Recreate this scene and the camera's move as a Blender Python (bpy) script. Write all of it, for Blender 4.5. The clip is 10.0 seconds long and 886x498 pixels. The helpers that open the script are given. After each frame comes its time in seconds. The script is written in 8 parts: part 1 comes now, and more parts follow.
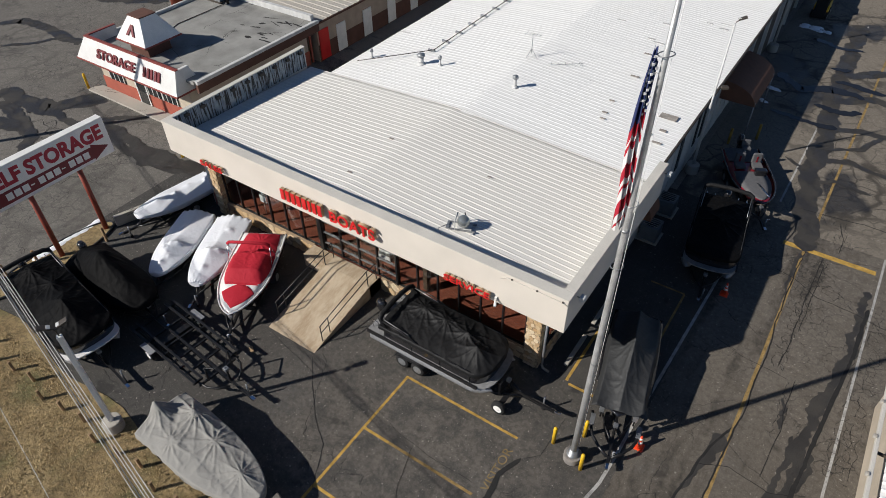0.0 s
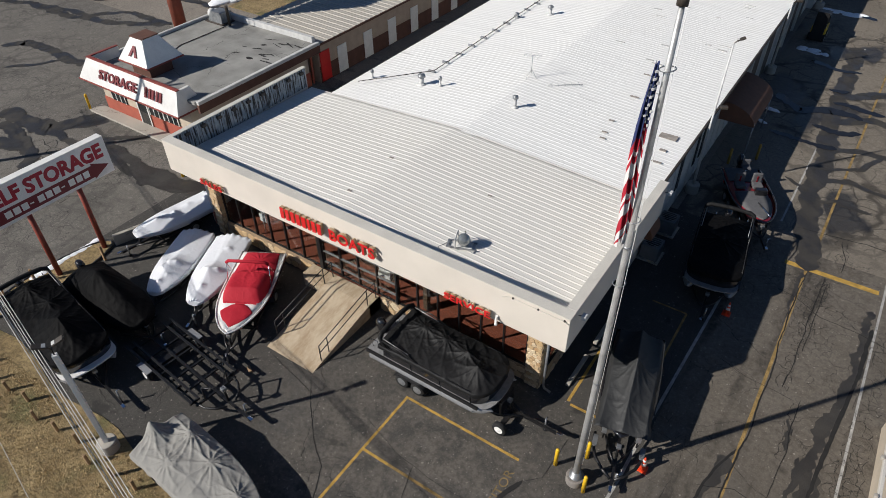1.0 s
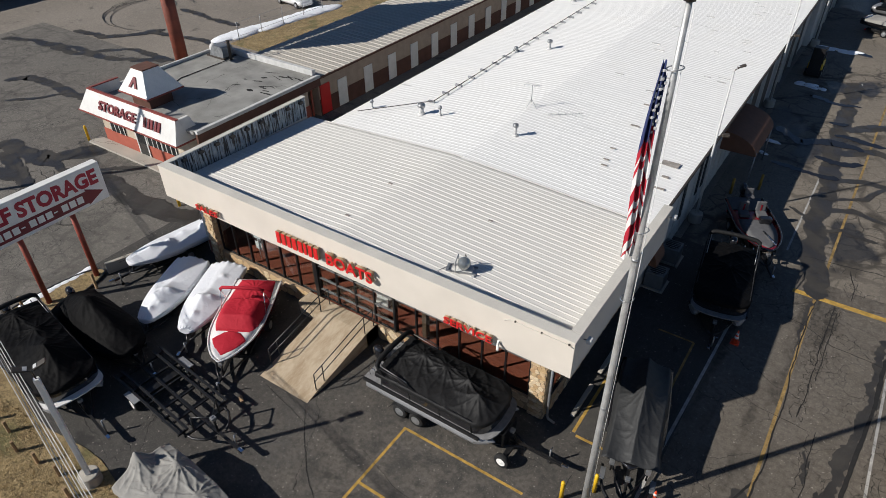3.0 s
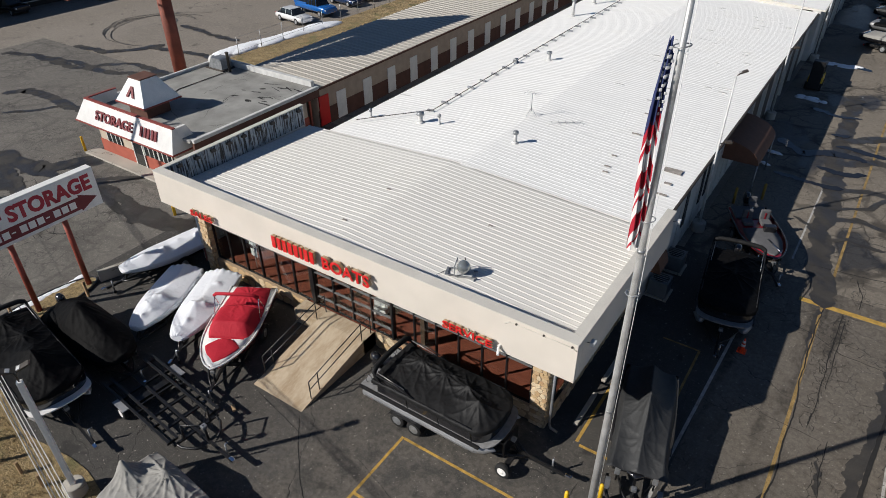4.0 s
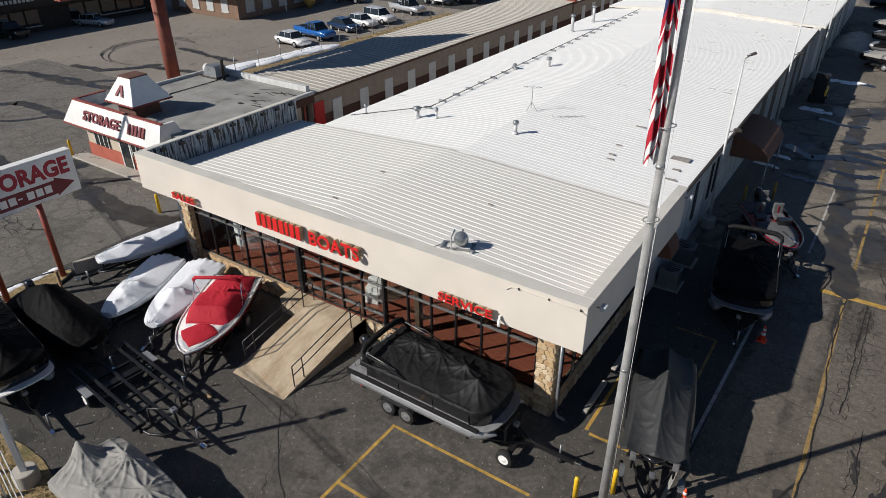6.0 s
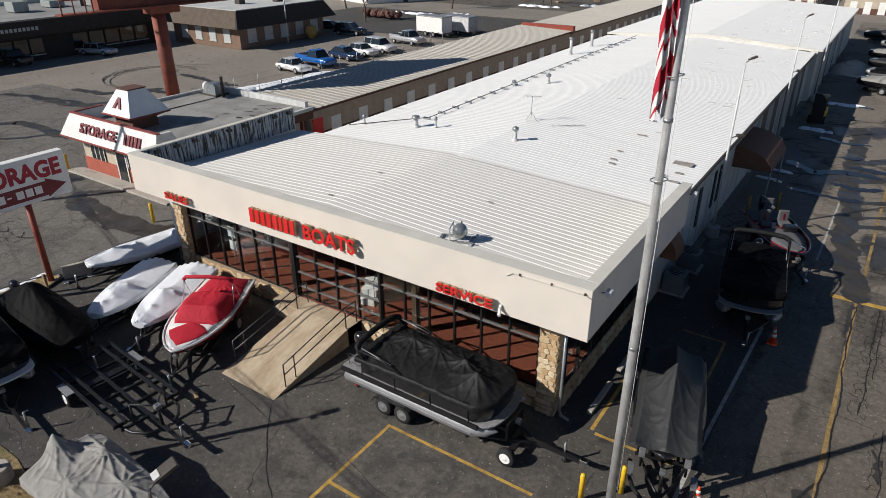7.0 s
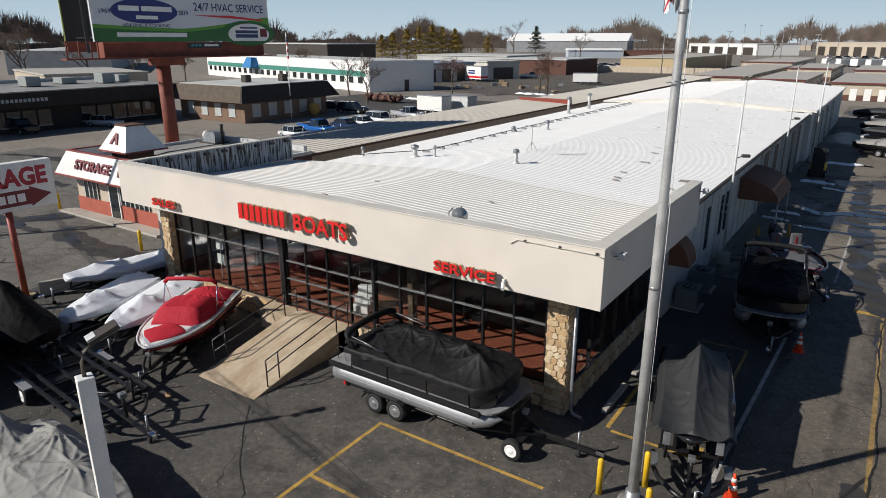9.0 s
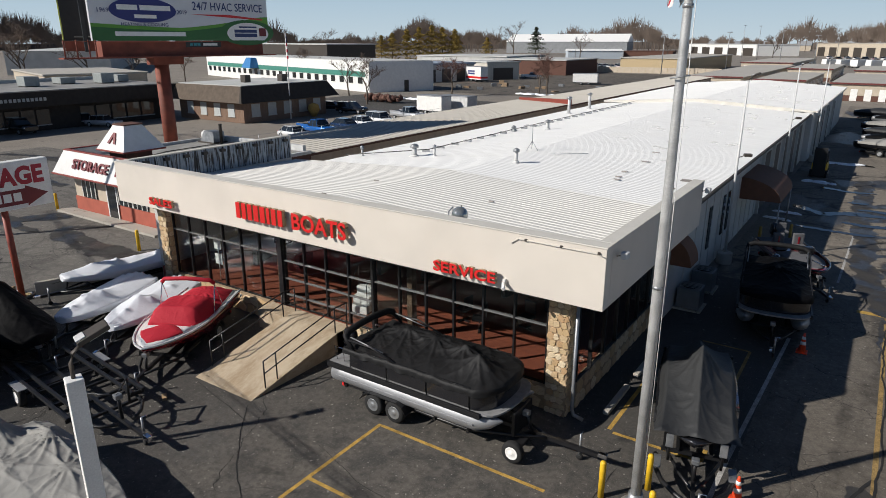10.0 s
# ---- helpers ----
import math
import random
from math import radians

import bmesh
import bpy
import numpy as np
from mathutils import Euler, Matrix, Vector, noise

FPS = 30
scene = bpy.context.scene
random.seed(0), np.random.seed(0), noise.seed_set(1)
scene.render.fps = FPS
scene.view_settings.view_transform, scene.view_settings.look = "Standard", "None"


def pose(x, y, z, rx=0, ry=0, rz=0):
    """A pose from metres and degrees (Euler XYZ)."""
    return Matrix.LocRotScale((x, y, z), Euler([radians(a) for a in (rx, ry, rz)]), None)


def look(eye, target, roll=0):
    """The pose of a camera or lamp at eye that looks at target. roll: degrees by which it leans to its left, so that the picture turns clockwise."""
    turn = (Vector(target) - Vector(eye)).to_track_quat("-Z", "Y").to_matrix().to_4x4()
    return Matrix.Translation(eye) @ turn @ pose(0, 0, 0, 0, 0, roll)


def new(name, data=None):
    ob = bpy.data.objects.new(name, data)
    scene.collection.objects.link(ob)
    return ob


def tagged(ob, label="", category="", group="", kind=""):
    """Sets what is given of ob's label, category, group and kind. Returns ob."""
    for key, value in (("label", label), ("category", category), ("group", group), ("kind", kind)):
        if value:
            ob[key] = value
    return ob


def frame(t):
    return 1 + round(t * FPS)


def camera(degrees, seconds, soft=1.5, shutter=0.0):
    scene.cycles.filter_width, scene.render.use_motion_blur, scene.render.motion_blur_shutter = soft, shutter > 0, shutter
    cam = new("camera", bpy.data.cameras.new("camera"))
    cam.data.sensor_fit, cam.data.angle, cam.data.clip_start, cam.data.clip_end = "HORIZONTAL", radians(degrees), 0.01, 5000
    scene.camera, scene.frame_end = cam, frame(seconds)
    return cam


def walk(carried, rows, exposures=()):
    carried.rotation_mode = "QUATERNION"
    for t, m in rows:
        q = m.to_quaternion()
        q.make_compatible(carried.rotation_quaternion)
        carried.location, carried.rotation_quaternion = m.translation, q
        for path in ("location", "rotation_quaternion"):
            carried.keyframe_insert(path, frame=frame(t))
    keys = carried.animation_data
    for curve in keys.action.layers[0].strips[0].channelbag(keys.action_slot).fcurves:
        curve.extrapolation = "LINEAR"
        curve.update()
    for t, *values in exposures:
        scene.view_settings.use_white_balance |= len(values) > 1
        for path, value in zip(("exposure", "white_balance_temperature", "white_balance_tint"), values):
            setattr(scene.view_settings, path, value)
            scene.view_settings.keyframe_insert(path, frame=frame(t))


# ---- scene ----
cam = camera(68.5, 10.0, 0.9)
METRES, EYE, TILT, LEAN, TURN = 11.6, 21.85, -42.2, 0.59, 34.0
ROWS = [
    (0.0, 0.0, 0.0, 0.0, -0.0, 0.0, 0.0),
    (0.5, -0.0008, 0.0071, -0.006, -0.01, 0.96, -0.02),
    (1.0, -0.0015, 0.0139, -0.0123, -0.02, 1.95, -0.04),
    (1.5, -0.0009, 0.0226, -0.0203, -0.02, 2.9, -0.04),
    (2.0, -0.0008, 0.0379, -0.0357, -0.01, 3.85, -0.05),
    (2.5, -0.0023, 0.0574, -0.0553, -0.04, 4.8, -0.07),
    (4.0, 0.0005, 0.1359, -0.1324, -0.1, 7.75, -0.12),
    (4.5, 0.0005, 0.1831, -0.1799, -0.12, 8.78, -0.13),
    (5.0, 0.0025, 0.2316, -0.2298, -0.12, 9.77, -0.14),
    (5.5, 0.0073, 0.2813, -0.2861, -0.14, 10.8, -0.17),
    (7.0, 0.018, 0.4271, -0.4687, -0.19, 15.67, -0.28),
    (7.5, 0.0179, 0.4765, -0.5306, -0.21, 17.86, -0.33),
    (8.0, 0.018, 0.534, -0.6007, -0.24, 20.21, -0.37),
    (8.5, 0.0197, 0.5953, -0.6703, -0.28, 22.52, -0.41),
    (9.0, 0.0223, 0.6497, -0.7263, -0.32, 24.38, -0.45),
    (9.5, 0.0261, 0.6639, -0.7265, -0.34, 24.44, -0.45),
    (10.0, 0.0224, 0.6693, -0.7206, -0.34, 24.44, -0.45),
]
walk(cam, [(t, pose(0, 0, EYE, TILT, LEAN, TURN) @ pose(METRES * x, METRES * y, METRES * z, 90 + pitch, roll, yaw)) for t, x, y, z, yaw, pitch, roll in ROWS])

# ---------------------------------------------------------------- world and light
SUN_EL = 32.6
SUN_DIR = Vector((-0.617, -0.788, 0)).normalized() * math.cos(radians(SUN_EL)) + Vector((0, 0, math.sin(radians(SUN_EL))))
world = bpy.data.worlds.new("sky")
scene.world = world
world.use_nodes = True
_n = world.node_tree.nodes
_sky = _n.new("ShaderNodeTexSky")
_sky.sky_type = "NISHITA"
_sky.sun_disc = False
_sky.sun_elevation = radians(SUN_EL)
_sky.sun_rotation = radians(218)
_sky.air_density = 1.0
_sky.dust_density = 0.15
_sky.ozone_density = 2.5
_sky.altitude = 800
_tint = _n.new("ShaderNodeVectorMath")
_tint.operation = "MULTIPLY"
_tint.inputs[1].default_value = (0.88, 0.98, 1.12)
world.node_tree.links.new(_sky.outputs[0], _tint.inputs[0])
world.node_tree.links.new(_tint.outputs[0], _n["Background"].inputs[0])
_n["Background"].inputs[1].default_value = 0.040
sun = new("sun", bpy.data.lights.new("sun", "SUN"))
sun.data.energy = 4.35
sun.data.angle = radians(0.55)
sun.data.color = (1.0, 0.955, 0.89)
sun.matrix_world = look(SUN_DIR * 50, (0, 0, 0))
scene.view_settings.exposure = 0.22

# ---------------------------------------------------------------- materials


def mat(name, col, rough=0.6, metal=0.0, var=0.12, scale=3.0, bump=0.0, bscale=40.0, fine=0.08, spec=0.5, coat=0.0):
    """A surface with large and fine variation of tone and a fine relief."""
    m = bpy.data.materials.new(name)
    m.use_nodes = True
    nt = m.node_tree
    b = nt.nodes["Principled BSDF"]
    tc = nt.nodes.new("ShaderNodeTexCoord")
    n1 = nt.nodes.new("ShaderNodeTexNoise")
    n1.inputs["Scale"].default_value = scale
    n1.inputs["Detail"].default_value = 6
    n2 = nt.nodes.new("ShaderNodeTexNoise")
    n2.inputs["Scale"].default_value = bscale
    n2.inputs["Detail"].default_value = 3
    for n in (n1, n2):
        nt.links.new(tc.outputs["Object"], n.inputs["Vector"])
    r1 = nt.nodes.new("ShaderNodeMapRange")
    r1.inputs[1].default_value, r1.inputs[2].default_value = 0.3, 0.7
    r1.inputs[3].default_value, r1.inputs[4].default_value = 1 - var, 1 + var
    r2 = nt.nodes.new("ShaderNodeMapRange")
    r2.inputs[1].default_value, r2.inputs[2].default_value = 0.3, 0.7
    r2.inputs[3].default_value, r2.inputs[4].default_value = 1 - fine, 1 + fine
    nt.links.new(n1.outputs["Fac"], r1.inputs[0])
    nt.links.new(n2.outputs["Fac"], r2.inputs[0])
    mu = nt.nodes.new("ShaderNodeMath")
    mu.operation = "MULTIPLY"
    nt.links.new(r1.outputs[0], mu.inputs[0])
    nt.links.new(r2.outputs[0], mu.inputs[1])
    mx = nt.nodes.new("ShaderNodeVectorMath")
    mx.operation = "SCALE"
    mx.inputs[0].default_value = col[:3]
    nt.links.new(mu.outputs[0], mx.inputs["Scale"])
    nt.links.new(mx.outputs[0], b.inputs["Base Color"])
    b.inputs["Roughness"].default_value = rough
    b.inputs["Metallic"].default_value = metal
    b.inputs["Specular IOR Level"].default_value = spec
    b.inputs["Coat Weight"].default_value = coat
    if bump:
        bp = nt.nodes.new("ShaderNodeBump")
        bp.inputs["Strength"].default_value = bump
        bp.inputs["Distance"].default_value = 0.02
        nt.links.new(n2.outputs["Fac"], bp.inputs["Height"])
        nt.links.new(bp.outputs[0], b.inputs["Normal"])
    return m


def glass(name, tint=(0.75, 0.8, 0.8)):
    m = bpy.data.materials.new(name)
    m.use_nodes = True
    nt = m.node_tree
    out = nt.nodes["Material Output"]
    g = nt.nodes.new("ShaderNodeBsdfGlossy")
    g.inputs["Roughness"].default_value = 0.02
    t = nt.nodes.new("ShaderNodeBsdfTransparent")
    t.inputs[0].default_value = (*tint, 1)
    lw = nt.nodes.new("ShaderNodeLayerWeight")
    lw.inputs[0].default_value = 0.5
    pw = nt.nodes.new("ShaderNodeMath")
    pw.operation = "POWER"
    pw.inputs[1].default_value = 4.0
    nt.links.new(lw.outputs["Facing"], pw.inputs[0])
    f = nt.nodes.new("ShaderNodeMapRange")
    f.inputs[3].default_value, f.inputs[4].default_value = 0.035, 0.75
    nt.links.new(pw.outputs[0], f.inputs[0])
    x = nt.nodes.new("ShaderNodeMixShader")
    nt.links.new(f.outputs[0], x.inputs[0])
    nt.links.new(t.outputs[0], x.inputs[1])
    nt.links.new(g.outputs[0], x.inputs[2])
    nt.links.new(x.outputs[0], out.inputs[0])
    return m


class Net:
    """Short forms for building node trees."""

    def __init__(self, name):
        self.m = bpy.data.materials.new(name)
        self.m.use_nodes = True
        self.nt = self.m.node_tree
        self.b = self.nt.nodes["Principled BSDF"]
        self.tc = self.nt.nodes.new("ShaderNodeTexCoord")
        self.pos = self.tc.outputs["Object"]

    def link(self, a, b):
        self.nt.links.new(a, b)

    def noise(self, scale, detail=4.0, vec=None, rough=0.5):
        n = self.nt.nodes.new("ShaderNodeTexNoise")
        n.inputs["Scale"].default_value, n.inputs["Detail"].default_value = scale, detail
        n.inputs["Roughness"].default_value = rough
        self.link(vec or self.pos, n.inputs["Vector"])
        return n.outputs["Fac"]

    def stretch(self, sx, sy, sz=1.0, vec=None, rot=0.0):
        n = self.nt.nodes.new("ShaderNodeMapping")
        n.inputs["Scale"].default_value = (sx, sy, sz)
        n.inputs["Rotation"].default_value = (0, 0, rot)
        self.link(vec or self.pos, n.inputs["Vector"])
        return n.outputs[0]

    def rng(self, v, a, b, c=0.0, d=1.0):
        n = self.nt.nodes.new("ShaderNodeMapRange")
        for i, x in enumerate((a, b, c, d)):
            n.inputs[i + 1].default_value = x
        self.link(v, n.inputs[0])
        return n.outputs[0]

    def math(self, op, a, b=None):
        n = self.nt.nodes.new("ShaderNodeMath")
        n.operation = op
        for i, x in enumerate((a, b)):
            if x is None:
                continue
            if isinstance(x, (int, float)):
                n.inputs[i].default_value = x
            else:
                self.link(x, n.inputs[i])
        return n.outputs[0]

    def mix(self, f, a, b):
        n = self.nt.nodes.new("ShaderNodeMix")
        n.data_type = "RGBA"
        for s, x in ((n.inputs[0], f), (n.inputs[6], a), (n.inputs[7], b)):
            if isinstance(x, (int, float)):
                s.default_value = x
            elif isinstance(x, tuple):
                s.default_value = (*x, 1)
            else:
                self.link(x, s)
        return n.outputs[2]

    def warp(self, amount, scale):
        n = self.nt.nodes.new("ShaderNodeTexNoise")
        n.inputs["Scale"].default_value = scale
        n.inputs["Detail"].default_value = 5
        self.link(self.pos, n.inputs["Vector"])
        s = self.nt.nodes.new("ShaderNodeVectorMath")
        s.operation = "SCALE"
        s.inputs["Scale"].default_value = amount
        self.link(n.outputs["Color"], s.inputs[0])
        a = self.nt.nodes.new("ShaderNodeVectorMath")
        self.link(self.pos, a.inputs[0])
        self.link(s.outputs[0], a.inputs[1])
        return a.outputs[0]

    def cracks(self, scale, width, vec):
        n = self.nt.nodes.new("ShaderNodeTexVoronoi")
        n.feature = "DISTANCE_TO_EDGE"
        n.inputs["Scale"].default_value = scale
        self.link(vec, n.inputs["Vector"])
        return self.rng(n.outputs["Distance"], 0.0, width, 1.0, 0.0)

    def bump(self, h, strength, dist=0.02):
        n = self.nt.nodes.new("ShaderNodeBump")
        n.inputs["Strength"].default_value, n.inputs["Distance"].default_value = strength, dist
        self.link(h, n.inputs["Height"])
        self.link(n.outputs[0], self.b.inputs["Normal"])

    def done(self, col, rough):
        self.link(col, self.b.inputs["Base Color"])
        if isinstance(rough, (int, float)):
            self.b.inputs["Roughness"].default_value = rough
        else:
            self.link(rough, self.b.inputs["Roughness"])
        return self.m


def asphalt(name, base, light, crack_at=0.5, stain=0.5, wet=0.0, worn=None, streak=0.0, web=0.0):
    n = Net(name)
    big = n.noise(0.12, 6)
    mid = n.noise(0.7, 6)
    fine = n.noise(60, 3)
    col = n.mix(n.rng(big, 0.35, 0.65), base, light)
    if worn:
        # dusty patch where cars turn and park
        d = n.nt.nodes.new("ShaderNodeVectorMath")
        d.operation = "DISTANCE"
        n.link(n.warp(5.0, 0.22), d.inputs[0])
        d.inputs[1].default_value = (worn[0] + 2.5, worn[1] + 2.5, 2.5)
        m = n.math("MULTIPLY", n.rng(d.outputs["Value"], worn[2] * 0.35, worn[2], 1.0, 0.0), n.rng(n.noise(1.3, 6, n.warp(0.8, 0.7), 0.65), 0.38, 0.55, 0.1, 1.0))
        col = n.mix(m, col, (0.135, 0.118, 0.098))
    col = n.mix(n.rng(mid, 0.52, 0.72, 0, stain), col, tuple(c * 0.5 for c in base))
    col = n.mix(n.rng(n.noise(1.9, 5), 0.56, 0.72, 0, 0.45), col, tuple(min(1, c * 1.7) for c in light))
    col = n.mix(n.rng(n.noise(5.5, 6, None, 0.7), 0.44, 0.58, 0, 0.5), col, tuple(c * 0.45 for c in base))
    col = n.mix(n.rng(n.noise(17, 4, None, 0.7), 0.52, 0.66, 0, 0.5), col, tuple(min(1, c * 1.9) for c in light))
    col = n.mix(n.rng(fine, 0.3, 0.7, 0, 0.45), col, tuple(c * 1.6 for c in light))
    col = n.mix(n.rng(n.noise(45, 1), 0.68, 0.72, 0, 0.6), col, (0.30, 0.28, 0.25))
    col = n.mix(n.rng(n.noise(9, 1), 0.70, 0.73, 0, 0.7), col, (0.34, 0.31, 0.27))
    if streak:
        sk = n.math("MULTIPLY", n.rng(n.noise(1.0, 5, n.stretch(0.8, 0.10, 1, n.warp(0.9, 0.5)), 0.6), 0.52, 0.66), n.rng(n.noise(3.5, 5), 0.3, 0.6, 0.35, 1.0))
        col = n.mix(n.math("MULTIPLY", sk, streak), col, tuple(c * 0.33 for c in base))
    if web:
        # meltwater that has soaked along a net of old cracks
        net = n.math("MAXIMUM", n.cracks(0.30, 0.075, n.warp(2.2, 0.45)), n.math("MULTIPLY", n.cracks(0.75, 0.06, n.warp(1.2, 0.8)), 0.8))
        net = n.math("MULTIPLY", n.rng(net, 0.1, 0.75), n.rng(n.noise(0.13, 4, n.stretch(1.0, 0.6)), 0.44, 0.54))
        col = n.mix(n.math("MULTIPLY", net, web), col, tuple(c * 0.32 for c in base))
    w = n.warp(0.9, 0.9)
    ck = n.math("MULTIPLY", n.cracks(0.17, 0.0028, w), n.rng(n.noise(0.17, 2), crack_at - 0.05, crack_at + 0.05))
    ck2 = n.math("MULTIPLY", n.cracks(0.8, 0.011, n.warp(0.5, 2.0)), n.rng(n.noise(0.23, 3), crack_at + 0.05, crack_at + 0.10))
    ck3 = n.math("MULTIPLY", n.cracks(2.6, 0.035, n.warp(0.25, 3.0)), n.rng(n.noise(0.37, 4, n.stretch(1.0, 0.6)), crack_at + 0.10, crack_at + 0.14))
    ck = n.math("MAXIMUM", ck, n.math("MAXIMUM", ck2, ck3))
    dusty = n.math("MULTIPLY", n.rng(n.noise(0.33, 5, n.warp(1.5, 0.3), 0.6), 0.55, 0.75), n.rng(n.noise(9, 4), 0.35, 0.65))
    col = n.mix(n.math("MULTIPLY", dusty, 0.55), col, tuple(min(1, c * 0.5 + 0.065) for c in light))
    oil = n.rng(n.noise(0.8, 4, n.warp(1.0, 0.6)), 0.66, 0.72, 0, 0.6)
    col = n.mix(oil, col, tuple(c * 0.4 for c in base))
    col = n.mix(n.math("MULTIPLY", ck, 0.85), col, (0.012, 0.011, 0.01))
    rough = n.rng(fine, 0.3, 0.7, 0.8, 0.95)
    if wet:
        pud = n.rng(n.noise(0.16, 4, n.stretch(1.0, 0.5)), 0.60 - wet, 0.63 - wet)
        col = n.mix(n.math("MULTIPLY", pud, 0.75), col, (0.012, 0.012, 0.013))
        rough = n.math("MULTIPLY", rough, n.rng(pud, 0, 1, 1.0, 0.45))
    h = n.math("SUBTRACT", n.math("ADD", fine, n.noise(11, 3)), n.math("MULTIPLY", ck, 3.0))
    n.bump(h, 0.45, 0.014)
    return n.done(col, rough)


def roof_metal(name, col, dirt=0.25):
    n = Net(name)
    streak = n.noise(1.2, 5, n.stretch(0.08, 3.3))
    blot = n.noise(0.5, 5)
    c = n.mix(n.rng(streak, 0.4, 0.75, 0, dirt), col, tuple(x * 0.72 for x in col))
    c = n.mix(n.rng(blot, 0.55, 0.8, 0, dirt * 0.8), c, (col[0] * 0.8, col[1] * 0.77, col[2] * 0.7))
    spots = n.math("MULTIPLY", n.rng(n.noise(0.6, 3, n.stretch(0.35, 2.6)), 0.70, 0.74), n.rng(n.noise(0.06, 2), 0.45, 0.55))
    c = n.mix(n.math("MULTIPLY", spots, 0.5), c, (0.33, 0.32, 0.30))
    n.bump(n.noise(8, 3), 0.06)
    return n.done(c, n.rng(blot, 0.3, 0.7, 0.5, 0.7))


def cloth(name, col, fold=0.35, rough=0.75, dust=0.25):
    """Canvas with creases and some dust."""
    n = Net(name)
    c = n.mix(n.rng(n.noise(1.3, 5), 0.4, 0.75, 0, dust), col, tuple(x * 1.9 + 0.01 for x in col))
    c = n.mix(n.rng(n.noise(90, 2), 0.3, 0.7, 0, 0.25), c, tuple(x * 0.7 for x in col))
    fold1 = n.noise(0.9, 3, n.warp(1.2, 0.7), 0.45)
    fold2 = n.noise(2.6, 3, n.stretch(1.0, 0.45, 1, n.warp(0.6, 1.3), 0.6), 0.45)
    crease = n.math("ABSOLUTE", n.math("SUBTRACT", n.noise(1.7, 2, n.warp(0.8, 0.9)), 0.5))
    h = n.math("ADD", n.math("MULTIPLY", fold1, 0.8), n.math("MULTIPLY", fold2, 0.35))
    n.bump(n.math("SUBTRACT", h, n.math("MULTIPLY", crease, 1.2)), fold, 0.16)
    return n.done(c, rough)


def stone_mat(name):
    n = Net(name)
    oi = n.nt.nodes.new("ShaderNodeObjectInfo")
    geo = n.nt.nodes.new("ShaderNodeNewGeometry")
    r = n.math("FRACT", n.math("ADD", oi.outputs["Random"], geo.outputs["Random Per Island"]))
    c = n.mix(r, (0.50, 0.34, 0.17), (0.70, 0.58, 0.40))
    c = n.mix(n.rng(n.math("FRACT", n.math("MULTIPLY", r, 7.3)), 0.6, 0.9, 0, 0.6), c, (0.40, 0.21, 0.09))
    c = n.mix(n.rng(n.noise(6, 5), 0.45, 0.7, 0, 0.6), c, (0.38, 0.27, 0.16))
    n.bump(n.noise(14, 5), 0.5, 0.03)
    return n.done(c, 0.85)


def brick_mat(name, a, b, sx=4.6, mortar=(0.25, 0.22, 0.2)):
    n = Net(name)
    t = n.nt.nodes.new("ShaderNodeTexBrick")
    t.inputs["Color1"].default_value, t.inputs["Color2"].default_value = (*a, 1), (*b, 1)
    t.inputs["Mortar"].default_value = (*mortar, 1)
    t.inputs["Scale"].default_value = sx
    t.inputs["Mortar Size"].default_value = 0.012
    n.link(n.pos, t.inputs["Vector"])
    c = n.mix(n.rng(n.noise(1.5, 4), 0.4, 0.7, 0, 0.4), t.outputs["Color"], tuple(x * 0.6 for x in a))
    n.bump(t.outputs["Fac"], -0.4, 0.01)
    return n.done(c, 0.6)


def wood_mat(name, col):
    n = Net(name)
    g = n.noise(3, 5, n.stretch(9, 9, 0.6))
    c = n.mix(n.rng(g, 0.3, 0.7), tuple(x * 0.7 for x in col), tuple(min(1, x * 1.25) for x in col))
    n.bump(g, 0.2)
    return n.done(c, 0.8)


def rust_mat(name):
    n = Net(name)
    st = n.noise(2.5, 5, n.stretch(1.0, 5.0, 0.35))
    c = n.mix(n.rng(n.noise(2, 4), 0.35, 0.7), (0.24, 0.28, 0.32), (0.46, 0.48, 0.49))
    c = n.mix(n.rng(st, 0.49, 0.57, 0, 0.95), c, (0.030, 0.023, 0.017))
    c = n.mix(n.rng(n.noise(9, 4, n.stretch(1, 4, 0.3)), 0.62, 0.7, 0, 0.7), c, (0.16, 0.07, 0.03))
    return n.done(c, 0.7)


def concrete_mat(name, col, dark=0.35):
    n = Net(name)
    c = n.mix(n.rng(n.noise(0.6, 6), 0.35, 0.7, 0, dark), col, tuple(x * 0.5 for x in col))
    c = n.mix(n.rng(n.noise(50, 3), 0.3, 0.7, 0, 0.3), c, tuple(min(1, x * 1.25) for x in col))
    c = n.mix(n.math("MULTIPLY", n.cracks(0.35, 0.006, n.warp(0.5, 1.5)), n.rng(n.noise(0.5, 2), 0.45, 0.55)), c, (0.03, 0.027, 0.024))
    n.bump(n.noise(70, 4), 0.3, 0.01)
    return n.done(c, 0.9)


def grass_mat(name):
    n = Net(name)
    c = n.mix(n.rng(n.noise(1.1, 6), 0.35, 0.65), (0.27, 0.19, 0.088), (0.42, 0.31, 0.155))
    c = n.mix(n.rng(n.noise(0.45, 4), 0.55, 0.66, 0, 0.8), c, (0.135, 0.135, 0.052))
    c = n.mix(n.rng(n.noise(7, 6, None, 0.7), 0.44, 0.62, 0, 0.7), c, (0.10, 0.075, 0.036))
    n.bump(n.noise(30, 5), 0.9, 0.06)
    return n.done(c, 0.95)


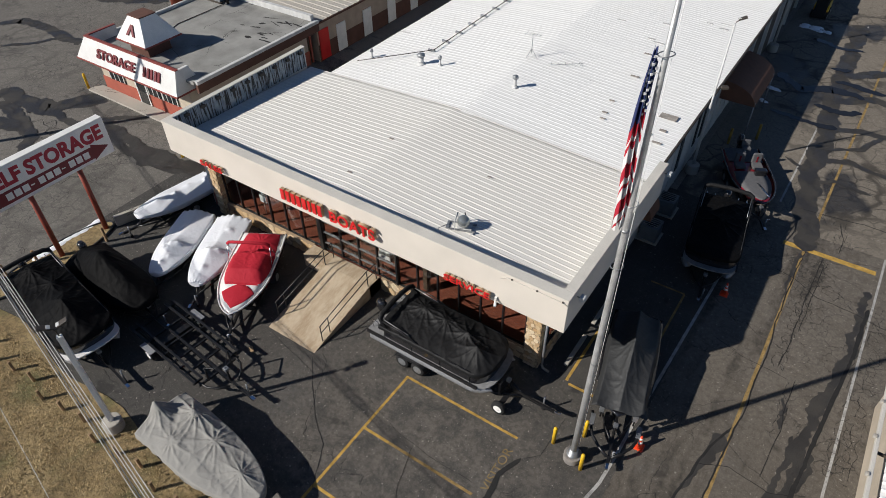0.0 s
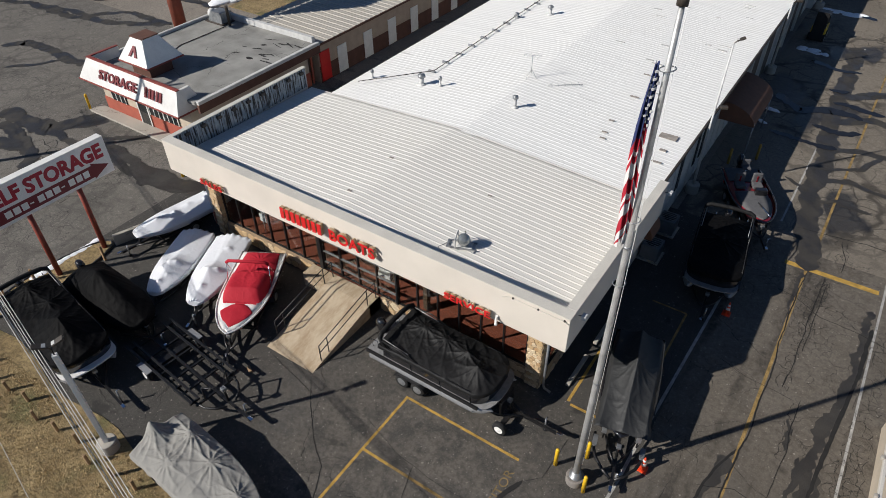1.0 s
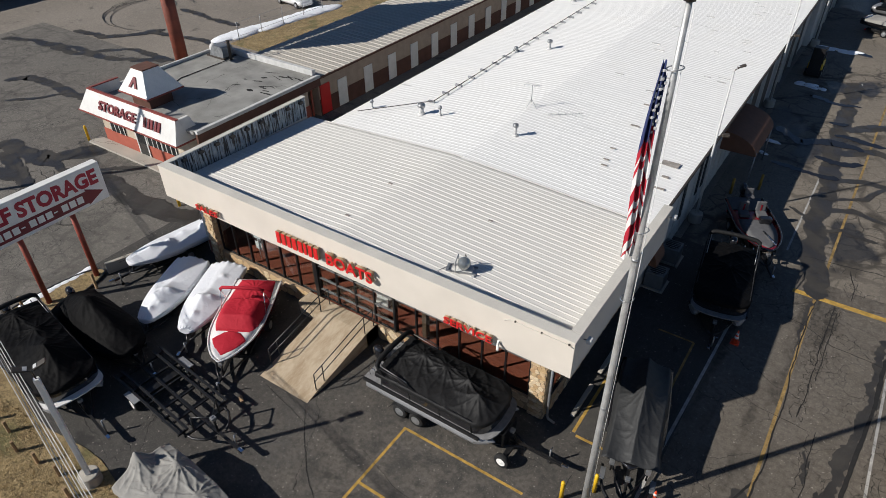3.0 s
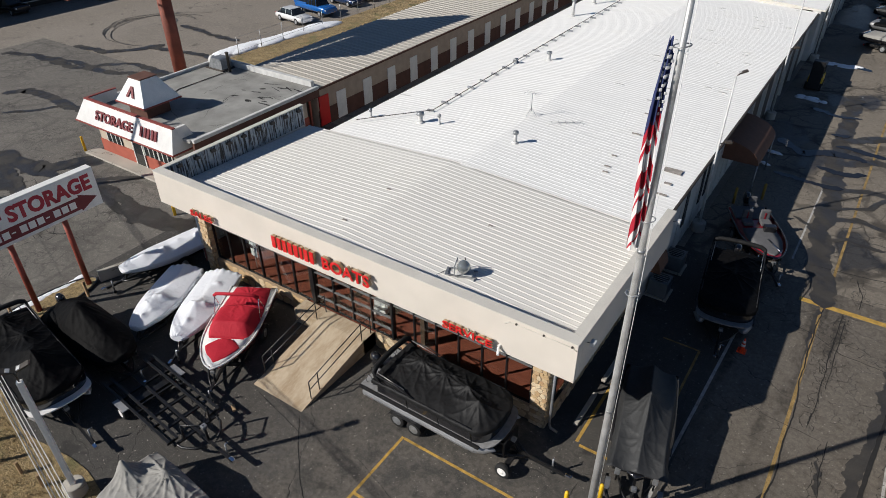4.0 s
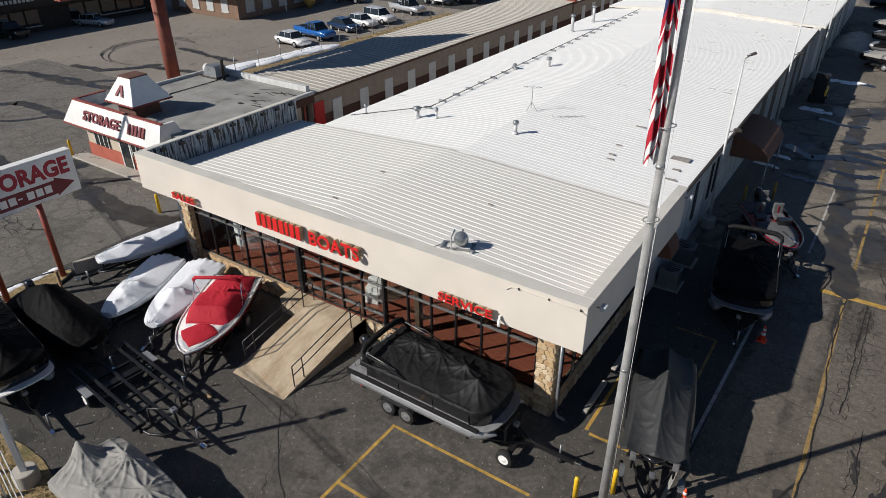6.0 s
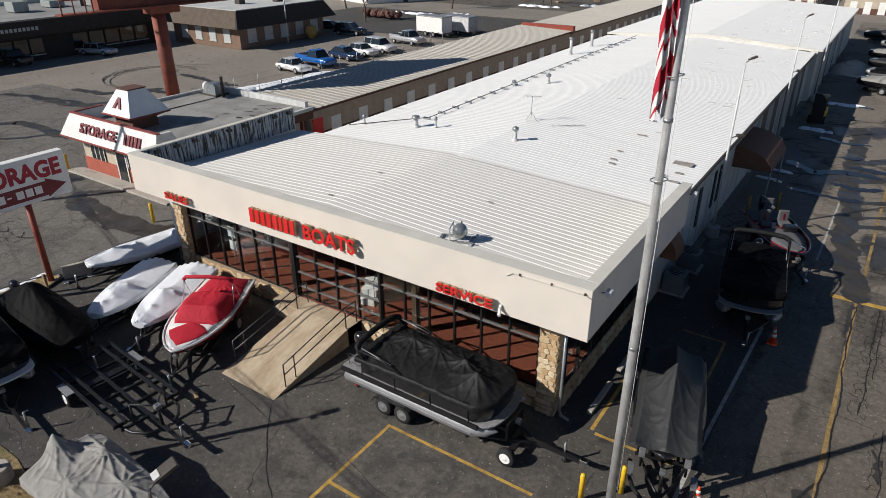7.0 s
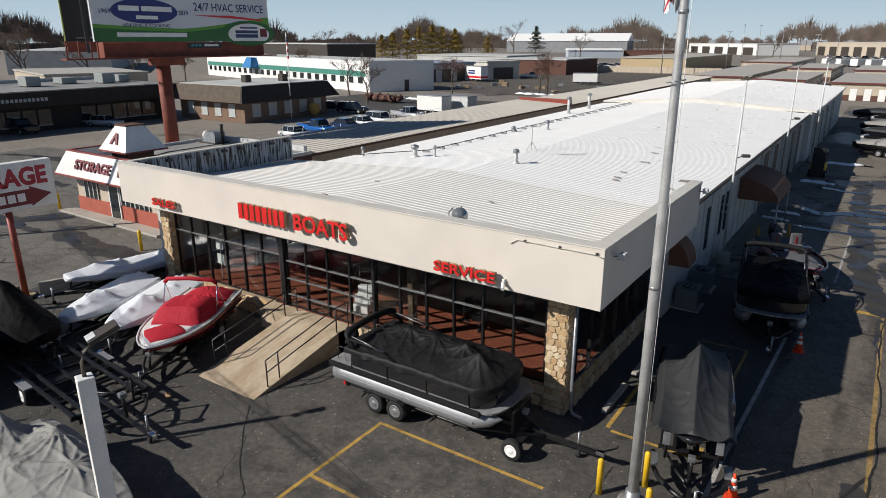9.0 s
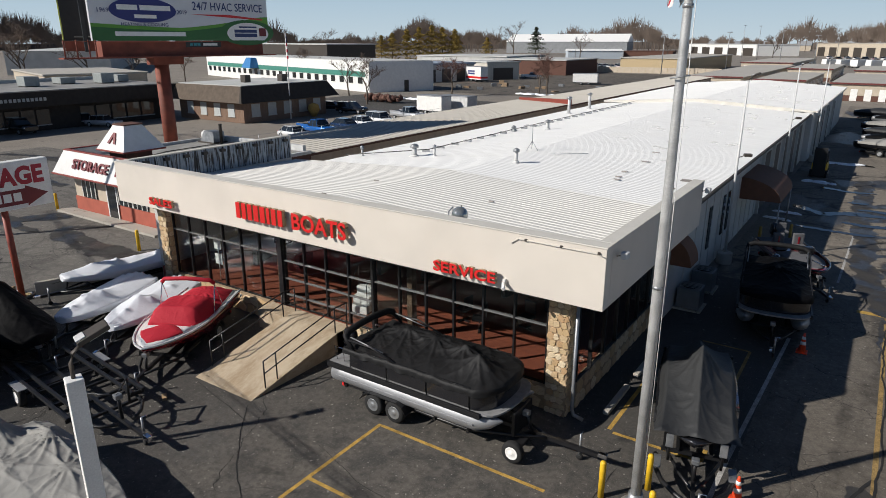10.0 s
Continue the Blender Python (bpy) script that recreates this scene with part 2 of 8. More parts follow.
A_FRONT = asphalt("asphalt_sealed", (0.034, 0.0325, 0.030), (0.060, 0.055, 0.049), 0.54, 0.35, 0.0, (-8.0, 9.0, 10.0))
A_DRIVE = asphalt("asphalt_worn", (0.074, 0.063, 0.050), (0.112, 0.096, 0.077), 0.45, 0.30, 0.0, (1.8, 25.5, 13.0), 0.9)
A_WET = asphalt("asphalt_damp", (0.130, 0.111, 0.088), (0.185, 0.160, 0.128), 0.47, 0.30, 0.06, web=0.85)
A_LEFT = asphalt("asphalt_grey", (0.096, 0.088, 0.077), (0.155, 0.142, 0.124), 0.44, 0.40, 0.0, web=0.35)
A_FAR = asphalt("asphalt_lot", (0.165, 0.143, 0.118), (0.225, 0.197, 0.165), 0.56, 0.3, 0.0)
CONC = concrete_mat("concrete", (0.40, 0.37, 0.32))
rp = Net("ramp_weathered")
rc = rp.mix(rp.rng(rp.noise(1.6, 6, rp.stretch(1.0, 0.35), 0.65), 0.40, 0.62), (0.47, 0.38, 0.27), (0.33, 0.245, 0.155))
rc = rp.mix(rp.rng(rp.noise(12, 5, rp.stretch(1.0, 0.3), 0.7), 0.48, 0.66, 0, 0.5), rc, (0.52, 0.44, 0.33))
rc = rp.mix(rp.rng(rp.noise(0.8, 5), 0.56, 0.68, 0, 0.5), rc, (0.22, 0.16, 0.10))
rp.bump(rp.noise(40, 4), 0.35, 0.012)
RAMP = rp.done(rc, 0.9)
ROOF_C = roof_metal("roof_cream", (0.735, 0.715, 0.668), 0.18)
ROOF_W = roof_metal("roof_white", (0.89, 0.88, 0.85), 0.2)
ROOF_T = roof_metal("roof_tan", (0.47, 0.44, 0.39), 0.35)
ROOF_T.node_tree.nodes["Principled BSDF"].inputs["Specular IOR Level"].default_value = 0.12
STUCCO = mat("stucco", (0.64, 0.585, 0.515), 0.9, var=0.05, scale=0.7, bump=0.15, bscale=60, fine=0.04)
CAP = mat("cap_flashing", (0.60, 0.57, 0.51), 0.6, var=0.08, scale=1.0)
RED = mat("red_letter", (0.62, 0.018, 0.018), 0.4, var=0.05)
RETURN = mat("letter_return", (0.36, 0.25, 0.15), 0.7, var=0.2, scale=4)
DRED = mat("dark_red_letter", (0.16, 0.015, 0.02), 0.5, var=0.05)
GLASS = glass("shop_glass", (0.82, 0.85, 0.85))
CARGLASS = mat("car_glass", (0.015, 0.018, 0.02), 0.06, var=0.0, spec=0.8)
BLACK = mat("black_metal", (0.012, 0.012, 0.013), 0.4, 0.0, var=0.2)
RAILGREY = mat("grey_rail", (0.17, 0.17, 0.17), 0.45, 0.3)
STONE = stone_mat("ledge_stone")
MORTAR = concrete_mat("mortar", (0.33, 0.24, 0.15))
FLOORBRICK = brick_mat("floor_brick", (0.30, 0.085, 0.045), (0.22, 0.06, 0.035), 4.0, (0.14, 0.06, 0.04))
# near-black wall colour: the dimness deep in the showroom is painted in
SHADEWALL = mat("shaded_interior", (0.05, 0.045, 0.04), 0.9, var=0.2)
CEIL = mat("interior_ceiling", (0.25, 0.24, 0.22), 0.9)
BLACKCLOTH = cloth("black_canvas", (0.011, 0.011, 0.0115), 0.34, 0.60, 0.10)
BLACKCLOTH.node_tree.nodes["Principled BSDF"].inputs["Specular IOR Level"].default_value = 0.22
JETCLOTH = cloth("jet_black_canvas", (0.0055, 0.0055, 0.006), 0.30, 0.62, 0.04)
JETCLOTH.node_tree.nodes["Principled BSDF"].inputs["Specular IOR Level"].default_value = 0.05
CHARCOAL = cloth("charcoal_canvas", (0.026, 0.027, 0.028), 0.30, 0.62, 0.10)
GREYCLOTH = cloth("grey_canvas", (0.27, 0.262, 0.243), 0.40, 0.85, 0.10)
REDCLOTH = cloth("red_canvas", (0.42, 0.004, 0.02), 0.3, 0.8, 0.03)
WRAP = cloth("white_wrap", (0.80, 0.82, 0.86), 0.14, 0.38, 0.0)
GEL_W = mat("white_gelcoat", (0.78, 0.77, 0.75), 0.15, var=0.04, coat=0.6)
GEL_R = mat("red_gelcoat", (0.20, 0.008, 0.016), 0.15, var=0.05, coat=0.8)
GEL_B = mat("black_gelcoat", (0.012, 0.012, 0.014), 0.18, var=0.05, coat=0.8)
ALU = mat("aluminium", (0.33, 0.335, 0.345), 0.55, 0.6, var=0.12, scale=1.2)
GALV = mat("galvanised", (0.32, 0.33, 0.34), 0.45, 0.7, var=0.25, scale=4)
CHROME = mat("chrome", (0.8, 0.8, 0.82), 0.12, 1.0, var=0.05)
RUBBER = mat("rubber", (0.014, 0.014, 0.014), 0.85, var=0.2)
DECK = mat("grey_deck", (0.22, 0.22, 0.22), 0.8, var=0.15, scale=6, bump=0.2)
CARPET = mat("grey_carpet", (0.10, 0.10, 0.105), 0.9, var=0.15, scale=6, bump=0.2)
YELLOW = mat("yellow_paint", (0.75, 0.46, 0.02), 0.5, var=0.12, scale=6)
LINE_Y = mat("worn_yellow_line", (0.42, 0.26, 0.055), 0.85, var=0.35, scale=3, fine=0.3, bscale=25)
LINE_YF = mat("faded_yellow_line", (0.26, 0.17, 0.06), 0.9, var=0.45, scale=2.5, fine=0.4, bscale=25)
LINE_W = mat("worn_white_line", (0.36, 0.35, 0.33), 0.85, var=0.3, scale=3, fine=0.3, bscale=25)
ORANGE = mat("cone_orange", (0.85, 0.075, 0.02), 0.5, var=0.08)
WHITE = mat("white_paint", (0.78, 0.77, 0.74), 0.5, var=0.06, scale=2)
OFFWHITE = mat("weathered_white", (0.55, 0.55, 0.54), 0.55, var=0.15, scale=2)
POLE = mat("pole_galvanised", (0.50, 0.50, 0.49), 0.45, 0.45, var=0.2, scale=2.5, fine=0.12)
POSTRED = mat("post_red", (0.26, 0.045, 0.025), 0.55, var=0.18, scale=4)
RUSTRED = mat("billboard_red", (0.20, 0.05, 0.028), 0.7, var=0.25, scale=1.5)
TRIMRED = mat("trim_red", (0.24, 0.05, 0.04), 0.7, var=0.15, scale=2)
MANSARD = mat("mansard_panel", (0.70, 0.69, 0.67), 0.6, var=0.12, scale=0.9, fine=0.06)
SIGNRED = mat("sign_crimson", (0.36, 0.012, 0.03), 0.5, var=0.06)
TERRA = mat("red_band", (0.36, 0.088, 0.055), 0.75, var=0.12, scale=1.5)
BEIGE = mat("beige_wall", (0.48, 0.41, 0.32), 0.85, var=0.1, scale=1)
TANWALL = mat("tan_block", (0.40, 0.32, 0.25), 0.85, var=0.1, scale=2)
BROWNBAND = mat("brown_band", (0.11, 0.05, 0.035), 0.85, var=0.15, scale=2)
GRAVEL = concrete_mat("roof_membrane", (0.31, 0.305, 0.285), 1.0)
RUST = rust_mat("rusty_panel")
WOOD = wood_mat("weathered_wood", (0.33, 0.22, 0.12))
GRASS = grass_mat("dormant_grass")
SNOW = mat("snow", (0.85, 0.87, 0.9), 0.6, var=0.08, scale=2, bump=0.4, bscale=12)
AWNING = mat("brown_canvas", (0.16, 0.07, 0.04), 0.8, var=0.12)
WALLWHITE = mat("white_wall", (0.52, 0.505, 0.475), 0.85, var=0.1, scale=0.8)
BRONZE = mat("bronze_metal", (0.05, 0.04, 0.032), 0.6, var=0.15)
TAR = mat("crack_filler", (0.016, 0.015, 0.014), 0.8, var=0.25, scale=5)
dm = Net("damp_asphalt")
dc = dm.mix(dm.rng(dm.noise(0.9, 5), 0.35, 0.7), (0.026, 0.024, 0.022), (0.046, 0.042, 0.037))
dc = dm.mix(dm.rng(dm.noise(28, 3), 0.35, 0.7, 0, 0.5), dc, (0.062, 0.056, 0.050))
dm.bump(dm.noise(60, 3), 0.3, 0.01)
DAMP = dm.done(dc, dm.rng(dm.noise(0.7, 4), 0.42, 0.60, 0.30, 0.85))
PUDDLE = mat("meltwater", (0.016, 0.016, 0.017), 0.07, var=0.2, scale=1.5)
DUST = mat("dusty_asphalt", (0.085, 0.076, 0.064), 0.95, var=0.35, scale=0.8, fine=0.3, bscale=30)

# ---------------------------------------------------------------- mesh helpers


def box(bm, x0, x1, y0, y1, z0, z1, bevel=0.0, m=None):
    r = bmesh.ops.create_cube(bm, size=1.0)["verts"]
    for v in r:
        v.co = Vector((x0 + (v.co.x + 0.5) * (x1 - x0), y0 + (v.co.y + 0.5) * (y1 - y0), z0 + (v.co.z + 0.5) * (z1 - z0)))
    if bevel:
        es = {e for v in r for e in v.link_edges}
        o = bmesh.ops.bevel(bm, geom=list(es), offset=bevel, segments=2, affect="EDGES", profile=0.6)
        r = list({v for f in o["faces"] for v in f.verts} | {v for v in r if v.is_valid})
    if m is not None:
        bmesh.ops.transform(bm, matrix=m, verts=r)
    return r


def boxb(x0, x1, y0, y1, z0, z1, bevel=0.0):
    bm = bmesh.new()
    box(bm, x0, x1, y0, y1, z0, z1, bevel)
    return bm


def tube(bm, pts, r, n=8, caps=True):
    """A round bar along a line of points; r may be one radius or one for each point."""
    pts = [Vector(p) for p in pts]
    rs = r if isinstance(r, (list, tuple)) else [r] * len(pts)
    rings = []
    for i, p in enumerate(pts):
        d = (pts[min(i + 1, len(pts) - 1)] - pts[max(i - 1, 0)]).normalized()
        up = Vector((0, 0, 1)) if abs(d.z) < 0.95 else Vector((1, 0, 0))
        a = d.cross(up).normalized()
        b = a.cross(d)
        rings.append([bm.verts.new(p + rs[i] * (math.cos(2 * math.pi * k / n) * a + math.sin(2 * math.pi * k / n) * b)) for k in range(n)])
    for q, w in zip(rings, rings[1:]):
        for k in range(n):
            f = bm.faces.new((q[k], q[(k + 1) % n], w[(k + 1) % n], w[k]))
            f.smooth = True
    if caps:
        bm.faces.new(rings[0][::-1])
        bm.faces.new(rings[-1])


def tubeb(pts, r, n=8):
    bm = bmesh.new()
    tube(bm, pts, r, n)
    return bm


def loft(bm, rings, closed=True, caps=True, smooth=True):
    vs = [[bm.verts.new(p) for p in ring] for ring in rings]
    n = len(vs[0])
    for a, b in zip(vs, vs[1:]):
        for k in range(n if closed else n - 1):
            f = bm.faces.new((a[k], a[(k + 1) % n], b[(k + 1) % n], b[k]))
            f.smooth = smooth
    if caps and closed:
        bm.faces.new(vs[0][::-1])
        bm.faces.new(vs[-1])
    return vs


def lathe(bm, prof, n=16, axis="z", at=(0, 0, 0)):
    """Turns a profile of (radius, height) about an axis."""
    at = Vector(at)
    rings = []
    for r, h in prof:
        ring = []
        for k in range(n):
            c, s = r * math.cos(2 * math.pi * k / n), r * math.sin(2 * math.pi * k / n)
            p = {"z": (c, s, h), "y": (c, h, s), "x": (h, c, s)}[axis]
            ring.append(at + Vector(p))
        rings.append(ring)
    loft(bm, rings)


def latheb(prof, n=16, axis="z", at=(0, 0, 0)):
    bm = bmesh.new()
    lathe(bm, prof, n, axis, at)
    return bm


def finish(bm, name, material, smooth=False):
    bmesh.ops.recalc_face_normals(bm, faces=bm.faces)
    if smooth:
        for f in bm.faces:
            f.smooth = True
    me = bpy.data.meshes.new(name)
    bm.to_mesh(me)
    bm.free()
    me.materials.append(material)
    return me


def part(name, bm, material, parent, label="", smooth=False, m=None):
    ob = new(name, finish(bm, name, material, smooth))
    ob.parent = parent
    if m is not None:
        ob.matrix_basis = m
    if label:
        ob["label"] = label
    return ob


def thing(name, label, category, x=0.0, y=0.0, z=0.0, rz=0.0, group="", kind=""):
    ob = new(name)
    ob.empty_display_size = 0.2
    ob.matrix_basis = pose(x, y, z, 0, 0, rz)
    return tagged(ob, label, category, group, kind)


def solo(name, bm, material, label, category, x=0.0, y=0.0, z=0.0, rz=0.0, group="", kind="", smooth=False):
    """A thing that is one mesh."""
    ob = new(name, finish(bm, name, material, smooth))
    ob.matrix_basis = pose(x, y, z, 0, 0, rz)
    return tagged(ob, label, category, group, kind)


def words(body, size, depth, bold=0.0):
    """A bmesh of raised lettering in the built-in font: x along the line, y up, z out of the face; centred."""
    cu = bpy.data.curves.new("words", "FONT")
    cu.body, cu.size, cu.extrude, cu.offset = body, size, depth / 2, bold
    cu.align_x, cu.align_y = "CENTER", "CENTER"
    cu.resolution_u = 3
    ob = new("words", cu)
    me = bpy.data.meshes.new_from_object(ob.evaluated_get(bpy.context.evaluated_depsgraph_get()))
    bpy.data.objects.remove(ob)
    bm = bmesh.new()
    bm.from_mesh(me)
    bpy.data.meshes.remove(me)
    return bm


def fit_words(body, width, height, depth, bold=0.0):
    bm = words(body, 1.0, depth, bold)
    xs = [v.co.x for v in bm.verts]
    ys = [v.co.y for v in bm.verts]
    for v in bm.verts:
        v.co.x = (v.co.x - (min(xs) + max(xs)) / 2) * width / (max(xs) - min(xs))
        v.co.y = (v.co.y - (min(ys) + max(ys)) / 2) * height / (max(ys) - min(ys))
    return bm


def sheet(name, material, x0, x1, y0, y1, z, label, category, kind="structure", nx=1, ny=1, thick=0.03):
    return solo(name, boxb(x0, x1, y0, y1, z - thick, z), material, label, category, kind=kind)


FRONTFACE = Matrix.Rotation(radians(90), 4, "X")
RIGHTFACE = Matrix.Rotation(radians(90), 4, "Z") @ FRONTFACE

# ---------------------------------------------------------------- ground
bm = bmesh.new()
bmesh.ops.create_grid(bm, x_segments=8, y_segments=8, size=1800)
solo("ground", bm, A_FAR, "grey-brown weathered asphalt ground running to the horizon", "ground", z=-0.03, kind="structure")
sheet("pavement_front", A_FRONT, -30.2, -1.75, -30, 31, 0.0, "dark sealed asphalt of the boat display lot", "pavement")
sheet("pavement_drive", A_DRIVE, -1.75, 6.2, -30, 31, 0.0, "worn brown-grey asphalt drive with cracks", "pavement")
sheet("pavement_drive_rear", A_WET, -5.6, 8.0, 31, 130, 0.0, "damp patchy asphalt drive with meltwater stains", "pavement")
sheet("pavement_side", A_LEFT, -72, -30.2, -30, 33, 0.0, "grey cracked asphalt with dark meltwater streaks", "pavement")


def stripe(material, x0, y0, x1, y1, w, label, z=0.004):
    d = Vector((x1 - x0, y1 - y0, 0))
    s = Vector((-d.y, d.x, 0)).normalized() * w / 2
    bm = bmesh.new()
    n = max(1, int(d.length / 0.6))
    lo, hi = [], []
    for i in range(n + 1):
        p = Vector((x0, y0, z)) + d * i / n
        j = 0.012 * math.sin(i * 12.9 + x0)
        lo.append(bm.verts.new(p - s * (1 + j)))
        hi.append(bm.verts.new(p + s * (1 - j)))
    for i in range(n):
        bm.faces.new((lo[i], lo[i + 1], hi[i + 1], hi[i]))
    return solo("parking_line", bm, material, label, "parking line", kind="structure")


YL = "worn yellow painted parking line on asphalt"
stripe(LINE_Y, -10.5, 12.6, -10.5, 5.0, 0.11, YL)
stripe(LINE_Y, -10.44, 12.56, -5.35, 12.56, 0.11, YL)
stripe(LINE_Y, -10.44, 9.72, -9.3, 9.72, 0.11, YL)
stripe(LINE_YF, -9.3, 9.72, -5.6, 9.72, 0.11, "faded yellow painted parking line on asphalt")
stripe(LINE_Y, -10.44, 6.9, -6.0, 6.9, 0.11, YL)
stripe(LINE_Y, -4.85, 15.9, -2.5, 15.9, 0.12, YL)
stripe(LINE_Y, -5.0, 16.0, -5.0, 19.6, 0.12, YL)
stripe(LINE_Y, -2.5, 15.9, -2.5, 16.5, 0.12, YL)
stripe(LINE_YF, -2.6, 17.0, -2.6, 23.4, 0.1, "faded yellow painted parking line on asphalt")
stripe(LINE_YF, -4.2, 23.4, -2.6, 23.4, 0.1, "faded yellow painted parking line on asphalt")
stripe(LINE_W, -1.95, 16.2, -1.62, 25.4, 0.12, "worn white painted edge line on asphalt")
for a, b in (((-1.95, 16.2), (-1.98, 14.0)), ((-1.98, 14.0), (-2.05, 12.6)), ((-2.05, 12.6), (-2.3, 11.4)), ((-2.3, 11.4), (-2.7, 10.4))):
    stripe(LINE_W, *a, *b, 0.12, "worn white painted edge line on asphalt")
stripe(LINE_Y, 0.3, 29.7, 4.5, 29.7, 0.32, "broad worn yellow painted stop line")
stripe(LINE_YF, 1.32, 29.5, 1.25, 8.0, 0.13, "faded yellow centre line with dark crack filler")
stripe(LINE_YF, 1.4, 31.0, 1.9, 60.0, 0.13, "faded yellow centre line")
stripe(LINE_W, 4.75, 31.0, 4.58, 10.0, 0.10, "worn white painted edge line on asphalt")
stripe(LINE_W, -0.6, 33.0, -0.2, 60.0, 0.1, "worn white painted edge line on asphalt")
WORD = mat("faded_paint_word", (0.2, 0.14, 0.06), 0.9, var=0.4, scale=3)
bm = fit_words("VISITOR", 1.95, 0.34, 0.004)
solo("pavement_lettering", bm, WORD, "faded yellow VISITOR lettering on asphalt", "lettering", -5.36, 11.05, 0.006, 92, kind="structure")

# grass verge with its kerb edge
bm = bmesh.new()
NX, NY = 60, 40
gv = {}
for i in range(NX + 1):
    for j in range(NY + 1):
        x = -62 + 60 * i / NX
        edge = 4.75 - 0.055 * (x + 17) + 0.25 * math.sin(x * 0.9)
        y = -14 + (edge + 14) * j / NY
        z = 0.03 + (0.05 * noise.noise((x * 0.6, y * 0.6, 0)) + 0.04 if j < NY else 0)
        gv[i, j] = bm.verts.new((x, y, z))
for i in range(NX):
    for j in range(NY):
        bm.faces.new((gv[i, j], gv[i + 1, j], gv[i + 1, j + 1], gv[i, j + 1]))
solo("grass_verge", bm, GRASS, "dry straw-brown dormant grass verge with green patches", "grass", kind="structure", smooth=True)


def trace(pts, w, material, label, z, name="asphalt_crack", step=0.25, ragged=0.6, seed=0.0, wander=0.15):
    """A ragged band on the ground along a line of points."""
    out = []
    for (x0, y0), (x1, y1) in zip(pts, pts[1:]):
        n = max(2, int(math.hypot(x1 - x0, y1 - y0) / step))
        for i in range(n):
            out.append(Vector((x0 + (x1 - x0) * i / n, y0 + (y1 - y0) * i / n, z)))
    out.append(Vector((*pts[-1], z)))
    bm = bmesh.new()
    rows = []
    for i, p in enumerate(out):
        d = out[min(i + 1, len(out) - 1)] - out[max(i - 1, 0)]
        s = Vector((-d.y, d.x, 0)).normalized()
        e = min(1.0, (i + 0.3) / 3, (len(out) - i - 0.7) / 3)
        off = wander * noise.noise((p.x * 0.9, p.y * 0.9, seed)) + wander * 0.5 * noise.noise((p.x * 3, p.y * 3, seed))
        wob = [ragged * (0.8 * noise.noise((p.x * 0.5, p.y * 0.5, seed + q)) + 0.35 * noise.noise((p.x * 1.7, p.y * 1.7, seed + q)) + 0.2 * noise.noise((p.x * 5.0, p.y * 5.0, seed + q))) for q in (5, 9)]
        a, b = w / 2 * e * (1 + wob[0]), w / 2 * e * (1 + wob[1])
        rows.append([p + s * (off - max(a, 0.004)), p + s * (off + max(b, 0.004))])
    loft(bm, rows, closed=False, smooth=False)
    return solo(name, bm, material, label, "stain" if "stain" in name else "crack", kind="structure")


WS = "dark meltwater streak across grey asphalt"
for i, (pts, w) in enumerate((([(-70.6, 28), (-67.5, 29.6), (-61.4, 29.5), (-56.5, 30.8), (-51.8, 32.9)], 0.9), ([(-66.8, 29.4), (-64.4, 30.1), (-59.7, 30.6), (-57.3, 33.1), (-51.5, 33.1)], 0.7), ([(-66.9, 33.2), (-62.7, 33.7), (-60.7, 35.4), (-59.5, 38.4)], 0.9), ([(-59.6, 22.5), (-58.7, 24.2), (-54, 24.2), (-50.4, 23.9)], 1.0), ([(-47.5, 16.6), (-45.6, 16.7), (-43.2, 17.3), (-42, 18.6), (-40.9, 19.8)], 1.3), ([(-38.5, 17.2), (-34.2, 16.7), (-32.2, 16.8), (-30.3, 17.3), (-28.6, 17.9)], 0.9), ([(-39.2, 18), (-37.9, 19.1), (-36.6, 20.1)], 0.45), ([(-45.7, 15.7), (-43.6, 15.2), (-41.2, 14.5)], 0.8), ([(-63.9, 43.7), (-57.8, 43.2), (-54.2, 43.1)], 0.8), ([(-55.4, 20.4), (-53.5, 22.1), (-52.8, 23.9)], 0.4), ([(-50, 12), (-46, 13.5), (-42, 15)], 1.1), ([(-42, 15), (-39.5, 13), (-37, 10)], 0.8), ([(-60, 37), (-54, 38.2), (-49, 38)], 0.7), ([(-48.5, 16.7), (-45.4, 16.6), (-43.4, 16.9), (-42.9, 18.2), (-42.2, 19.4), (-41.3, 20.1)], 1.3), ([(-46.9, 15.6), (-44.3, 15.3), (-42, 14.6), (-40.8, 14.2)], 0.9), ([(-38.8, 17.6), (-36.4, 17.6), (-33.8, 17.3), (-31.5, 17.4), (-29.3, 17.8)], 0.9), ([(-43.3, 16.9), (-41.1, 16.7), (-39.4, 16.9)], 0.7))):
    trace(pts, w, DAMP, WS, 0.005 + 0.002 * i, "damp_stain", 0.14, 0.8, i * 3.0, 0.28)
CK = "jagged dark crack with old tar filler in asphalt"
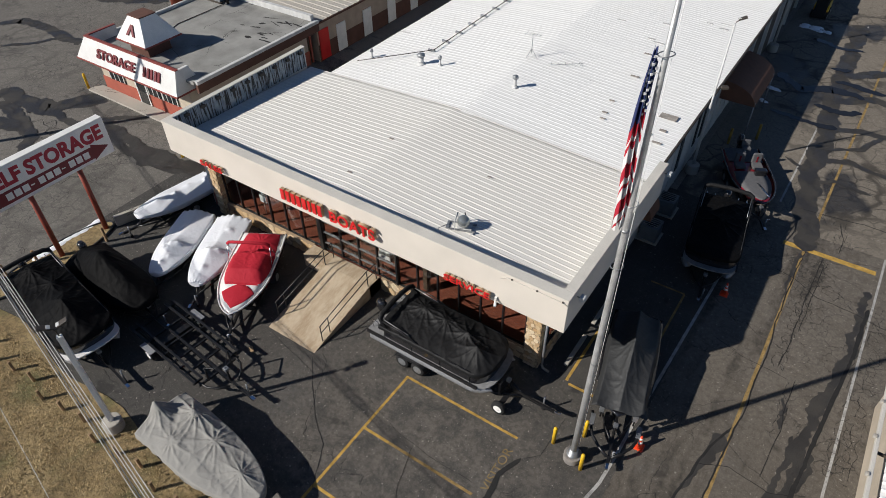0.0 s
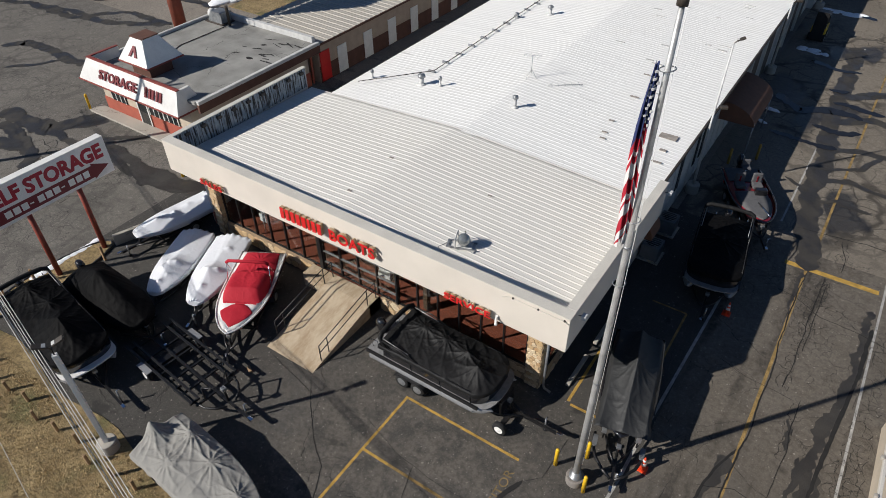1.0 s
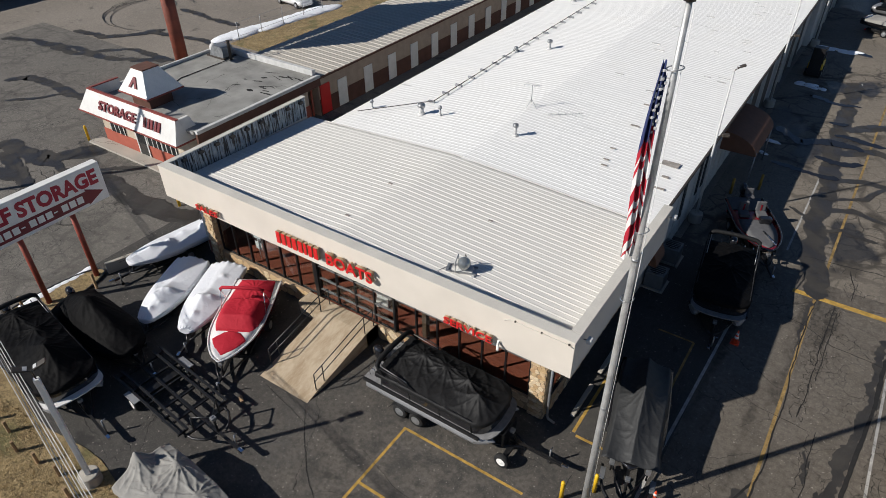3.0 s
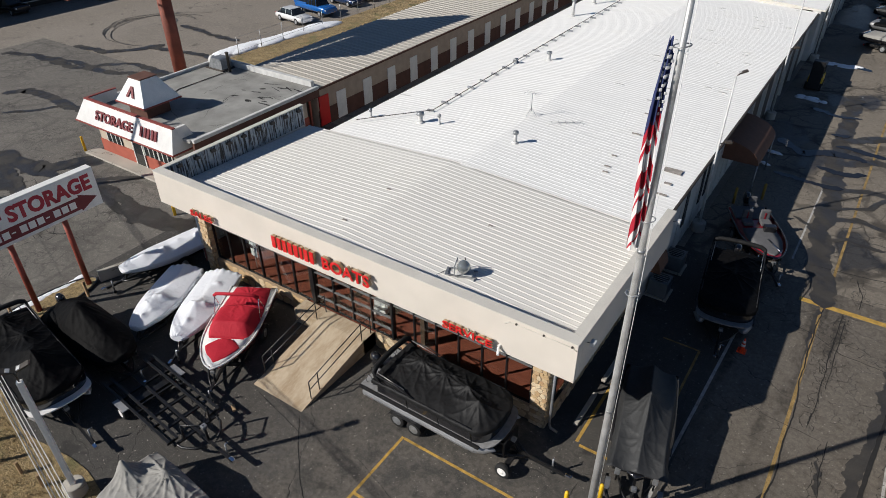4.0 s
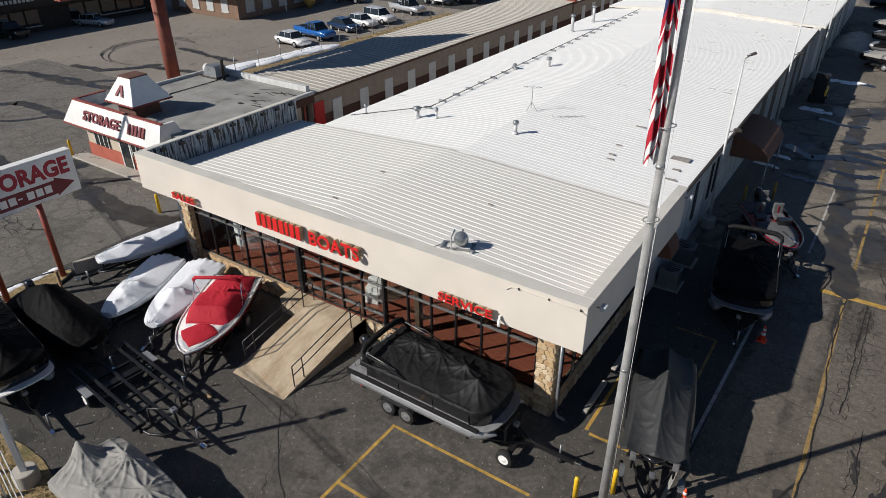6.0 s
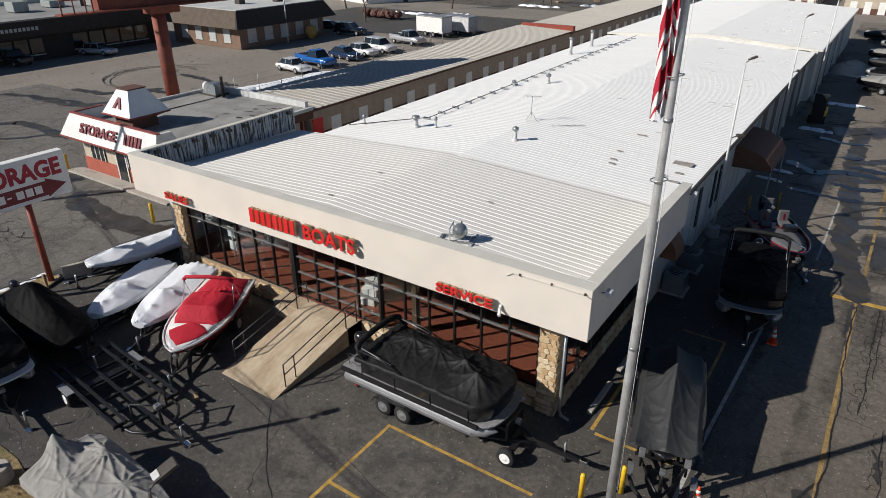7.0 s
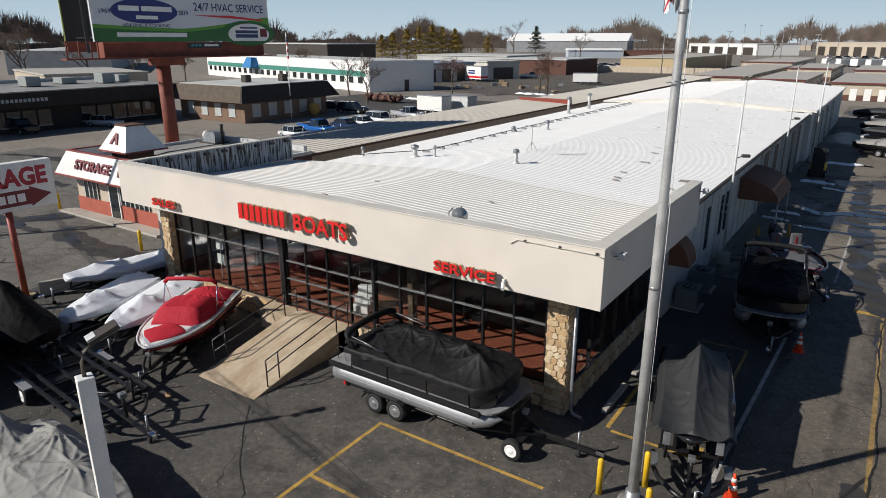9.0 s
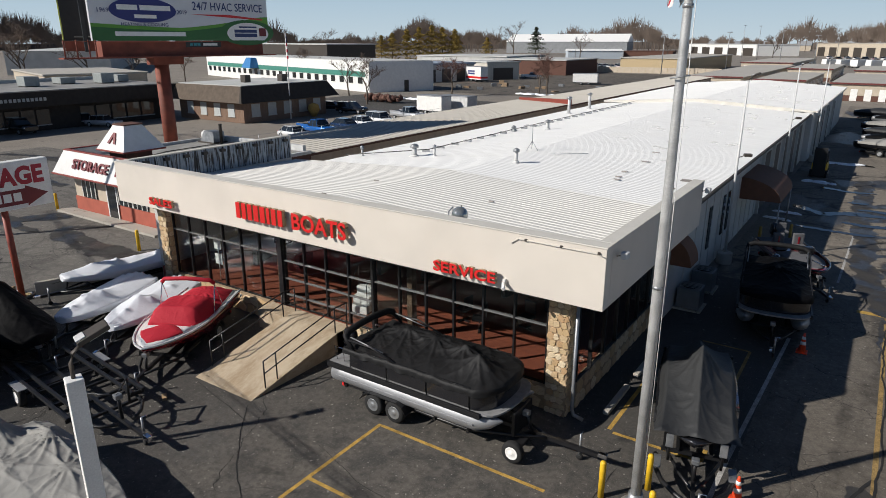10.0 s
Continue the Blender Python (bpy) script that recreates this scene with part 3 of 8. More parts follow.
for i, (pts, w) in enumerate((([(1.4, 29.5), (1.3, 27.8), (1.3, 24.3), (1.4, 22.6), (1.4, 20.3), (1.4, 18.6), (1.2, 15), (1.1, 10)], 0.10), ([(2.2, 29.5), (2.1, 26.2), (2.1, 23.5), (2.0, 21.4)], 0.06), ([(2.35, 29.0), (2.3, 26.0), (2.25, 23.8)], 0.05), ([(0.3, 27.5), (1.4, 27.2), (2.5, 26.5), (3.8, 26.4), (5.6, 26.0)], 0.06), ([(0.1, 32.9), (1.8, 33.1), (3.3, 33.3), (6, 33.2)], 0.1), ([(2.7, 21.2), (2.7, 19.5), (2.8, 18.3), (2.6, 16)], 0.05), ([(-0.7, 21.6), (0.6, 21.2), (2.6, 21.0)], 0.04), ([(2.4, 32.7), (2.8, 31.4), (2.8, 30.2)], 0.07), ([(4.6, 27), (4.4, 23), (4.1, 20), (3.7, 16), (3.5, 12)], 0.28), ([(1.2, 17.5), (0.8, 16.2), (0.5, 14.8), (0.2, 13)], 0.16), ([(0.4, 15.2), (1.6, 15.8), (3.0, 15.5), (4.2, 16.2)], 0.05), ([(-14.5, 11.2), (-13.6, 10.2), (-12.5, 9.1), (-11.3, 8.3), (-10.4, 6.7)], 0.035), ([(-11.3, 10.9), (-9.4, 10.3), (-7.7, 10.1), (-5.7, 10.1)], 0.03), ([(-4.8, 11.9), (-5.2, 10.9), (-5.1, 9.9), (-5.6, 8.5)], 0.3), ([(-4.8, 11.9), (-4.3, 12.4), (-4.2, 14.4)], 0.03), ([(-8.5, 10.2), (-8.0, 8.6), (-7.2, 7.4)], 0.03), ([(-13.7, 10.5), (-15, 10.8), (-16.9, 11.2)], 0.025))):
    trace(pts, w * 0.55, TAR, CK, 0.0085 + 0.0003 * i, "asphalt_crack", 0.08, 0.9, i * 5.0, 0.06)
for i, (pts, w) in enumerate((([(1.3, 29.5), (1.1, 31), (0.2, 35.6), (0.2, 40.6), (-0.4, 46.8), (-0.6, 60)], 1.1), ([(0.2, 38), (1.8, 39), (4.5, 38.2)], 0.45), ([(0.0, 42), (1.8, 43.0), (5.5, 42.6)], 0.6), ([(-0.2, 46), (2, 47.5), (6, 47)], 0.8), ([(0.2, 35.6), (1.5, 36.5), (3.4, 36.2)], 0.3), ([(0.1, 36.8), (-1.4, 37.6)], 0.25), ([(0.3, 39.5), (2.2, 40.8), (3.0, 43.0)], 0.28), ([(-0.4, 50), (2.2, 52), (6, 52.5)], 0.9))):
    trace(pts, w, DAMP, "wet meltwater band on the rear drive", 0.005 + 0.002 * i, "damp_stain", 0.12, 0.75, 50 + i * 3.0, 0.18)
for i, (pts, w) in enumerate((([(-4.2, 48.3), (-2.4, 46.5), (-0.6, 47.6), (1.4, 47.3)], 0.8), ([(-3.5, 42.8), (-1.2, 42.3), (0.6, 42.5)], 0.45), ([(-0.7, 49.0), (0.4, 48.9), (2.6, 48.6)], 0.5), ([(-1.3, 44.8), (0.3, 44.6), (1.6, 45.2)], 0.55), ([(-1.6, 67.5), (-0.2, 67.0)], 0.9), ([(-3.3, 55.4), (-1.2, 54.6), (0.3, 55.0)], 0.5), ([(-1.3, 50.8), (0.0, 51.2)], 0.5))):
    trace(pts, w, PUDDLE, "shallow meltwater puddle mirroring the sky", 0.023 + 0.002 * i, "puddle_stain", 0.10, 1.1, 120 + i * 3.0, 0.25)
# dark sealed-over band and spills along the drive
for i, (pts, w) in enumerate((([(4.42, 28.2), (4.3, 23.7), (3.95, 21.2), (3.7, 19)], 0.35), ([(4.0, 21.6), (3.72, 19), (3.53, 17.6), (3.45, 15.2), (3.3, 12.5)], 0.5), ([(3.3, 18.4), (3.1, 16.6), (3.0, 14.5)], 0.22), ([(3.95, 18.0), (3.85, 16.0)], 0.18), ([(1.1, 17.0), (0.75, 15.6), (0.4, 14.0)], 0.3), ([(2.7, 20.0), (2.62, 18.4)], 0.14), ([(1.15, 29.3), (1.2, 27.6), (1.2, 24.8)], 0.13))):
    trace(pts, w, DAMP, "dark oily stain band along the asphalt drive", 0.005 + 0.0004 * i, "drive_stain", 0.06, 1.9, 160 + i * 3.0, 0.25)


def crack_web(pts, width, cell, seed, gap=0.3, w=0.016, z=0.012):
    """A net of fine cracks along a line of points."""
    q = random.Random(seed)
    bm = bmesh.new()
    knots = {}
    step = 0
    for (x0, y0), (x1, y1) in zip(pts, pts[1:]):
        d = Vector((x1 - x0, y1 - y0, 0))
        n = max(1, round(d.length / cell))
        d /= n
        side = Vector((-d.y, d.x, 0)).normalized()
        m = max(1, round(width / cell))
        for i in range(n):
            for k in range(m + 1):
                knots[step, k] = Vector((x0, y0, z)) + d * (i + q.uniform(-0.4, 0.4)) + side * (k - m / 2 + q.uniform(-0.4, 0.4)) * cell
            step += 1
    for (i, k), a in list(knots.items()):
        for o in ((i + 1, k), (i, k + 1), (i + 1, k + 1)):
            if o not in knots or q.random() < gap + (0.35 if o[0] > i and o[1] > k else 0):
                continue
            b = knots[o]
            mid = (a + b) / 2 + Vector((q.uniform(-0.12, 0.12), q.uniform(-0.12, 0.12), 0)) * cell
            for e, f in ((a, mid), (mid, b)):
                t = (f - e).cross(Vector((0, 0, 1))).normalized() * w * q.uniform(0.5, 1.3)
                vs = [bm.verts.new(v) for v in (e - t, e + t, f + t * 0.8, f - t * 0.8)]
                bm.faces.new(vs)
    return solo("asphalt_crack", bm, TAR, "net of fine alligator cracks in worn asphalt", "crack", kind="structure")


for i, (pts, wd, c, g) in enumerate((([(2.28, 29.2), (2.13, 26.4), (2.0, 23.4), (1.9, 21.2)], 0.55, 0.22, 0.25), ([(2.64, 20.9), (2.6, 19.3), (2.6, 17.4)], 0.3, 0.24, 0.35), ([(2.86, 31.2), (3.6, 31.0), (4.3, 31.5)], 0.5, 0.28, 0.35), ([(0.5, 27.3), (2.7, 27.3), (4.0, 26.6)], 0.7, 0.30, 0.35), ([(5.05, 27.2), (4.95, 22.7), (4.9, 17)], 0.9, 0.26, 0.3), ([(2.4, 32.8), (2.8, 30.3)], 0.4, 0.25, 0.3), ([(-0.6, 13.0), (0.8, 11.6)], 0.8, 0.3, 0.45), ([(-35, 12.5), (-39, 14.0), (-43, 15.5)], 2.4, 0.6, 0.4))):
    crack_web(pts, wd, c, 500 + i, g + 0.12, 0.009 if i < 7 else 0.022, 0.0125 + 0.0003 * i)

# dry grass blades over the verge nearest the lot
r = random.Random(11)
verts, faces = [], []
for k in range(34000):
    x, y = r.uniform(-31, -13.5), r.uniform(-3.0, 4.7)
    if y > 4.55 - 0.055 * (x + 17) + 0.25 * math.sin(x * 0.9):
        continue
    a, h, b = r.uniform(0, 6.283), r.uniform(0.03, 0.11), r.uniform(0.01, 0.025)
    z = 0.06 + 0.05 * noise.noise((x * 0.6, y * 0.6, 0))
    lean = Vector((r.uniform(-0.09, 0.09), r.uniform(-0.09, 0.09), 0))
    c, s = math.cos(a) * b, math.sin(a) * b
    i = len(verts)
    verts += [(x - c, y - s, z), (x + c, y + s, z), (x + lean.x, y + lean.y, z + h)]
    faces.append((i, i + 1, i + 2))
me = bpy.data.meshes.new("grass_blades")
me.from_pydata(verts, [], faces)
me.materials.append(mat("straw_blades", (0.40, 0.30, 0.16), 0.95, var=0.4, scale=1.5))
tagged(new("grass_blades", me), "short dry straw-coloured grass blades on the verge", "grass", kind="stuff")

# ---------------------------------------------------------------- boat dealership building
X0, X1, YF, YB = -26.55, -5.08, 14.9, 24.6
shop = thing("boat_dealership", "single-storey boat dealership with cream fascia and white metal roof", "building", kind="structure")


def fascia(name, x0, x1, y0, y1):
    bm = boxb(x0, x1, y0, y1, 3.95, 5.6, 0.015)
    part(name, bm, STUCCO, shop, "smooth cream stucco fascia")


fascia("fascia", X0, X1, YF, YF + 0.42)
fascia("fascia", X1 - 0.35, X1, YF + 0.425, YB)
fascia("fascia", X0, X0 + 0.22, YF + 0.425, YB)
part("cap_flashing", boxb(X0 - 0.02, X1 + 0.02, YF - 0.02, YF + 0.46, 5.603, 5.64, 0.01), CAP, shop)
part("cap_flashing", boxb(X1 - 0.37, X1 + 0.02, YF + 0.465, YB + 0.02, 5.603, 5.64, 0.01), CAP, shop)
part("cap_flashing", boxb(X0 - 0.02, X0 + 0.26, YF + 0.465, YB + 0.02, 5.603, 5.64, 0.01), CAP, shop)
# soffit below the overhang
part("soffit", boxb(X0 + 0.23, X1 - 0.36, YF + 0.43, 16.3, 3.96, 4.02), BRONZE, shop)
part("soffit", boxb(-6.2, X1 - 0.36, 16.3, YB, 3.96, 4.02), BRONZE, shop)
# inside of the side parapet: weathered ribbed metal panels
bm = bmesh.new()
y = YF + 0.5
rings = []
k = 0
while y < YB - 0.1:
    for dy, dx in ((0, 0.0), (0.04, 0.04), (0.1, 0.04), (0.14, 0.0)):
        rings.append([(X0 + 0.225 + dx, y + dy, 4.45), (X0 + 0.225 + dx, y + dy, 5.58)])
    y += 0.3
loft(bm, rings, closed=False, smooth=False)
part("parapet_panel", bm, RUST, shop, "blue-grey ribbed metal panels streaked with rust")
for i in range(9):
    yy = YF + 1.1 + i * 1.0
    part("bracket", boxb(X0 + 0.24, X0 + 0.42, yy, yy + 0.26, 5.36, 5.5, 0.02), BRONZE, shop)


def ribbed_roof(name, x0, xr, x1, y0, y1, ze, zr, material, label, parent, pitch=0.305, thick=0.12, rib=0.022, boards=True, fall=0.0):
    prof = []
    y = y0
    while y < y1 - 0.05:
        prof += [(y, 0), (y + 0.19, 0), (y + 0.215, rib), (y + 0.265, rib), (y + 0.29, 0)]
        y += pitch
    prof.append((y1, 0))
    verts, faces = [], []
    xs = [(x0, ze), (xr, zr), (x1, ze)]
    for yy, h in prof:
        for x, z in xs:
            verts.append((x, yy, z + h - fall * (yy - y0) / (y1 - y0)))
    nb = len(verts)
    for i in range(len(prof) - 1):
        for k in range(2):
            a = i * 3 + k
            faces.append((a, a + 1, a + 4, a + 3))
    me = bpy.data.meshes.new(name)
    me.from_pydata(verts, [], faces)
    me.materials.append(material)
    ob = new(name, me)
    ob.parent = parent
    ob["label"] = label
    # end boards and edge trim
    for yy in (y0, y1) if boards else ():
        bm = bmesh.new()
        pts = [(x0, yy, ze - thick), (x1, yy, ze - thick), (x1, yy, ze - 0.004), (xr, yy, zr - 0.004), (x0, yy, ze - 0.004)]
        vs = [bm.verts.new(p) for p in pts]
        bm.faces.new(vs)
        o = bmesh.ops.extrude_face_region(bm, geom=bm.faces[:])
        bmesh.ops.translate(bm, vec=(0, 0.05 if yy == y0 else -0.05, 0), verts=[v for v in o["geom"] if isinstance(v, bmesh.types.BMVert)])
        part("gable_board", bm, CAP, parent)
    return ob


ribbed_roof("roof", X0 + 0.3, -16.2, X1 - 0.36, YF + 0.48, YB, 4.62, 5.12, ROOF_C, "cream ribbed metal roof sheet", shop, rib=0.015, boards=False, fall=0.30)
XL, XR = -24.9, -5.75
ribbed_roof("roof", XL, -15.7, XR, YB + 0.01, 67.0, 4.25, 4.80, ROOF_W, "bright white ribbed metal roof sheet", shop, rib=0.009)
ribbed_roof("roof", XL, -15.4, -5.3, 67.01, 104, 4.5, 5.12, ROOF_W, "bright white ribbed metal roof sheet", shop, rib=0.009)
# walls of the long rear part
part("wall", boxb(XL + 0.3, XL + 0.5, YB, 104, 0, 4.2), WALLWHITE, shop, "off-white painted block wall")
part("wall", boxb(XR - 0.45, XR - 0.25, YB + 0.02, 66.9, 0, 4.12), WALLWHITE, shop, "off-white ribbed metal wall")
part("wall", boxb(XR - 0.45, XR + 0.2, 67.0, 104, 0, 4.4), WALLWHITE, shop, "off-white metal wall")
part("wall", boxb(XL + 0.5, XR - 0.45, 103.8, 104, 0, 4.4), WALLWHITE, shop)
part("eave_gutter", boxb(XR - 0.03, XR + 0.1, YB + 0.05, 66.9, 4.10, 4.235, 0.02), BRONZE, shop)
part("eave_trim", boxb(-5.33, -5.2, 67.0, 104, 4.35, 4.49, 0.01), CAP, shop)
# showroom shell
ZF = 0.76
part("showroom_floor", boxb(-25.99, -6.46, 16.1, 24.3, 0.0, ZF), FLOORBRICK, shop, "red-brown brick paver showroom floor")
part("back_wall", boxb(-26.0, -6.4, 24.32, 24.5, 0, 4.3), SHADEWALL, shop)
part("side_wall", boxb(-26.2, -26.0, 16.2, 24.3, 0, 4.3), WALLWHITE, shop)
part("showroom_ceiling", boxb(-26.0, -6.45, 16.32, 24.3, 4.03, 4.12), CEIL, shop)
part("header", boxb(-26.0, -6.2, 16.0, 16.3, 3.45, 3.955), BRONZE, shop)
part("header", boxb(-6.44, -6.2, 16.46, 24.2, 3.452, 3.955), BRONZE, shop)


def window(x0, x1, z0, z1, rails, y=16.08, w=0.03, side=False):
    """One glazed bay with its frame; rails: heights of the cross bars."""
    bm = bmesh.new()
    box(bm, x0, x0 + w, -0.06, 0.06, z0, z1)
    box(bm, x1 - w, x1, -0.06, 0.06, z0, z1)
    box(bm, x0 + w, x1 - w, -0.05, 0.05, z0, z0 + w)
    box(bm, x0 + w, x1 - w, -0.05, 0.05, z1 - w, z1)
    m = Matrix.Translation((0, y, 0)) if not side else Matrix.Translation((y, 0, 0)) @ Matrix.Rotation(radians(90), 4, "Z")
    f = part("window", bm, BLACK, shop, "black metal framed shop window", m=m)
    for z in rails:
        part("rail", boxb(x0 + w, x1 - w, -0.055, 0.055, z, z + 0.045), RAILGREY, f)
    p = part("pane", boxb(x0 + w, x1 - w, -0.006, 0.006, z0 + w, z1 - w), GLASS, f)
    p.visible_shadow = False
    return f


n = 6
for i in range(n):
    a = -24.7 + i * 6.55 / n
    window(a, a + 6.55 / n, ZF + 0.02, 3.45, [2.72])
for i in range(4):
    a = -17.9 + i * 4.3 / 4
    window(a, a + 4.3 / 4, ZF + 0.02, 3.45, [1.2, 1.85, 2.55])
for i in range(6):
    a = -13.5 + i * 6.45 / 6
    window(a, a + 6.45 / 6, ZF + 0.02, 3.45, [2.62])
for i in range(7):
    a = 16.5 + i * 1.1
    window(a, a + 1.1, ZF + 0.1, 3.45, [], y=-6.3, side=True)
part("corner_post", boxb(-18.13, -17.92, 15.95, 16.2, ZF, 3.95, 0.01), BLACK, shop)
part("corner_post", boxb(-13.6, -13.5, 15.98, 16.2, ZF, 3.95, 0.01), BLACK, shop)
BROWNPOST = wood_mat("dark_timber", (0.085, 0.05, 0.028))
part("inner_post", boxb(-12.42, -12.2, 16.45, 16.7, ZF, 4.03, 0.01), BROWNPOST, shop, "brown timber post")
part("inner_post", boxb(-18.75, -18.5, 16.45, 16.75, ZF, 4.03, 0.01), BROWNPOST, shop, "brown timber post")
part("side_wall", boxb(-6.5, -6.25, 24.22, 24.58, 0, 4.0), WALLWHITE, shop)

# stone plinth and piers: mortar core with separate stones
rnd = random.Random(4)


def stonework(name, x0, x1, y0, y1, z0, z1, faces, size=0.46):
    core = part(name, boxb(x0, x1, y0, y1, z0, z1), MORTAR, shop, "tan rubble stone facing")
    shapes = []
    for s in range(4):
        bm = bmesh.new()
        k = 9
        a = [2 * math.pi * (i + rnd.uniform(-0.25, 0.25)) / k for i in range(k)]
        rr = [rnd.uniform(0.44, 0.52) / max(abs(math.cos(t)), abs(math.sin(t))) ** 0.8 for t in a]
        rings = [[(q * r * math.cos(t), h, q * r * math.sin(t)) for t, r in zip(a, rr)] for q, h in ((1.0, 0.0), (0.97, -0.018), (0.86, -0.028))]
        loft(bm, rings, smooth=False)
        shapes.append(finish(bm, "stone", STONE))
    for face in faces:
        lo, hi = (x0, x1) if face in "fb" else (y0, y1)
        rows = max(1, round((z1 - z0) / (size * 0.8)))
        cols = max(1, round((hi - lo) / size))
        dz, du = (z1 - z0) / rows, (hi - lo) / cols
        for r in range(rows):
            for c in range(cols):
                u = lo + (c + 0.5 + (0.25 if r % 2 else -0.25) * (cols > 1) + rnd.uniform(-0.12, 0.12)) * du
                u = min(max(u, lo + 0.45 * du), hi - 0.45 * du)
                z = z0 + (r + 0.5) * dz
                ob = new("stone", rnd.choice(shapes))
                ob.parent = core
                sc = Matrix.Diagonal((du * rnd.uniform(0.8, 1.2), 1, dz * rnd.uniform(0.8, 1.2), 1))
                base = {"f": Matrix.Translation((u, y0, z)), "r": Matrix.Translation((x1, u, z)) @ Matrix.Rotation(radians(90), 4, "Z")}[face]
                ob.matrix_basis = base @ Matrix.Rotation(rnd.uniform(-0.5, 0.5), 4, "Y") @ sc
    return core


stonework("stone_plinth", -24.7, -18.6, 15.9, 16.09, 0, ZF, "f")
stonework("stone_plinth", -14.5, -6.95, 15.95, 16.09, 0, ZF, "f")
stonework("stone_pier", -25.25, -24.72, 15.75, 16.2, 0, 3.95, "fr", 0.27)
stonework("stone_pier", -6.95, -6.3, 15.85, 16.45, 0, 3.95, "fr", 0.25)
stonework("stone_plinth", -6.4, -6.25, 16.46, 24.2, 0, ZF + 0.1, "r")

# ramp and landing
ramp = thing("access_ramp", "tan concrete boat ramp rising to the showroom door", "ramp", kind="structure")
bm = bmesh.new()
prof = [(11.35, 0.0), (15.2, 0.76), (15.96, 0.76), (15.96, -0.02), (11.35, -0.02)]
loft(bm, [[(x, y, z) for y, z in prof] for x in (-17.25, -14.55)], smooth=False)
part("slab", bm, RAMP, ramp)
part("landing", boxb(-18.6, -14.55, 15.2, 15.97, -0.01, 0.764, 0.01), RAMP, ramp)
for x in (-17.2, -14.62):
    for dz in (0.5, 0.92):
        part("handrail", tubeb([(x, 12.0, 0.13 + dz), (x, 15.2, 0.76 + dz)] + ([(x, 15.8, 0.76 + dz)]), 0.022), BLACK, ramp)
    for yy in (12.0, 12.5, 15.2, 15.8):
        z = max(0, min(0.76, (yy - 11.35) * 0.76 / 3.85))
        part("rail_post", tubeb([(x, yy, z - 0.02), (x, yy, z + 0.92)], 0.024), BLACK, ramp)

# wall lettering
def wall_word(text, x0, x1, z0, z1, deep=0.14):
    sg = thing("wall_lettering", f"raised bright red {text} lettering on cream fascia", "lettering", (x0 + x1) / 2, YF, (z0 + z1) / 2)
    for name, off, d, m_ in (("letter_body", 0.10 + deep / 2, deep, RETURN), ("letters", 0.112 + deep, 0.02, RED)):
        bm = fit_words(text, x1 - x0, z1 - z0, d, 0.022)
        bmesh.ops.transform(bm, matrix=Matrix.Translation((0, -off, 0)) @ FRONTFACE, verts=bm.verts)
        part(name, bm, m_, sg, "faded tan letter sides" if m_ is RETURN else "")
    for i in range(len(text)):
        u = -(x1 - x0) / 2 + (i + 0.5) * (x1 - x0) / len(text)
        part("spacer", tubeb([(u, 0.0, 0.0), (u, -0.13, 0.0)], 0.02, 6), RAILGREY, sg)
    return sg


def wall_bars(widths, x0, x1, z0, z1, deep=0.14):
    sg = thing("wall_lettering", "row of raised bright red sign bars on cream fascia", "lettering", (x0 + x1) / 2, YF, (z0 + z1) / 2)
    h = (z1 - z0) / 2
    gap = 0.09
    k = (x1 - x0 - gap * (len(widths) - 1)) / sum(widths)
    u = -(x1 - x0) / 2
    for w in widths:
        o = part("sign_bar", boxb(u, u + w * k, -0.122 - deep, -0.102 - deep, -h, h, 0.006), RED, sg)
        part("bar_side", boxb(u + 0.004, u + w * k - 0.004, -0.101 - deep, -0.10, -h + 0.004, h - 0.004), RETURN, o, "faded tan bar sides")
        part("spacer", tubeb([(u + w * k / 2, 0.0, 0.0), (u + w * k / 2, -0.12, 0.0)], 0.02, 6), RAILGREY, sg)
        u += w * k + gap
    return sg


# inside the showroom
def frustum_mesh(x0, x1, w0, w1, z0, z1):
    bm = bmesh.new()
    loft(bm, [[(x0 - 1.2, -w0, z0), (x1 - 1.2, -w0, z0), (x1 - 1.2, w0, z0), (x0 - 1.2, w0, z0)], [(x0 - 1.2, -w1, z1), (x0 - 1.1, -w1, z1), (x0 - 1.1, w1, z1), (x0 - 1.2, w1, z1)]], smooth=False)
    return bm


for x, y, rz, m_, lab in ((-21.6, 19.6, 20, GEL_W, "white display boat inside the showroom"), (-16.0, 21.6, 12, GEL_R, "red display boat inside the showroom"), (-10.0, 21.8, -10, GEL_B, "dark display boat inside the showroom")):
    db = thing("display_boat", lab, "boat", x, y, ZF, rz, "display boats")
    rings = []
    for i in range(17):
        u = i / 16
        s = max(0, (u - 0.5) / 0.5)
        b = 1.0 * math.sqrt(max(0.0, 1 - s**2.4)) + 0.02
        rings.append([((u - 0.5) * 5, -b, 1.15), ((u - 0.5) * 5, -b * 0.85, 0.75 + 0.3 * s), ((u - 0.5) * 5 - 0.2 * s, 0, 0.45 + 0.55 * s * s), ((u - 0.5) * 5, b * 0.85, 0.75 + 0.3 * s), ((u - 0.5) * 5, b, 1.15), ((u - 0.5) * 5, 0, 1.2)])
    bm = bmesh.new()
    loft(bm, rings)
    part("hull", bm, m_, db)
    part("windshield", frustum_mesh(1.0, 1.7, 0.85, 0.7, 1.18, 1.55), CARGLASS, db)
    for xx in (-1.3, 0.8):
        part("cradle", boxb(xx - 0.1, xx + 0.1, -0.7, 0.7, 0, 0.62), BLACK, db)
stp = thing("boarding_steps", "white moulded boarding steps with a tube handrail", "steps", -15.2, 17.4, ZF, 15)
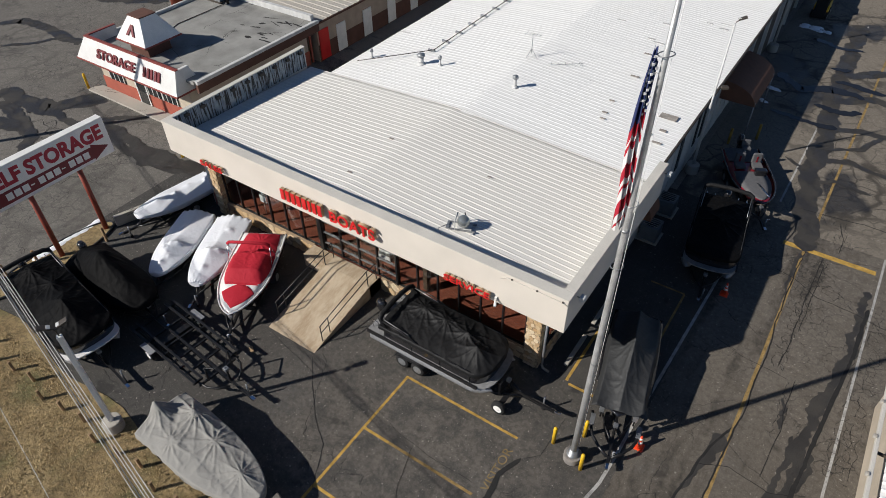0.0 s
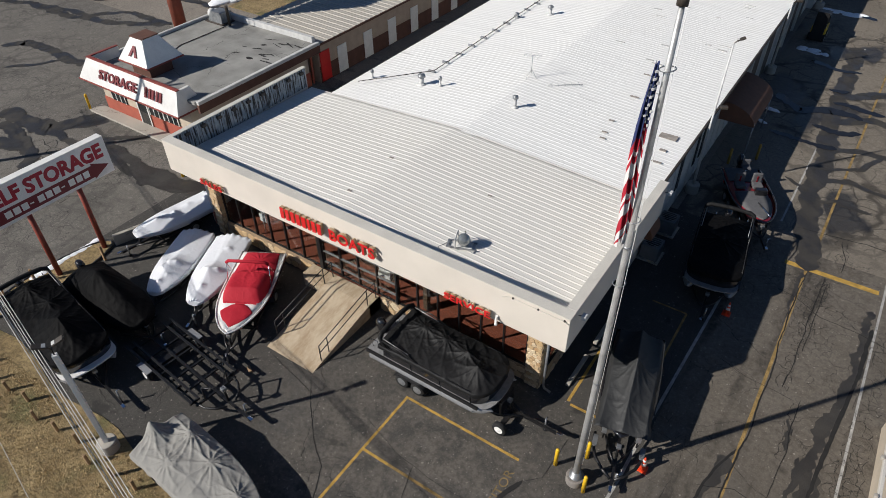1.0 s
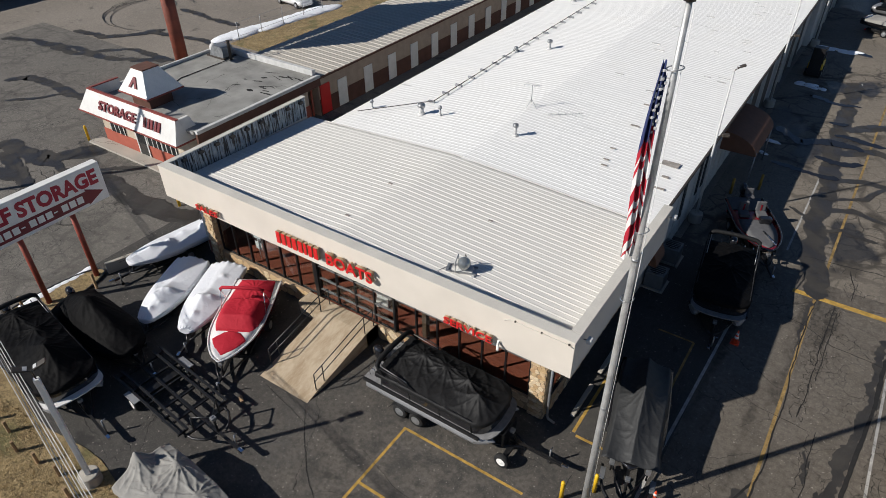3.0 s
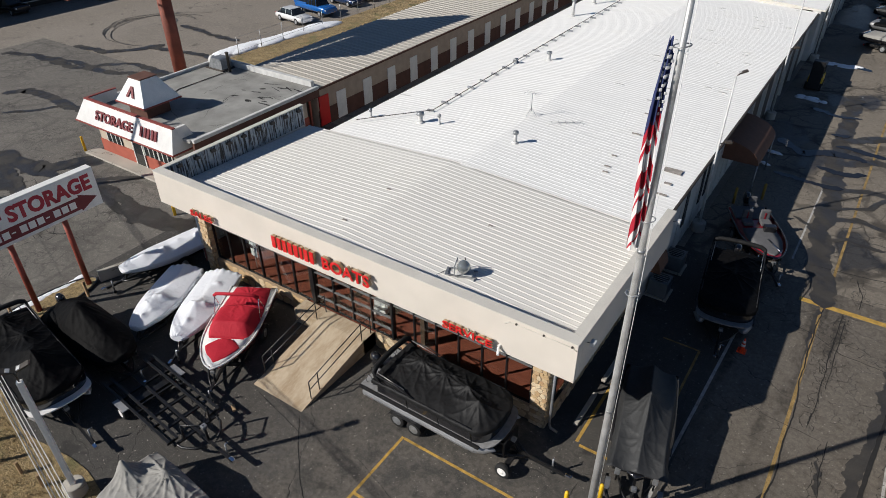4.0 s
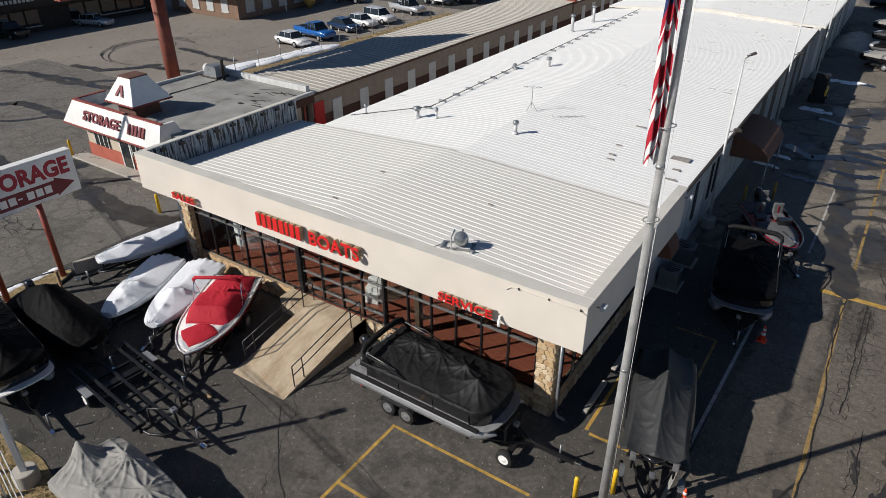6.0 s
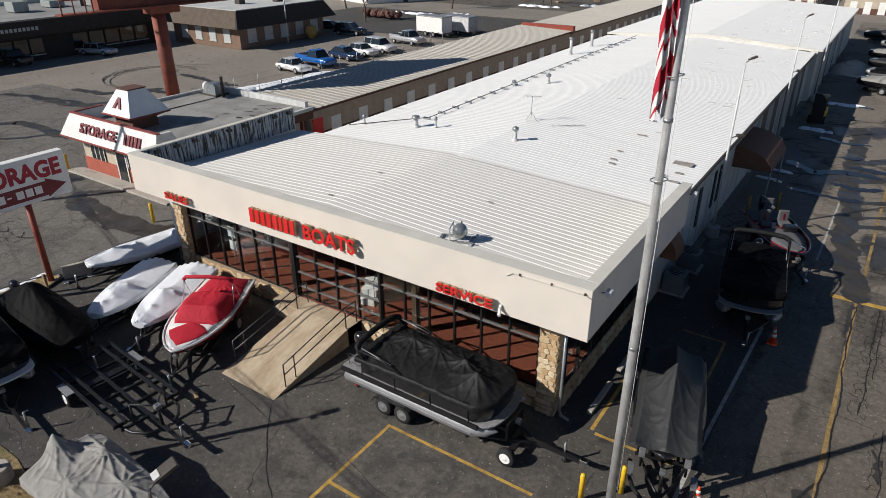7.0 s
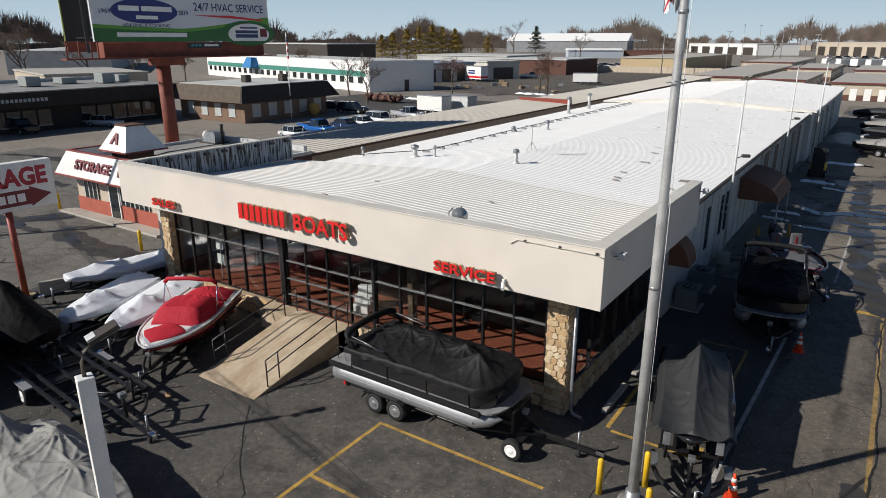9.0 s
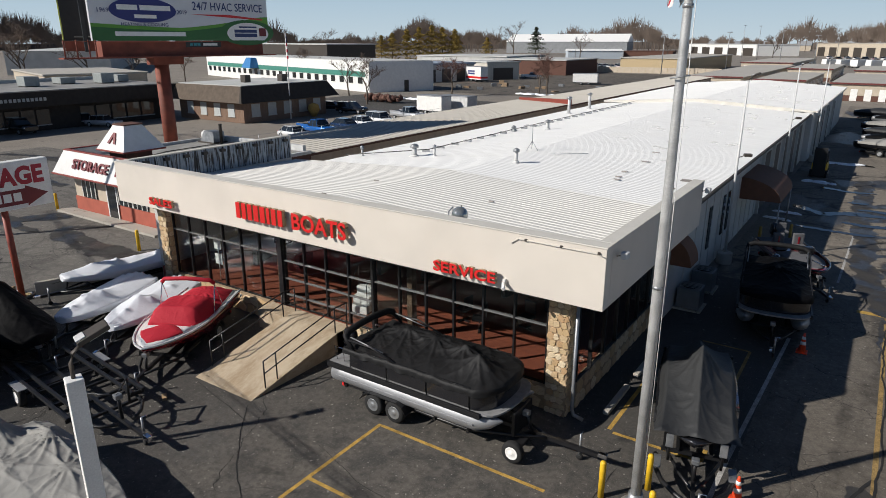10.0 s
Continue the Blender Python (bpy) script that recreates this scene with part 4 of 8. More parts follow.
for k in range(3):
    part("step", boxb(-0.35, 0.35, -0.5 + 0.32 * k, -0.18 + 0.32 * k, 0, 0.3 + 0.27 * k, 0.03), WHITE, stp)
for s in (-0.33, 0.33):
    part("handrail", tubeb([(s, -0.4, 0.3), (s, -0.4, 1.1), (s, 0.3, 1.6), (s, 0.3, 0.8)], 0.018, 6), CHROME, stp)
nt_ = thing("notice_stand", "white paper notices on a slim stand behind glass", "notice", -22.35, 16.45, ZF)
part("post", tubeb([(0, 0, 0), (0, 0, 1.7)], 0.02, 6), WHITE, nt_)
part("sheet", boxb(-0.22, 0.22, -0.02, -0.005, 1.35, 1.85), WHITE, nt_)
part("sheet", boxb(-0.2, 0.22, -0.02, -0.005, 0.7, 1.15), WHITE, nt_)
for x, y in ((-11.5, 18.6), (-10.6, 18.2), (-9.3, 19.2)):
    ch = thing("desk_chair", "dark office chair inside the showroom", "chair", x, y, ZF, 40 * x, "showroom chairs")
    part("seat", boxb(-0.25, 0.25, -0.25, 0.25, 0.42, 0.5, 0.03), BLACK, ch)
    part("backrest", boxb(-0.24, 0.24, 0.2, 0.26, 0.55, 1.0, 0.03), BLACK, ch)
    part("column", tubeb([(0, 0, 0.06), (0, 0, 0.43)], 0.03, 6), CHROME, ch)
    part("foot", boxb(-0.28, 0.28, -0.03, 0.03, 0.0, 0.06), BLACK, ch)
    part("foot", boxb(-0.03, 0.03, 0.031, 0.28, 0.0, 0.06), BLACK, ch)

# ---------------------------------------------------------------- storage office
inn = thing("storage_office", "small storage office with white mansard fascia and red base", "building", kind="structure")
part("wall", boxb(-42.35, -33.0, 20.9, 31.2, 1.0, 3.0), BEIGE, inn, "beige painted wall")
part("wall_base", boxb(-42.4, -32.95, 20.85, 31.25, 0, 1.0), TERRA, inn, "brick-red painted wall base")
part("step", boxb(-43.2, -32.6, 19.9, 20.84, 0, 0.14, 0.02), CONC, inn)


def frustum(lo, hi, z0, z1):
    bm = bmesh.new()
    r = []
    for (x0, x1, y0, y1), z in ((lo, z0), (hi, z1)):
        r.append([(x0, y0, z), (x1, y0, z), (x1, y1, z), (x0, y1, z)])
    loft(bm, r, smooth=False)
    return bm


part("mansard", frustum((-42.9, -32.85, 19.92, 21.0), (-42.1, -33.1, 20.45, 20.65), 2.6, 3.98), MANSARD, inn, "white panel mansard fascia")
part("mansard", frustum((-42.9, -42.0, 21.0, 22.7), (-42.12, -41.95, 20.66, 22.7), 2.6, 3.98), MANSARD, inn, "white panel mansard return")
part("mansard", frustum((-33.9, -32.85, 21.0, 22.0), (-33.3, -33.1, 20.66, 21.4), 2.6, 3.97), MANSARD, inn, "white panel mansard return")
part("mansard_trim", boxb(-42.95, -32.8, 19.87, 22.62, 2.5, 2.6, 0.02), TRIMRED, inn, "red trim strip")
part("mansard_trim", boxb(-42.15, -33.05, 20.42, 20.66, 3.982, 4.05, 0.02), TRIMRED, inn, "red trim strip")
part("mansard_trim", boxb(-42.15, -41.95, 20.665, 22.7, 3.982, 4.05, 0.02), TRIMRED, inn, "red trim strip")
part("roof", boxb(-42.5, -32.3, 20.9, 31.6, 3.1, 3.3, 0.02), GRAVEL, inn, "grey stained flat roof membrane")
part("roof_edge", boxb(-32.3, -32.05, 21.0, 31.7, 3.12, 3.34, 0.02), OFFWHITE, inn)
part("roof_fascia", boxb(-32.28, -32.1, 21.0, 31.7, 2.55, 3.118), BROWNBAND, inn, "dark brown eave board")
part("roof_edge", boxb(-42.6, -42.4, 22.7, 31.6, 3.0, 3.5, 0.02), OFFWHITE, inn)
part("roof_edge", boxb(-42.6, -32.4, 31.3, 31.6, 3.3, 3.7, 0.02), OFFWHITE, inn)
for x in (-40.6, -36.6, -35.2):
    w = part("window", boxb(x - 0.75, x + 0.75, 20.82, 20.9, 1.05, 2.15), CARGLASS, inn)
    for k in range(4):
        part("window_bar", boxb(x - 0.76 + k * 0.49, x - 0.71 + k * 0.49, 20.79, 20.83, 1.05, 2.15), WHITE, w)
d = part("door", boxb(-38.5, -37.5, 20.8, 20.86, 0.15, 2.2), CARGLASS, inn, "glazed office door")
for a in ((-38.56, -38.47, 0.15, 2.28), (-37.53, -37.44, 0.15, 2.28)):
    part("door_frame", boxb(a[0], a[1], 20.77, 20.81, a[2], a[3]), WHITE, d)
part("turret_base", boxb(-39.0, -37.2, 21.6, 23.3, 3.2, 4.15), BROWNBAND, inn)
t = part("turret", frustum((-39.6, -36.7, 21.2, 23.9), (-38.75, -37.6, 21.95, 23.1), 4.2, 5.6), WHITE, inn, "white tapered sign turret with dark red trim")
part("turret_trim", boxb(-39.65, -36.65, 21.15, 23.95, 4.1, 4.2, 0.02), TRIMRED, t)
part("turret_cap", boxb(-38.8, -37.55, 21.9, 23.15, 5.6, 5.68, 0.02), BROWNBAND, t)
bm = bmesh.new()
vs = [bm.verts.new(p) for p in ((-0.42, 0, -0.32), (-0.2, 0, -0.32), (0.0, 0, 0.15), (0.2, 0, -0.32), (0.42, 0, -0.32), (0.1, 0, 0.38), (-0.1, 0, 0.38))]
bm.faces.new(vs)
o = bmesh.ops.extrude_face_region(bm, geom=bm.faces[:])
bmesh.ops.translate(bm, vec=(0, -0.06, 0), verts=[v for v in o["geom"] if isinstance(v, bmesh.types.BMVert)])
part("emblem", bm, DRED, t, "dark red wedge emblem", m=Matrix.Translation((-38.2, 21.53, 4.85)) @ Matrix.Rotation(radians(-28), 4, "X"))
ws = thing("sign_lettering", "dark red raised STORAGE lettering on white fascia", "lettering", -38.7, 20.2, 3.3)
bm = fit_words("STORAGE", 3.9, 0.62, 0.08, 0.03)
bmesh.ops.transform(bm, matrix=Matrix.Rotation(radians(-22.8), 4, "X") @ Matrix.Translation((0, -0.06, 0)) @ FRONTFACE, verts=bm.verts)
part("letters", bm, DRED, ws)
ws = thing("sign_lettering", "dark red raised sign blocks on white fascia", "lettering", -35.1, 20.2, 3.3)
for u, w in ((-0.88, 0.2), (-0.5, 0.2), (-0.18, 0.2), (0.2, 0.2), (0.52, 0.2)):
    bm = boxb(u, u + w, -0.1, -0.02, -0.31, 0.31, 0.02)
    bmesh.ops.transform(bm, matrix=Matrix.Rotation(radians(-22.8), 4, "X"), verts=bm.verts)
    part("sign_block", bm, DRED, ws)

# ---------------------------------------------------------------- storage rows
def storage_row(x0, x1, y0, y1, ze, zr, door_face, doors, zdoor=2.1, label="long tan self-storage row with grey metal roof"):
    b = thing("storage_building", label, "building", kind="structure")
    part("wall", boxb(x0, x1, y0, y1, 0, ze - 0.1), TANWALL, b, "tan block wall")
    bm = bmesh.new()
    yy = y0 - 0.2
    rings = []
    while yy < y1 + 0.2:
        for dy, h in ((0, 0), (0.42, 0), (0.45, 0.04), (0.53, 0.04), (0.56, 0)):
            rings.append([(x0 - 0.3, yy + dy, zr + h), (x1 + 0.35, yy + dy, ze + h)])
        yy += 0.6
    loft(bm, rings, closed=False, smooth=False)
    part("roof", bm, ROOF_T, b, "weathered grey-tan ribbed metal roof")
    part("eave_trim", boxb(x1 + 0.3, x1 + 0.4, y0 - 0.2, y1 + 0.2, ze - 0.16, ze - 0.01, 0.01), BROWNBAND, b)
    part("gable_wall", frustum((x0, x1, y0, y0 + 0.1), (x0, x0 + 0.2, y0, y0 + 0.1), ze - 0.1, zr - 0.03), TANWALL, b)
    part("wall_band", boxb(x1 + 0.005, x1 + 0.03, y0, y1, 0, 1.25), BROWNBAND, b, "dark brown lower wall band")
    for y in doors:
        part("door", boxb(x1 + 0.01, x1 + 0.07, y - 0.5, y + 0.5, 0.05, zdoor, 0.01), WHITE, b, "white roll-up storage door")
    return b


storage_row(-38.9, -32.6, 31.9, 75.5, 3.1, 3.35, "x", [34.4 + 3.05 * i for i in range(13)])
storage_row(-38.9, -32.6, 76.0, 150, 3.0, 3.25, "x", [79 + 3.05 * i for i in range(23)])
solo("parapet_cap", boxb(-39.1, -32.2, 75.3, 75.9, 2.8, 3.62, 0.02), POSTRED, "dark red parapet cap between storage roofs", "parapet", kind="structure")

part("door", boxb(-32.95, -32.86, 31.35, 31.5, 0.1, 2.4), TERRA, inn)
part("door", boxb(-32.58, -32.5, 32.0, 33.0, 0.1, 2.3, 0.01), RED, inn, "red painted door")
ru = thing("rooftop_fan", "sheet-metal exhaust housing on the storage office roof", "vent", -41.0, 30.6, 3.3)
part("housing", frustum((-0.75, 0.75, -0.5, 0.5), (-0.35, 0.75, -0.45, 0.45), 0.1, 0.85), GALV, ru)
part("fan_drum", latheb([(0.02, -0.2), (0.33, -0.2), (0.33, 0.1), (0.02, 0.1)], 14, "x", (-0.7, 0, 0.5)), OFFWHITE, ru)
part("skid", boxb(-1.0, 0.9, -0.6, 0.6, 0.0, 0.1), BRONZE, ru)
solo("roof_stack", tubeb([(0, 0, 0), (0, 0, 1.35), (0, 0, 1.45)], [0.11, 0.11, 0.14], 10), BRONZE, "dark steel flue pipe on flat roof", "flue", -39.75, 30.4, 3.3)
solo("roof_conduit", tubeb([(-39.8, 30.2, 3.36), (-39.9, 26.0, 3.33), (-39.0, 23.8, 3.33)], 0.03, 6), BRONZE, "dark conduit lying on flat roof", "pipe")
r = random.Random(5)
for k in range(16):
    x, y = r.uniform(-36.4, -33.2), r.uniform(27.2, 30.9)
    a, l = r.uniform(-0.3, 0.5), r.uniform(0.4, 1.3)
    trace([(x, y), (x + l * math.cos(a), y + l * math.sin(a))], r.uniform(0.06, 0.2), TAR, "black tar smear on flat roof", 3.304 + 0.0006 * k, "roof_stain", 0.06, 1.6, 200 + k, 0.12)

wall_word("SALES", -24.0, -22.5, 4.19, 4.49, 0.1)
wall_bars((0.2, 0.2, 0.2, 0.22, 0.22, 0.14, 0.2, 0.2), -18.6, -16.25, 4.45, 5.02)
wall_word("BOATS", -15.8, -13.4, 4.45, 5.02)
wall_word("SERVICE", -10.1, -8.05, 4.14, 4.46, 0.1)
cam_w = thing("security_camera", "small white security camera under the fascia lettering", "camera", -7.85, YF, 4.12)
part("mount", boxb(-0.04, 0.04, -0.1, 0.0, 0.0, 0.16, 0.01), WHITE, cam_w)
part("body", tubeb([(0, -0.1, 0.06), (0.12, -0.34, -0.02)], 0.05, 10), WHITE, cam_w)
for x, y, z in ((-5.06, 15.6, 5.25), (-5.06, 24.3, 5.3)):
    fl = thing("flood_light", "small white floodlight on the fascia corner", "lamp", x, y, z)
    part("arm", tubeb([(0, 0, 0), (0.16, 0, 0.05)], 0.02, 6), RAILGREY, fl)
    part("head", boxb(0.12, 0.3, -0.12, 0.12, -0.04, 0.14, 0.03), OFFWHITE, fl)
part("conduit", tubeb([(-7.7, YF - 0.03, 5.33), (-7.5, YF - 0.03, 5.47), (-5.3, YF - 0.03, 5.45), (-5.09, YF - 0.03, 5.38)], 0.014, 6), CAP, shop, "thin painted conduit")
for k in range(3):
    part("conduit_clip", boxb(-7.3 + k, -7.24 + k, YF - 0.05, YF - 0.001, 5.44, 5.50), BRONZE, shop)
dp = thing("downpipe", "grey metal downpipe at the showroom corner", "pipe", -6.12, 15.95, 0, kind="structure")
part("pipe", tubeb([(0.35, 0.0, 0.05), (0.06, 0, 0.12), (0, 0, 0.3), (0, 0, 3.96)], 0.055, 8), GALV, dp)

# ---------------------------------------------------------------- boats and trailers


def wheel(parent, x, y, r=0.33, w=0.22, rim=GALV):
    t = latheb([(r * 0.6, -w / 2), (r * 0.93, -w / 2), (r, -w * 0.3), (r, w * 0.3), (r * 0.93, w / 2), (r * 0.6, w / 2)], 20, "y")
    o = part("wheel", t, RUBBER, parent, m=Matrix.Translation((x, y, r)))
    bm = latheb([(0.02, -w * 0.58), (r * 0.2, -w * 0.58), (r * 0.24, -w * 0.515), (r * 0.5, -w * 0.51), (r * 0.57, -w * 0.56), (r * 0.6, -w * 0.52), (r * 0.6, w * 0.52), (r * 0.57, w * 0.56), (r * 0.5, w * 0.51), (r * 0.24, w * 0.515), (r * 0.2, w * 0.58), (0.02, w * 0.58)], 16, "y")
    part("rim", bm, rim, o)
    return o


def jack(parent, x, y, ztop=0.75):
    j = part("jack", tubeb([(x, y, 0.12), (x, y, ztop)], 0.035, 8), GALV, parent)
    part("jack_wheel", latheb([(0.02, -0.03), (0.085, -0.03), (0.085, 0.03), (0.02, 0.03)], 12, "y", (x, y, 0.085)), RUBBER, j)
    part("crank", tubeb([(x, y, ztop), (x, y + 0.14, ztop), (x, y + 0.14, ztop - 0.08)], 0.012, 6), CHROME, j)


def boat_trailer(x, y, rz, L, W, tongue, label, wheels, hb=0.5, bunks=2, group="boat trailers"):
    """Origin in the middle of the load; +x is the tow end. hb: height of the bunks; wheels: places along x."""
    t = thing("boat_trailer", label, "trailer", x, y, 0, rz, group)
    zf = hb - 0.14
    for s in (1, -1):
        part("frame_rail", tubeb([(-L / 2, s * W * 0.36, zf), (L * 0.28, s * W * 0.36, zf), (L * 0.5, s * W * 0.16, zf), (L / 2 + tongue * 0.35, s * 0.04, zf)], 0.045, 6), BLACK, t)
        for k in range(bunks):
            o = W * (0.2 + 0.16 * k) * s
            part("bunk", boxb(-L / 2, L * 0.32, o - 0.045, o + 0.045, hb - 0.07, hb, 0.008), BLACKCLOTH, t)
    n = max(3, int(L / 1.1))
    for i in range(n):
        px = -L / 2 + 0.1 + i * (L * 0.78) / (n - 1)
        part("crossmember", boxb(px - 0.04, px + 0.04, -W * 0.4, W * 0.4, zf - 0.05, zf + 0.05), BLACK, t)
    part("tongue", boxb(L * 0.3, L / 2 + tongue, -0.05, 0.05, zf - 0.06, zf + 0.05), BLACK, t)
    part("coupler", boxb(L / 2 + tongue - 0.02, L / 2 + tongue + 0.22, -0.06, 0.06, zf - 0.03, zf + 0.09, 0.02), CHROME, t)
    jack(t, L / 2 + tongue * 0.75, 0.12, zf + 0.35)
    w = part("winch_post", tubeb([(L / 2 + tongue * 0.15, 0, zf), (L / 2 + tongue * 0.05, 0, hb + 0.42)], 0.045, 6), BLACK, t)
    part("winch", boxb(L / 2 + tongue * 0.02, L / 2 + tongue * 0.02 + 0.18, -0.09, 0.09, hb + 0.3, hb + 0.44, 0.03), GALV, w)
    for xx in wheels:
        for s in (1, -1):
            wheel(t, xx, s * W * 0.47)
        part("axle", tubeb([(xx, -W * 0.44, 0.33), (xx, W * 0.44, 0.33)], 0.035, 6), BLACK, t)
        part("axle_hanger", boxb(xx - 0.1, xx + 0.1, -W * 0.38, W * 0.38, 0.33, zf), BLACK, t)
    for s in (1, -1):
        bm = bmesh.new()
        a, b = min(wheels) - 0.45, max(wheels) + 0.45
        pr = [(a, 0.42), (a + 0.14, 0.62), (a + 0.34, 0.72), (b - 0.34, 0.72), (b - 0.14, 0.62), (b, 0.42)]
        loft(bm, [[(px, s * W * 0.40, pz), (px, s * W * 0.54, pz), (px, s * W * 0.54, pz - 0.03), (px, s * W * 0.40, pz - 0.03)] for px, pz in pr], smooth=False)
        part("fender", bm, BLACK, t)
        part("fender_strut", boxb((a + b) / 2 - 0.04, (a + b) / 2 + 0.04, s * W * 0.38 - 0.02, s * W * 0.42 + 0.02, zf - 0.05, 0.70), BLACK, t)
        part("tail_lamp", boxb(-L / 2 - 0.06, -L / 2 + 0.02, s * W * 0.36 - 0.08, s * W * 0.36 + 0.08, zf - 0.04, zf + 0.08, 0.01), RED, t)
    return t


def fold(x, y, k=1.0, seed=0.0):
    """Height of creases in stretched cloth."""
    a = noise.noise((x * 0.7 + seed, y * 1.1, seed))
    b = 0.5 - abs(noise.noise((x * 1.3 + y * 1.6 + seed, y * 0.5 - x * 0.3, 3.1 + seed)))
    c = 0.5 - abs(noise.noise((x * 2.6 - y * 2.1 + seed, y * 1.3 + x * 0.6, 7.7 + seed)))
    return k * (0.06 * a + 0.10 * b * b + 0.05 * c * c)


def drape(L, half, top, skirt, nu=64, nv=30, k=1.0, seed=0.0, sk=0.0, stars=(), flare=0.0):
    """A cover: half(u) is its half width, top(u, v) its height, skirt(u) the height of its hem; u runs 0 to 1 to the bow.
    stars are (u, v, creases, depth, reach): sharp tucks that run out from a held-up point."""
    bm = bmesh.new()
    g = []
    for i in range(nu + 1):
        u = i / nu
        row = []
        b = half(u)
        x = (u - 0.5) * L
        for j in range(nv + 1):
            v = 2 * j / nv - 1
            y = v * b * (1 - flare)
            z = top(u, v) + fold(x, y, k, seed)
            for su, sv, n, amp, reach in stars:
                dx, dy = (u - su) * L, (v - sv) * b
                d = math.hypot(dx, dy)
                th = math.atan2(dy, dx) + 0.25 * noise.noise((x * 0.9, y * 0.9, seed + su))
                z += amp * (1 - abs(math.sin(n * th / 2 + su * 9))) ** 2.2 * min(1, d / 0.25) * math.exp(-d / reach) * min(1.0, 3 * (1 - abs(v)) + 0.25)
            row.append((x, y, z))
        hem = skirt(u)
        w0, w1 = 1 + 0.05 * noise.noise((x * 3.2, seed, 1)), 1 + 0.05 * noise.noise((x * 3.2, seed, 9))
        f = 1 - flare / 2
        lo = [(x + sk, -b * 1.02 * w0, hem), (x + sk * 0.5, -b * 1.015 * f, (hem + row[0][2]) / 2)]
        hi = [(x + sk * 0.5, b * 1.015 * f, (hem + row[-1][2]) / 2), (x + sk, b * 1.02 * w1, hem)]
        g.append(lo + row + hi)
    # close the ends down to the hem
    for end, u, dx in ((0, 0.0, -0.02), (-1, 1.0, 0.03)):
        row = [(p[0] + dx, p[1], min(p[2], skirt(u))) for p in g[end]]
        if end == 0:
            g.insert(0, row)
        else:
            g.append(row)
    loft(bm, g, closed=False)
    return bm


def vhull(L, B, zk, zc, zg, bow=0.35, flare=0.86, rake=0.35, deck=0.03):
    """A V-bottomed hull, bow towards +x, closed with a crowned deck."""
    rings = []
    N = 26
    for i in range(N + 1):
        u = i / N
        s = max(0.0, (u - (1 - bow)) / bow)
        b = B / 2 * (0.94 + 0.06 * min(1, u * 3)) * max(0.0, 1 - s**2.1) ** 0.72 + 0.012
        x = (u - 0.5) * L
        rise = s**2 * (zg - zk) * 0.86
        k, c, gz = zk + rise, zc + s**1.6 * (zg - zc) * 0.75, zg + 0.06 * s
        back = rake * s * 0.5
        rings.append([(x, -b, gz), (x - back * 0.3, -b * (0.97 - 0.06 * s), (gz + c) / 2), (x - back * 0.6, -b * (flare - 0.25 * s), c), (x - back, 0, k), (x - back * 0.6, b * (flare - 0.25 * s), c), (x - back * 0.3, b * (0.97 - 0.06 * s), (gz + c) / 2), (x, b, gz), (x, b * 0.55, gz + deck), (x, 0, gz + deck * 1.4), (x, -b * 0.55, gz + deck)])
    bm = bmesh.new()
    loft(bm, rings)
    return bm


def rimline(L, B, zg, bow=0.35):
    pts = {1: [], -1: []}
    for i in range(27):
        u = i / 26
        s = max(0.0, (u - (1 - bow)) / bow)
        b = B / 2 * (0.94 + 0.06 * min(1, u * 3)) * max(0.0, 1 - s**2.1) ** 0.72 + 0.012
        for q in (1, -1):
            pts[q].append(((u - 0.5) * L, q * b, zg + 0.06 * s))
    return pts[1] + pts[-1][::-1]


def outboard(parent, x, y, z, material=GEL_B, s=1.0):
    bm = bmesh.new()
    rings = []
    for h, a, b in ((0, 0.16, 0.12), (0.08, 0.24, 0.17), (0.3, 0.27, 0.19), (0.48, 0.25, 0.18), (0.58, 0.18, 0.13), (0.61, 0.08, 0.06)):
        rings.append([(x + s * (a * math.cos(t) - 0.05 * h), y + s * b * math.sin(t), z + s * h) for t in [2 * math.pi * k / 14 for k in range(14)]])
    loft(bm, rings)
    o = part("outboard_cowling", bm, material, parent, "glossy black outboard motor")
    part("outboard_leg", boxb(x - 0.1 * s, x + 0.1 * s, y - 0.06 * s, y + 0.06 * s, z - 0.75 * s, z + 0.02, 0.03), material, o)
    part("bracket", boxb(x + 0.06, x + 0.34, y - 0.14, y + 0.14, z - 0.22, z + 0.02, 0.02), BLACK, o)
    return o


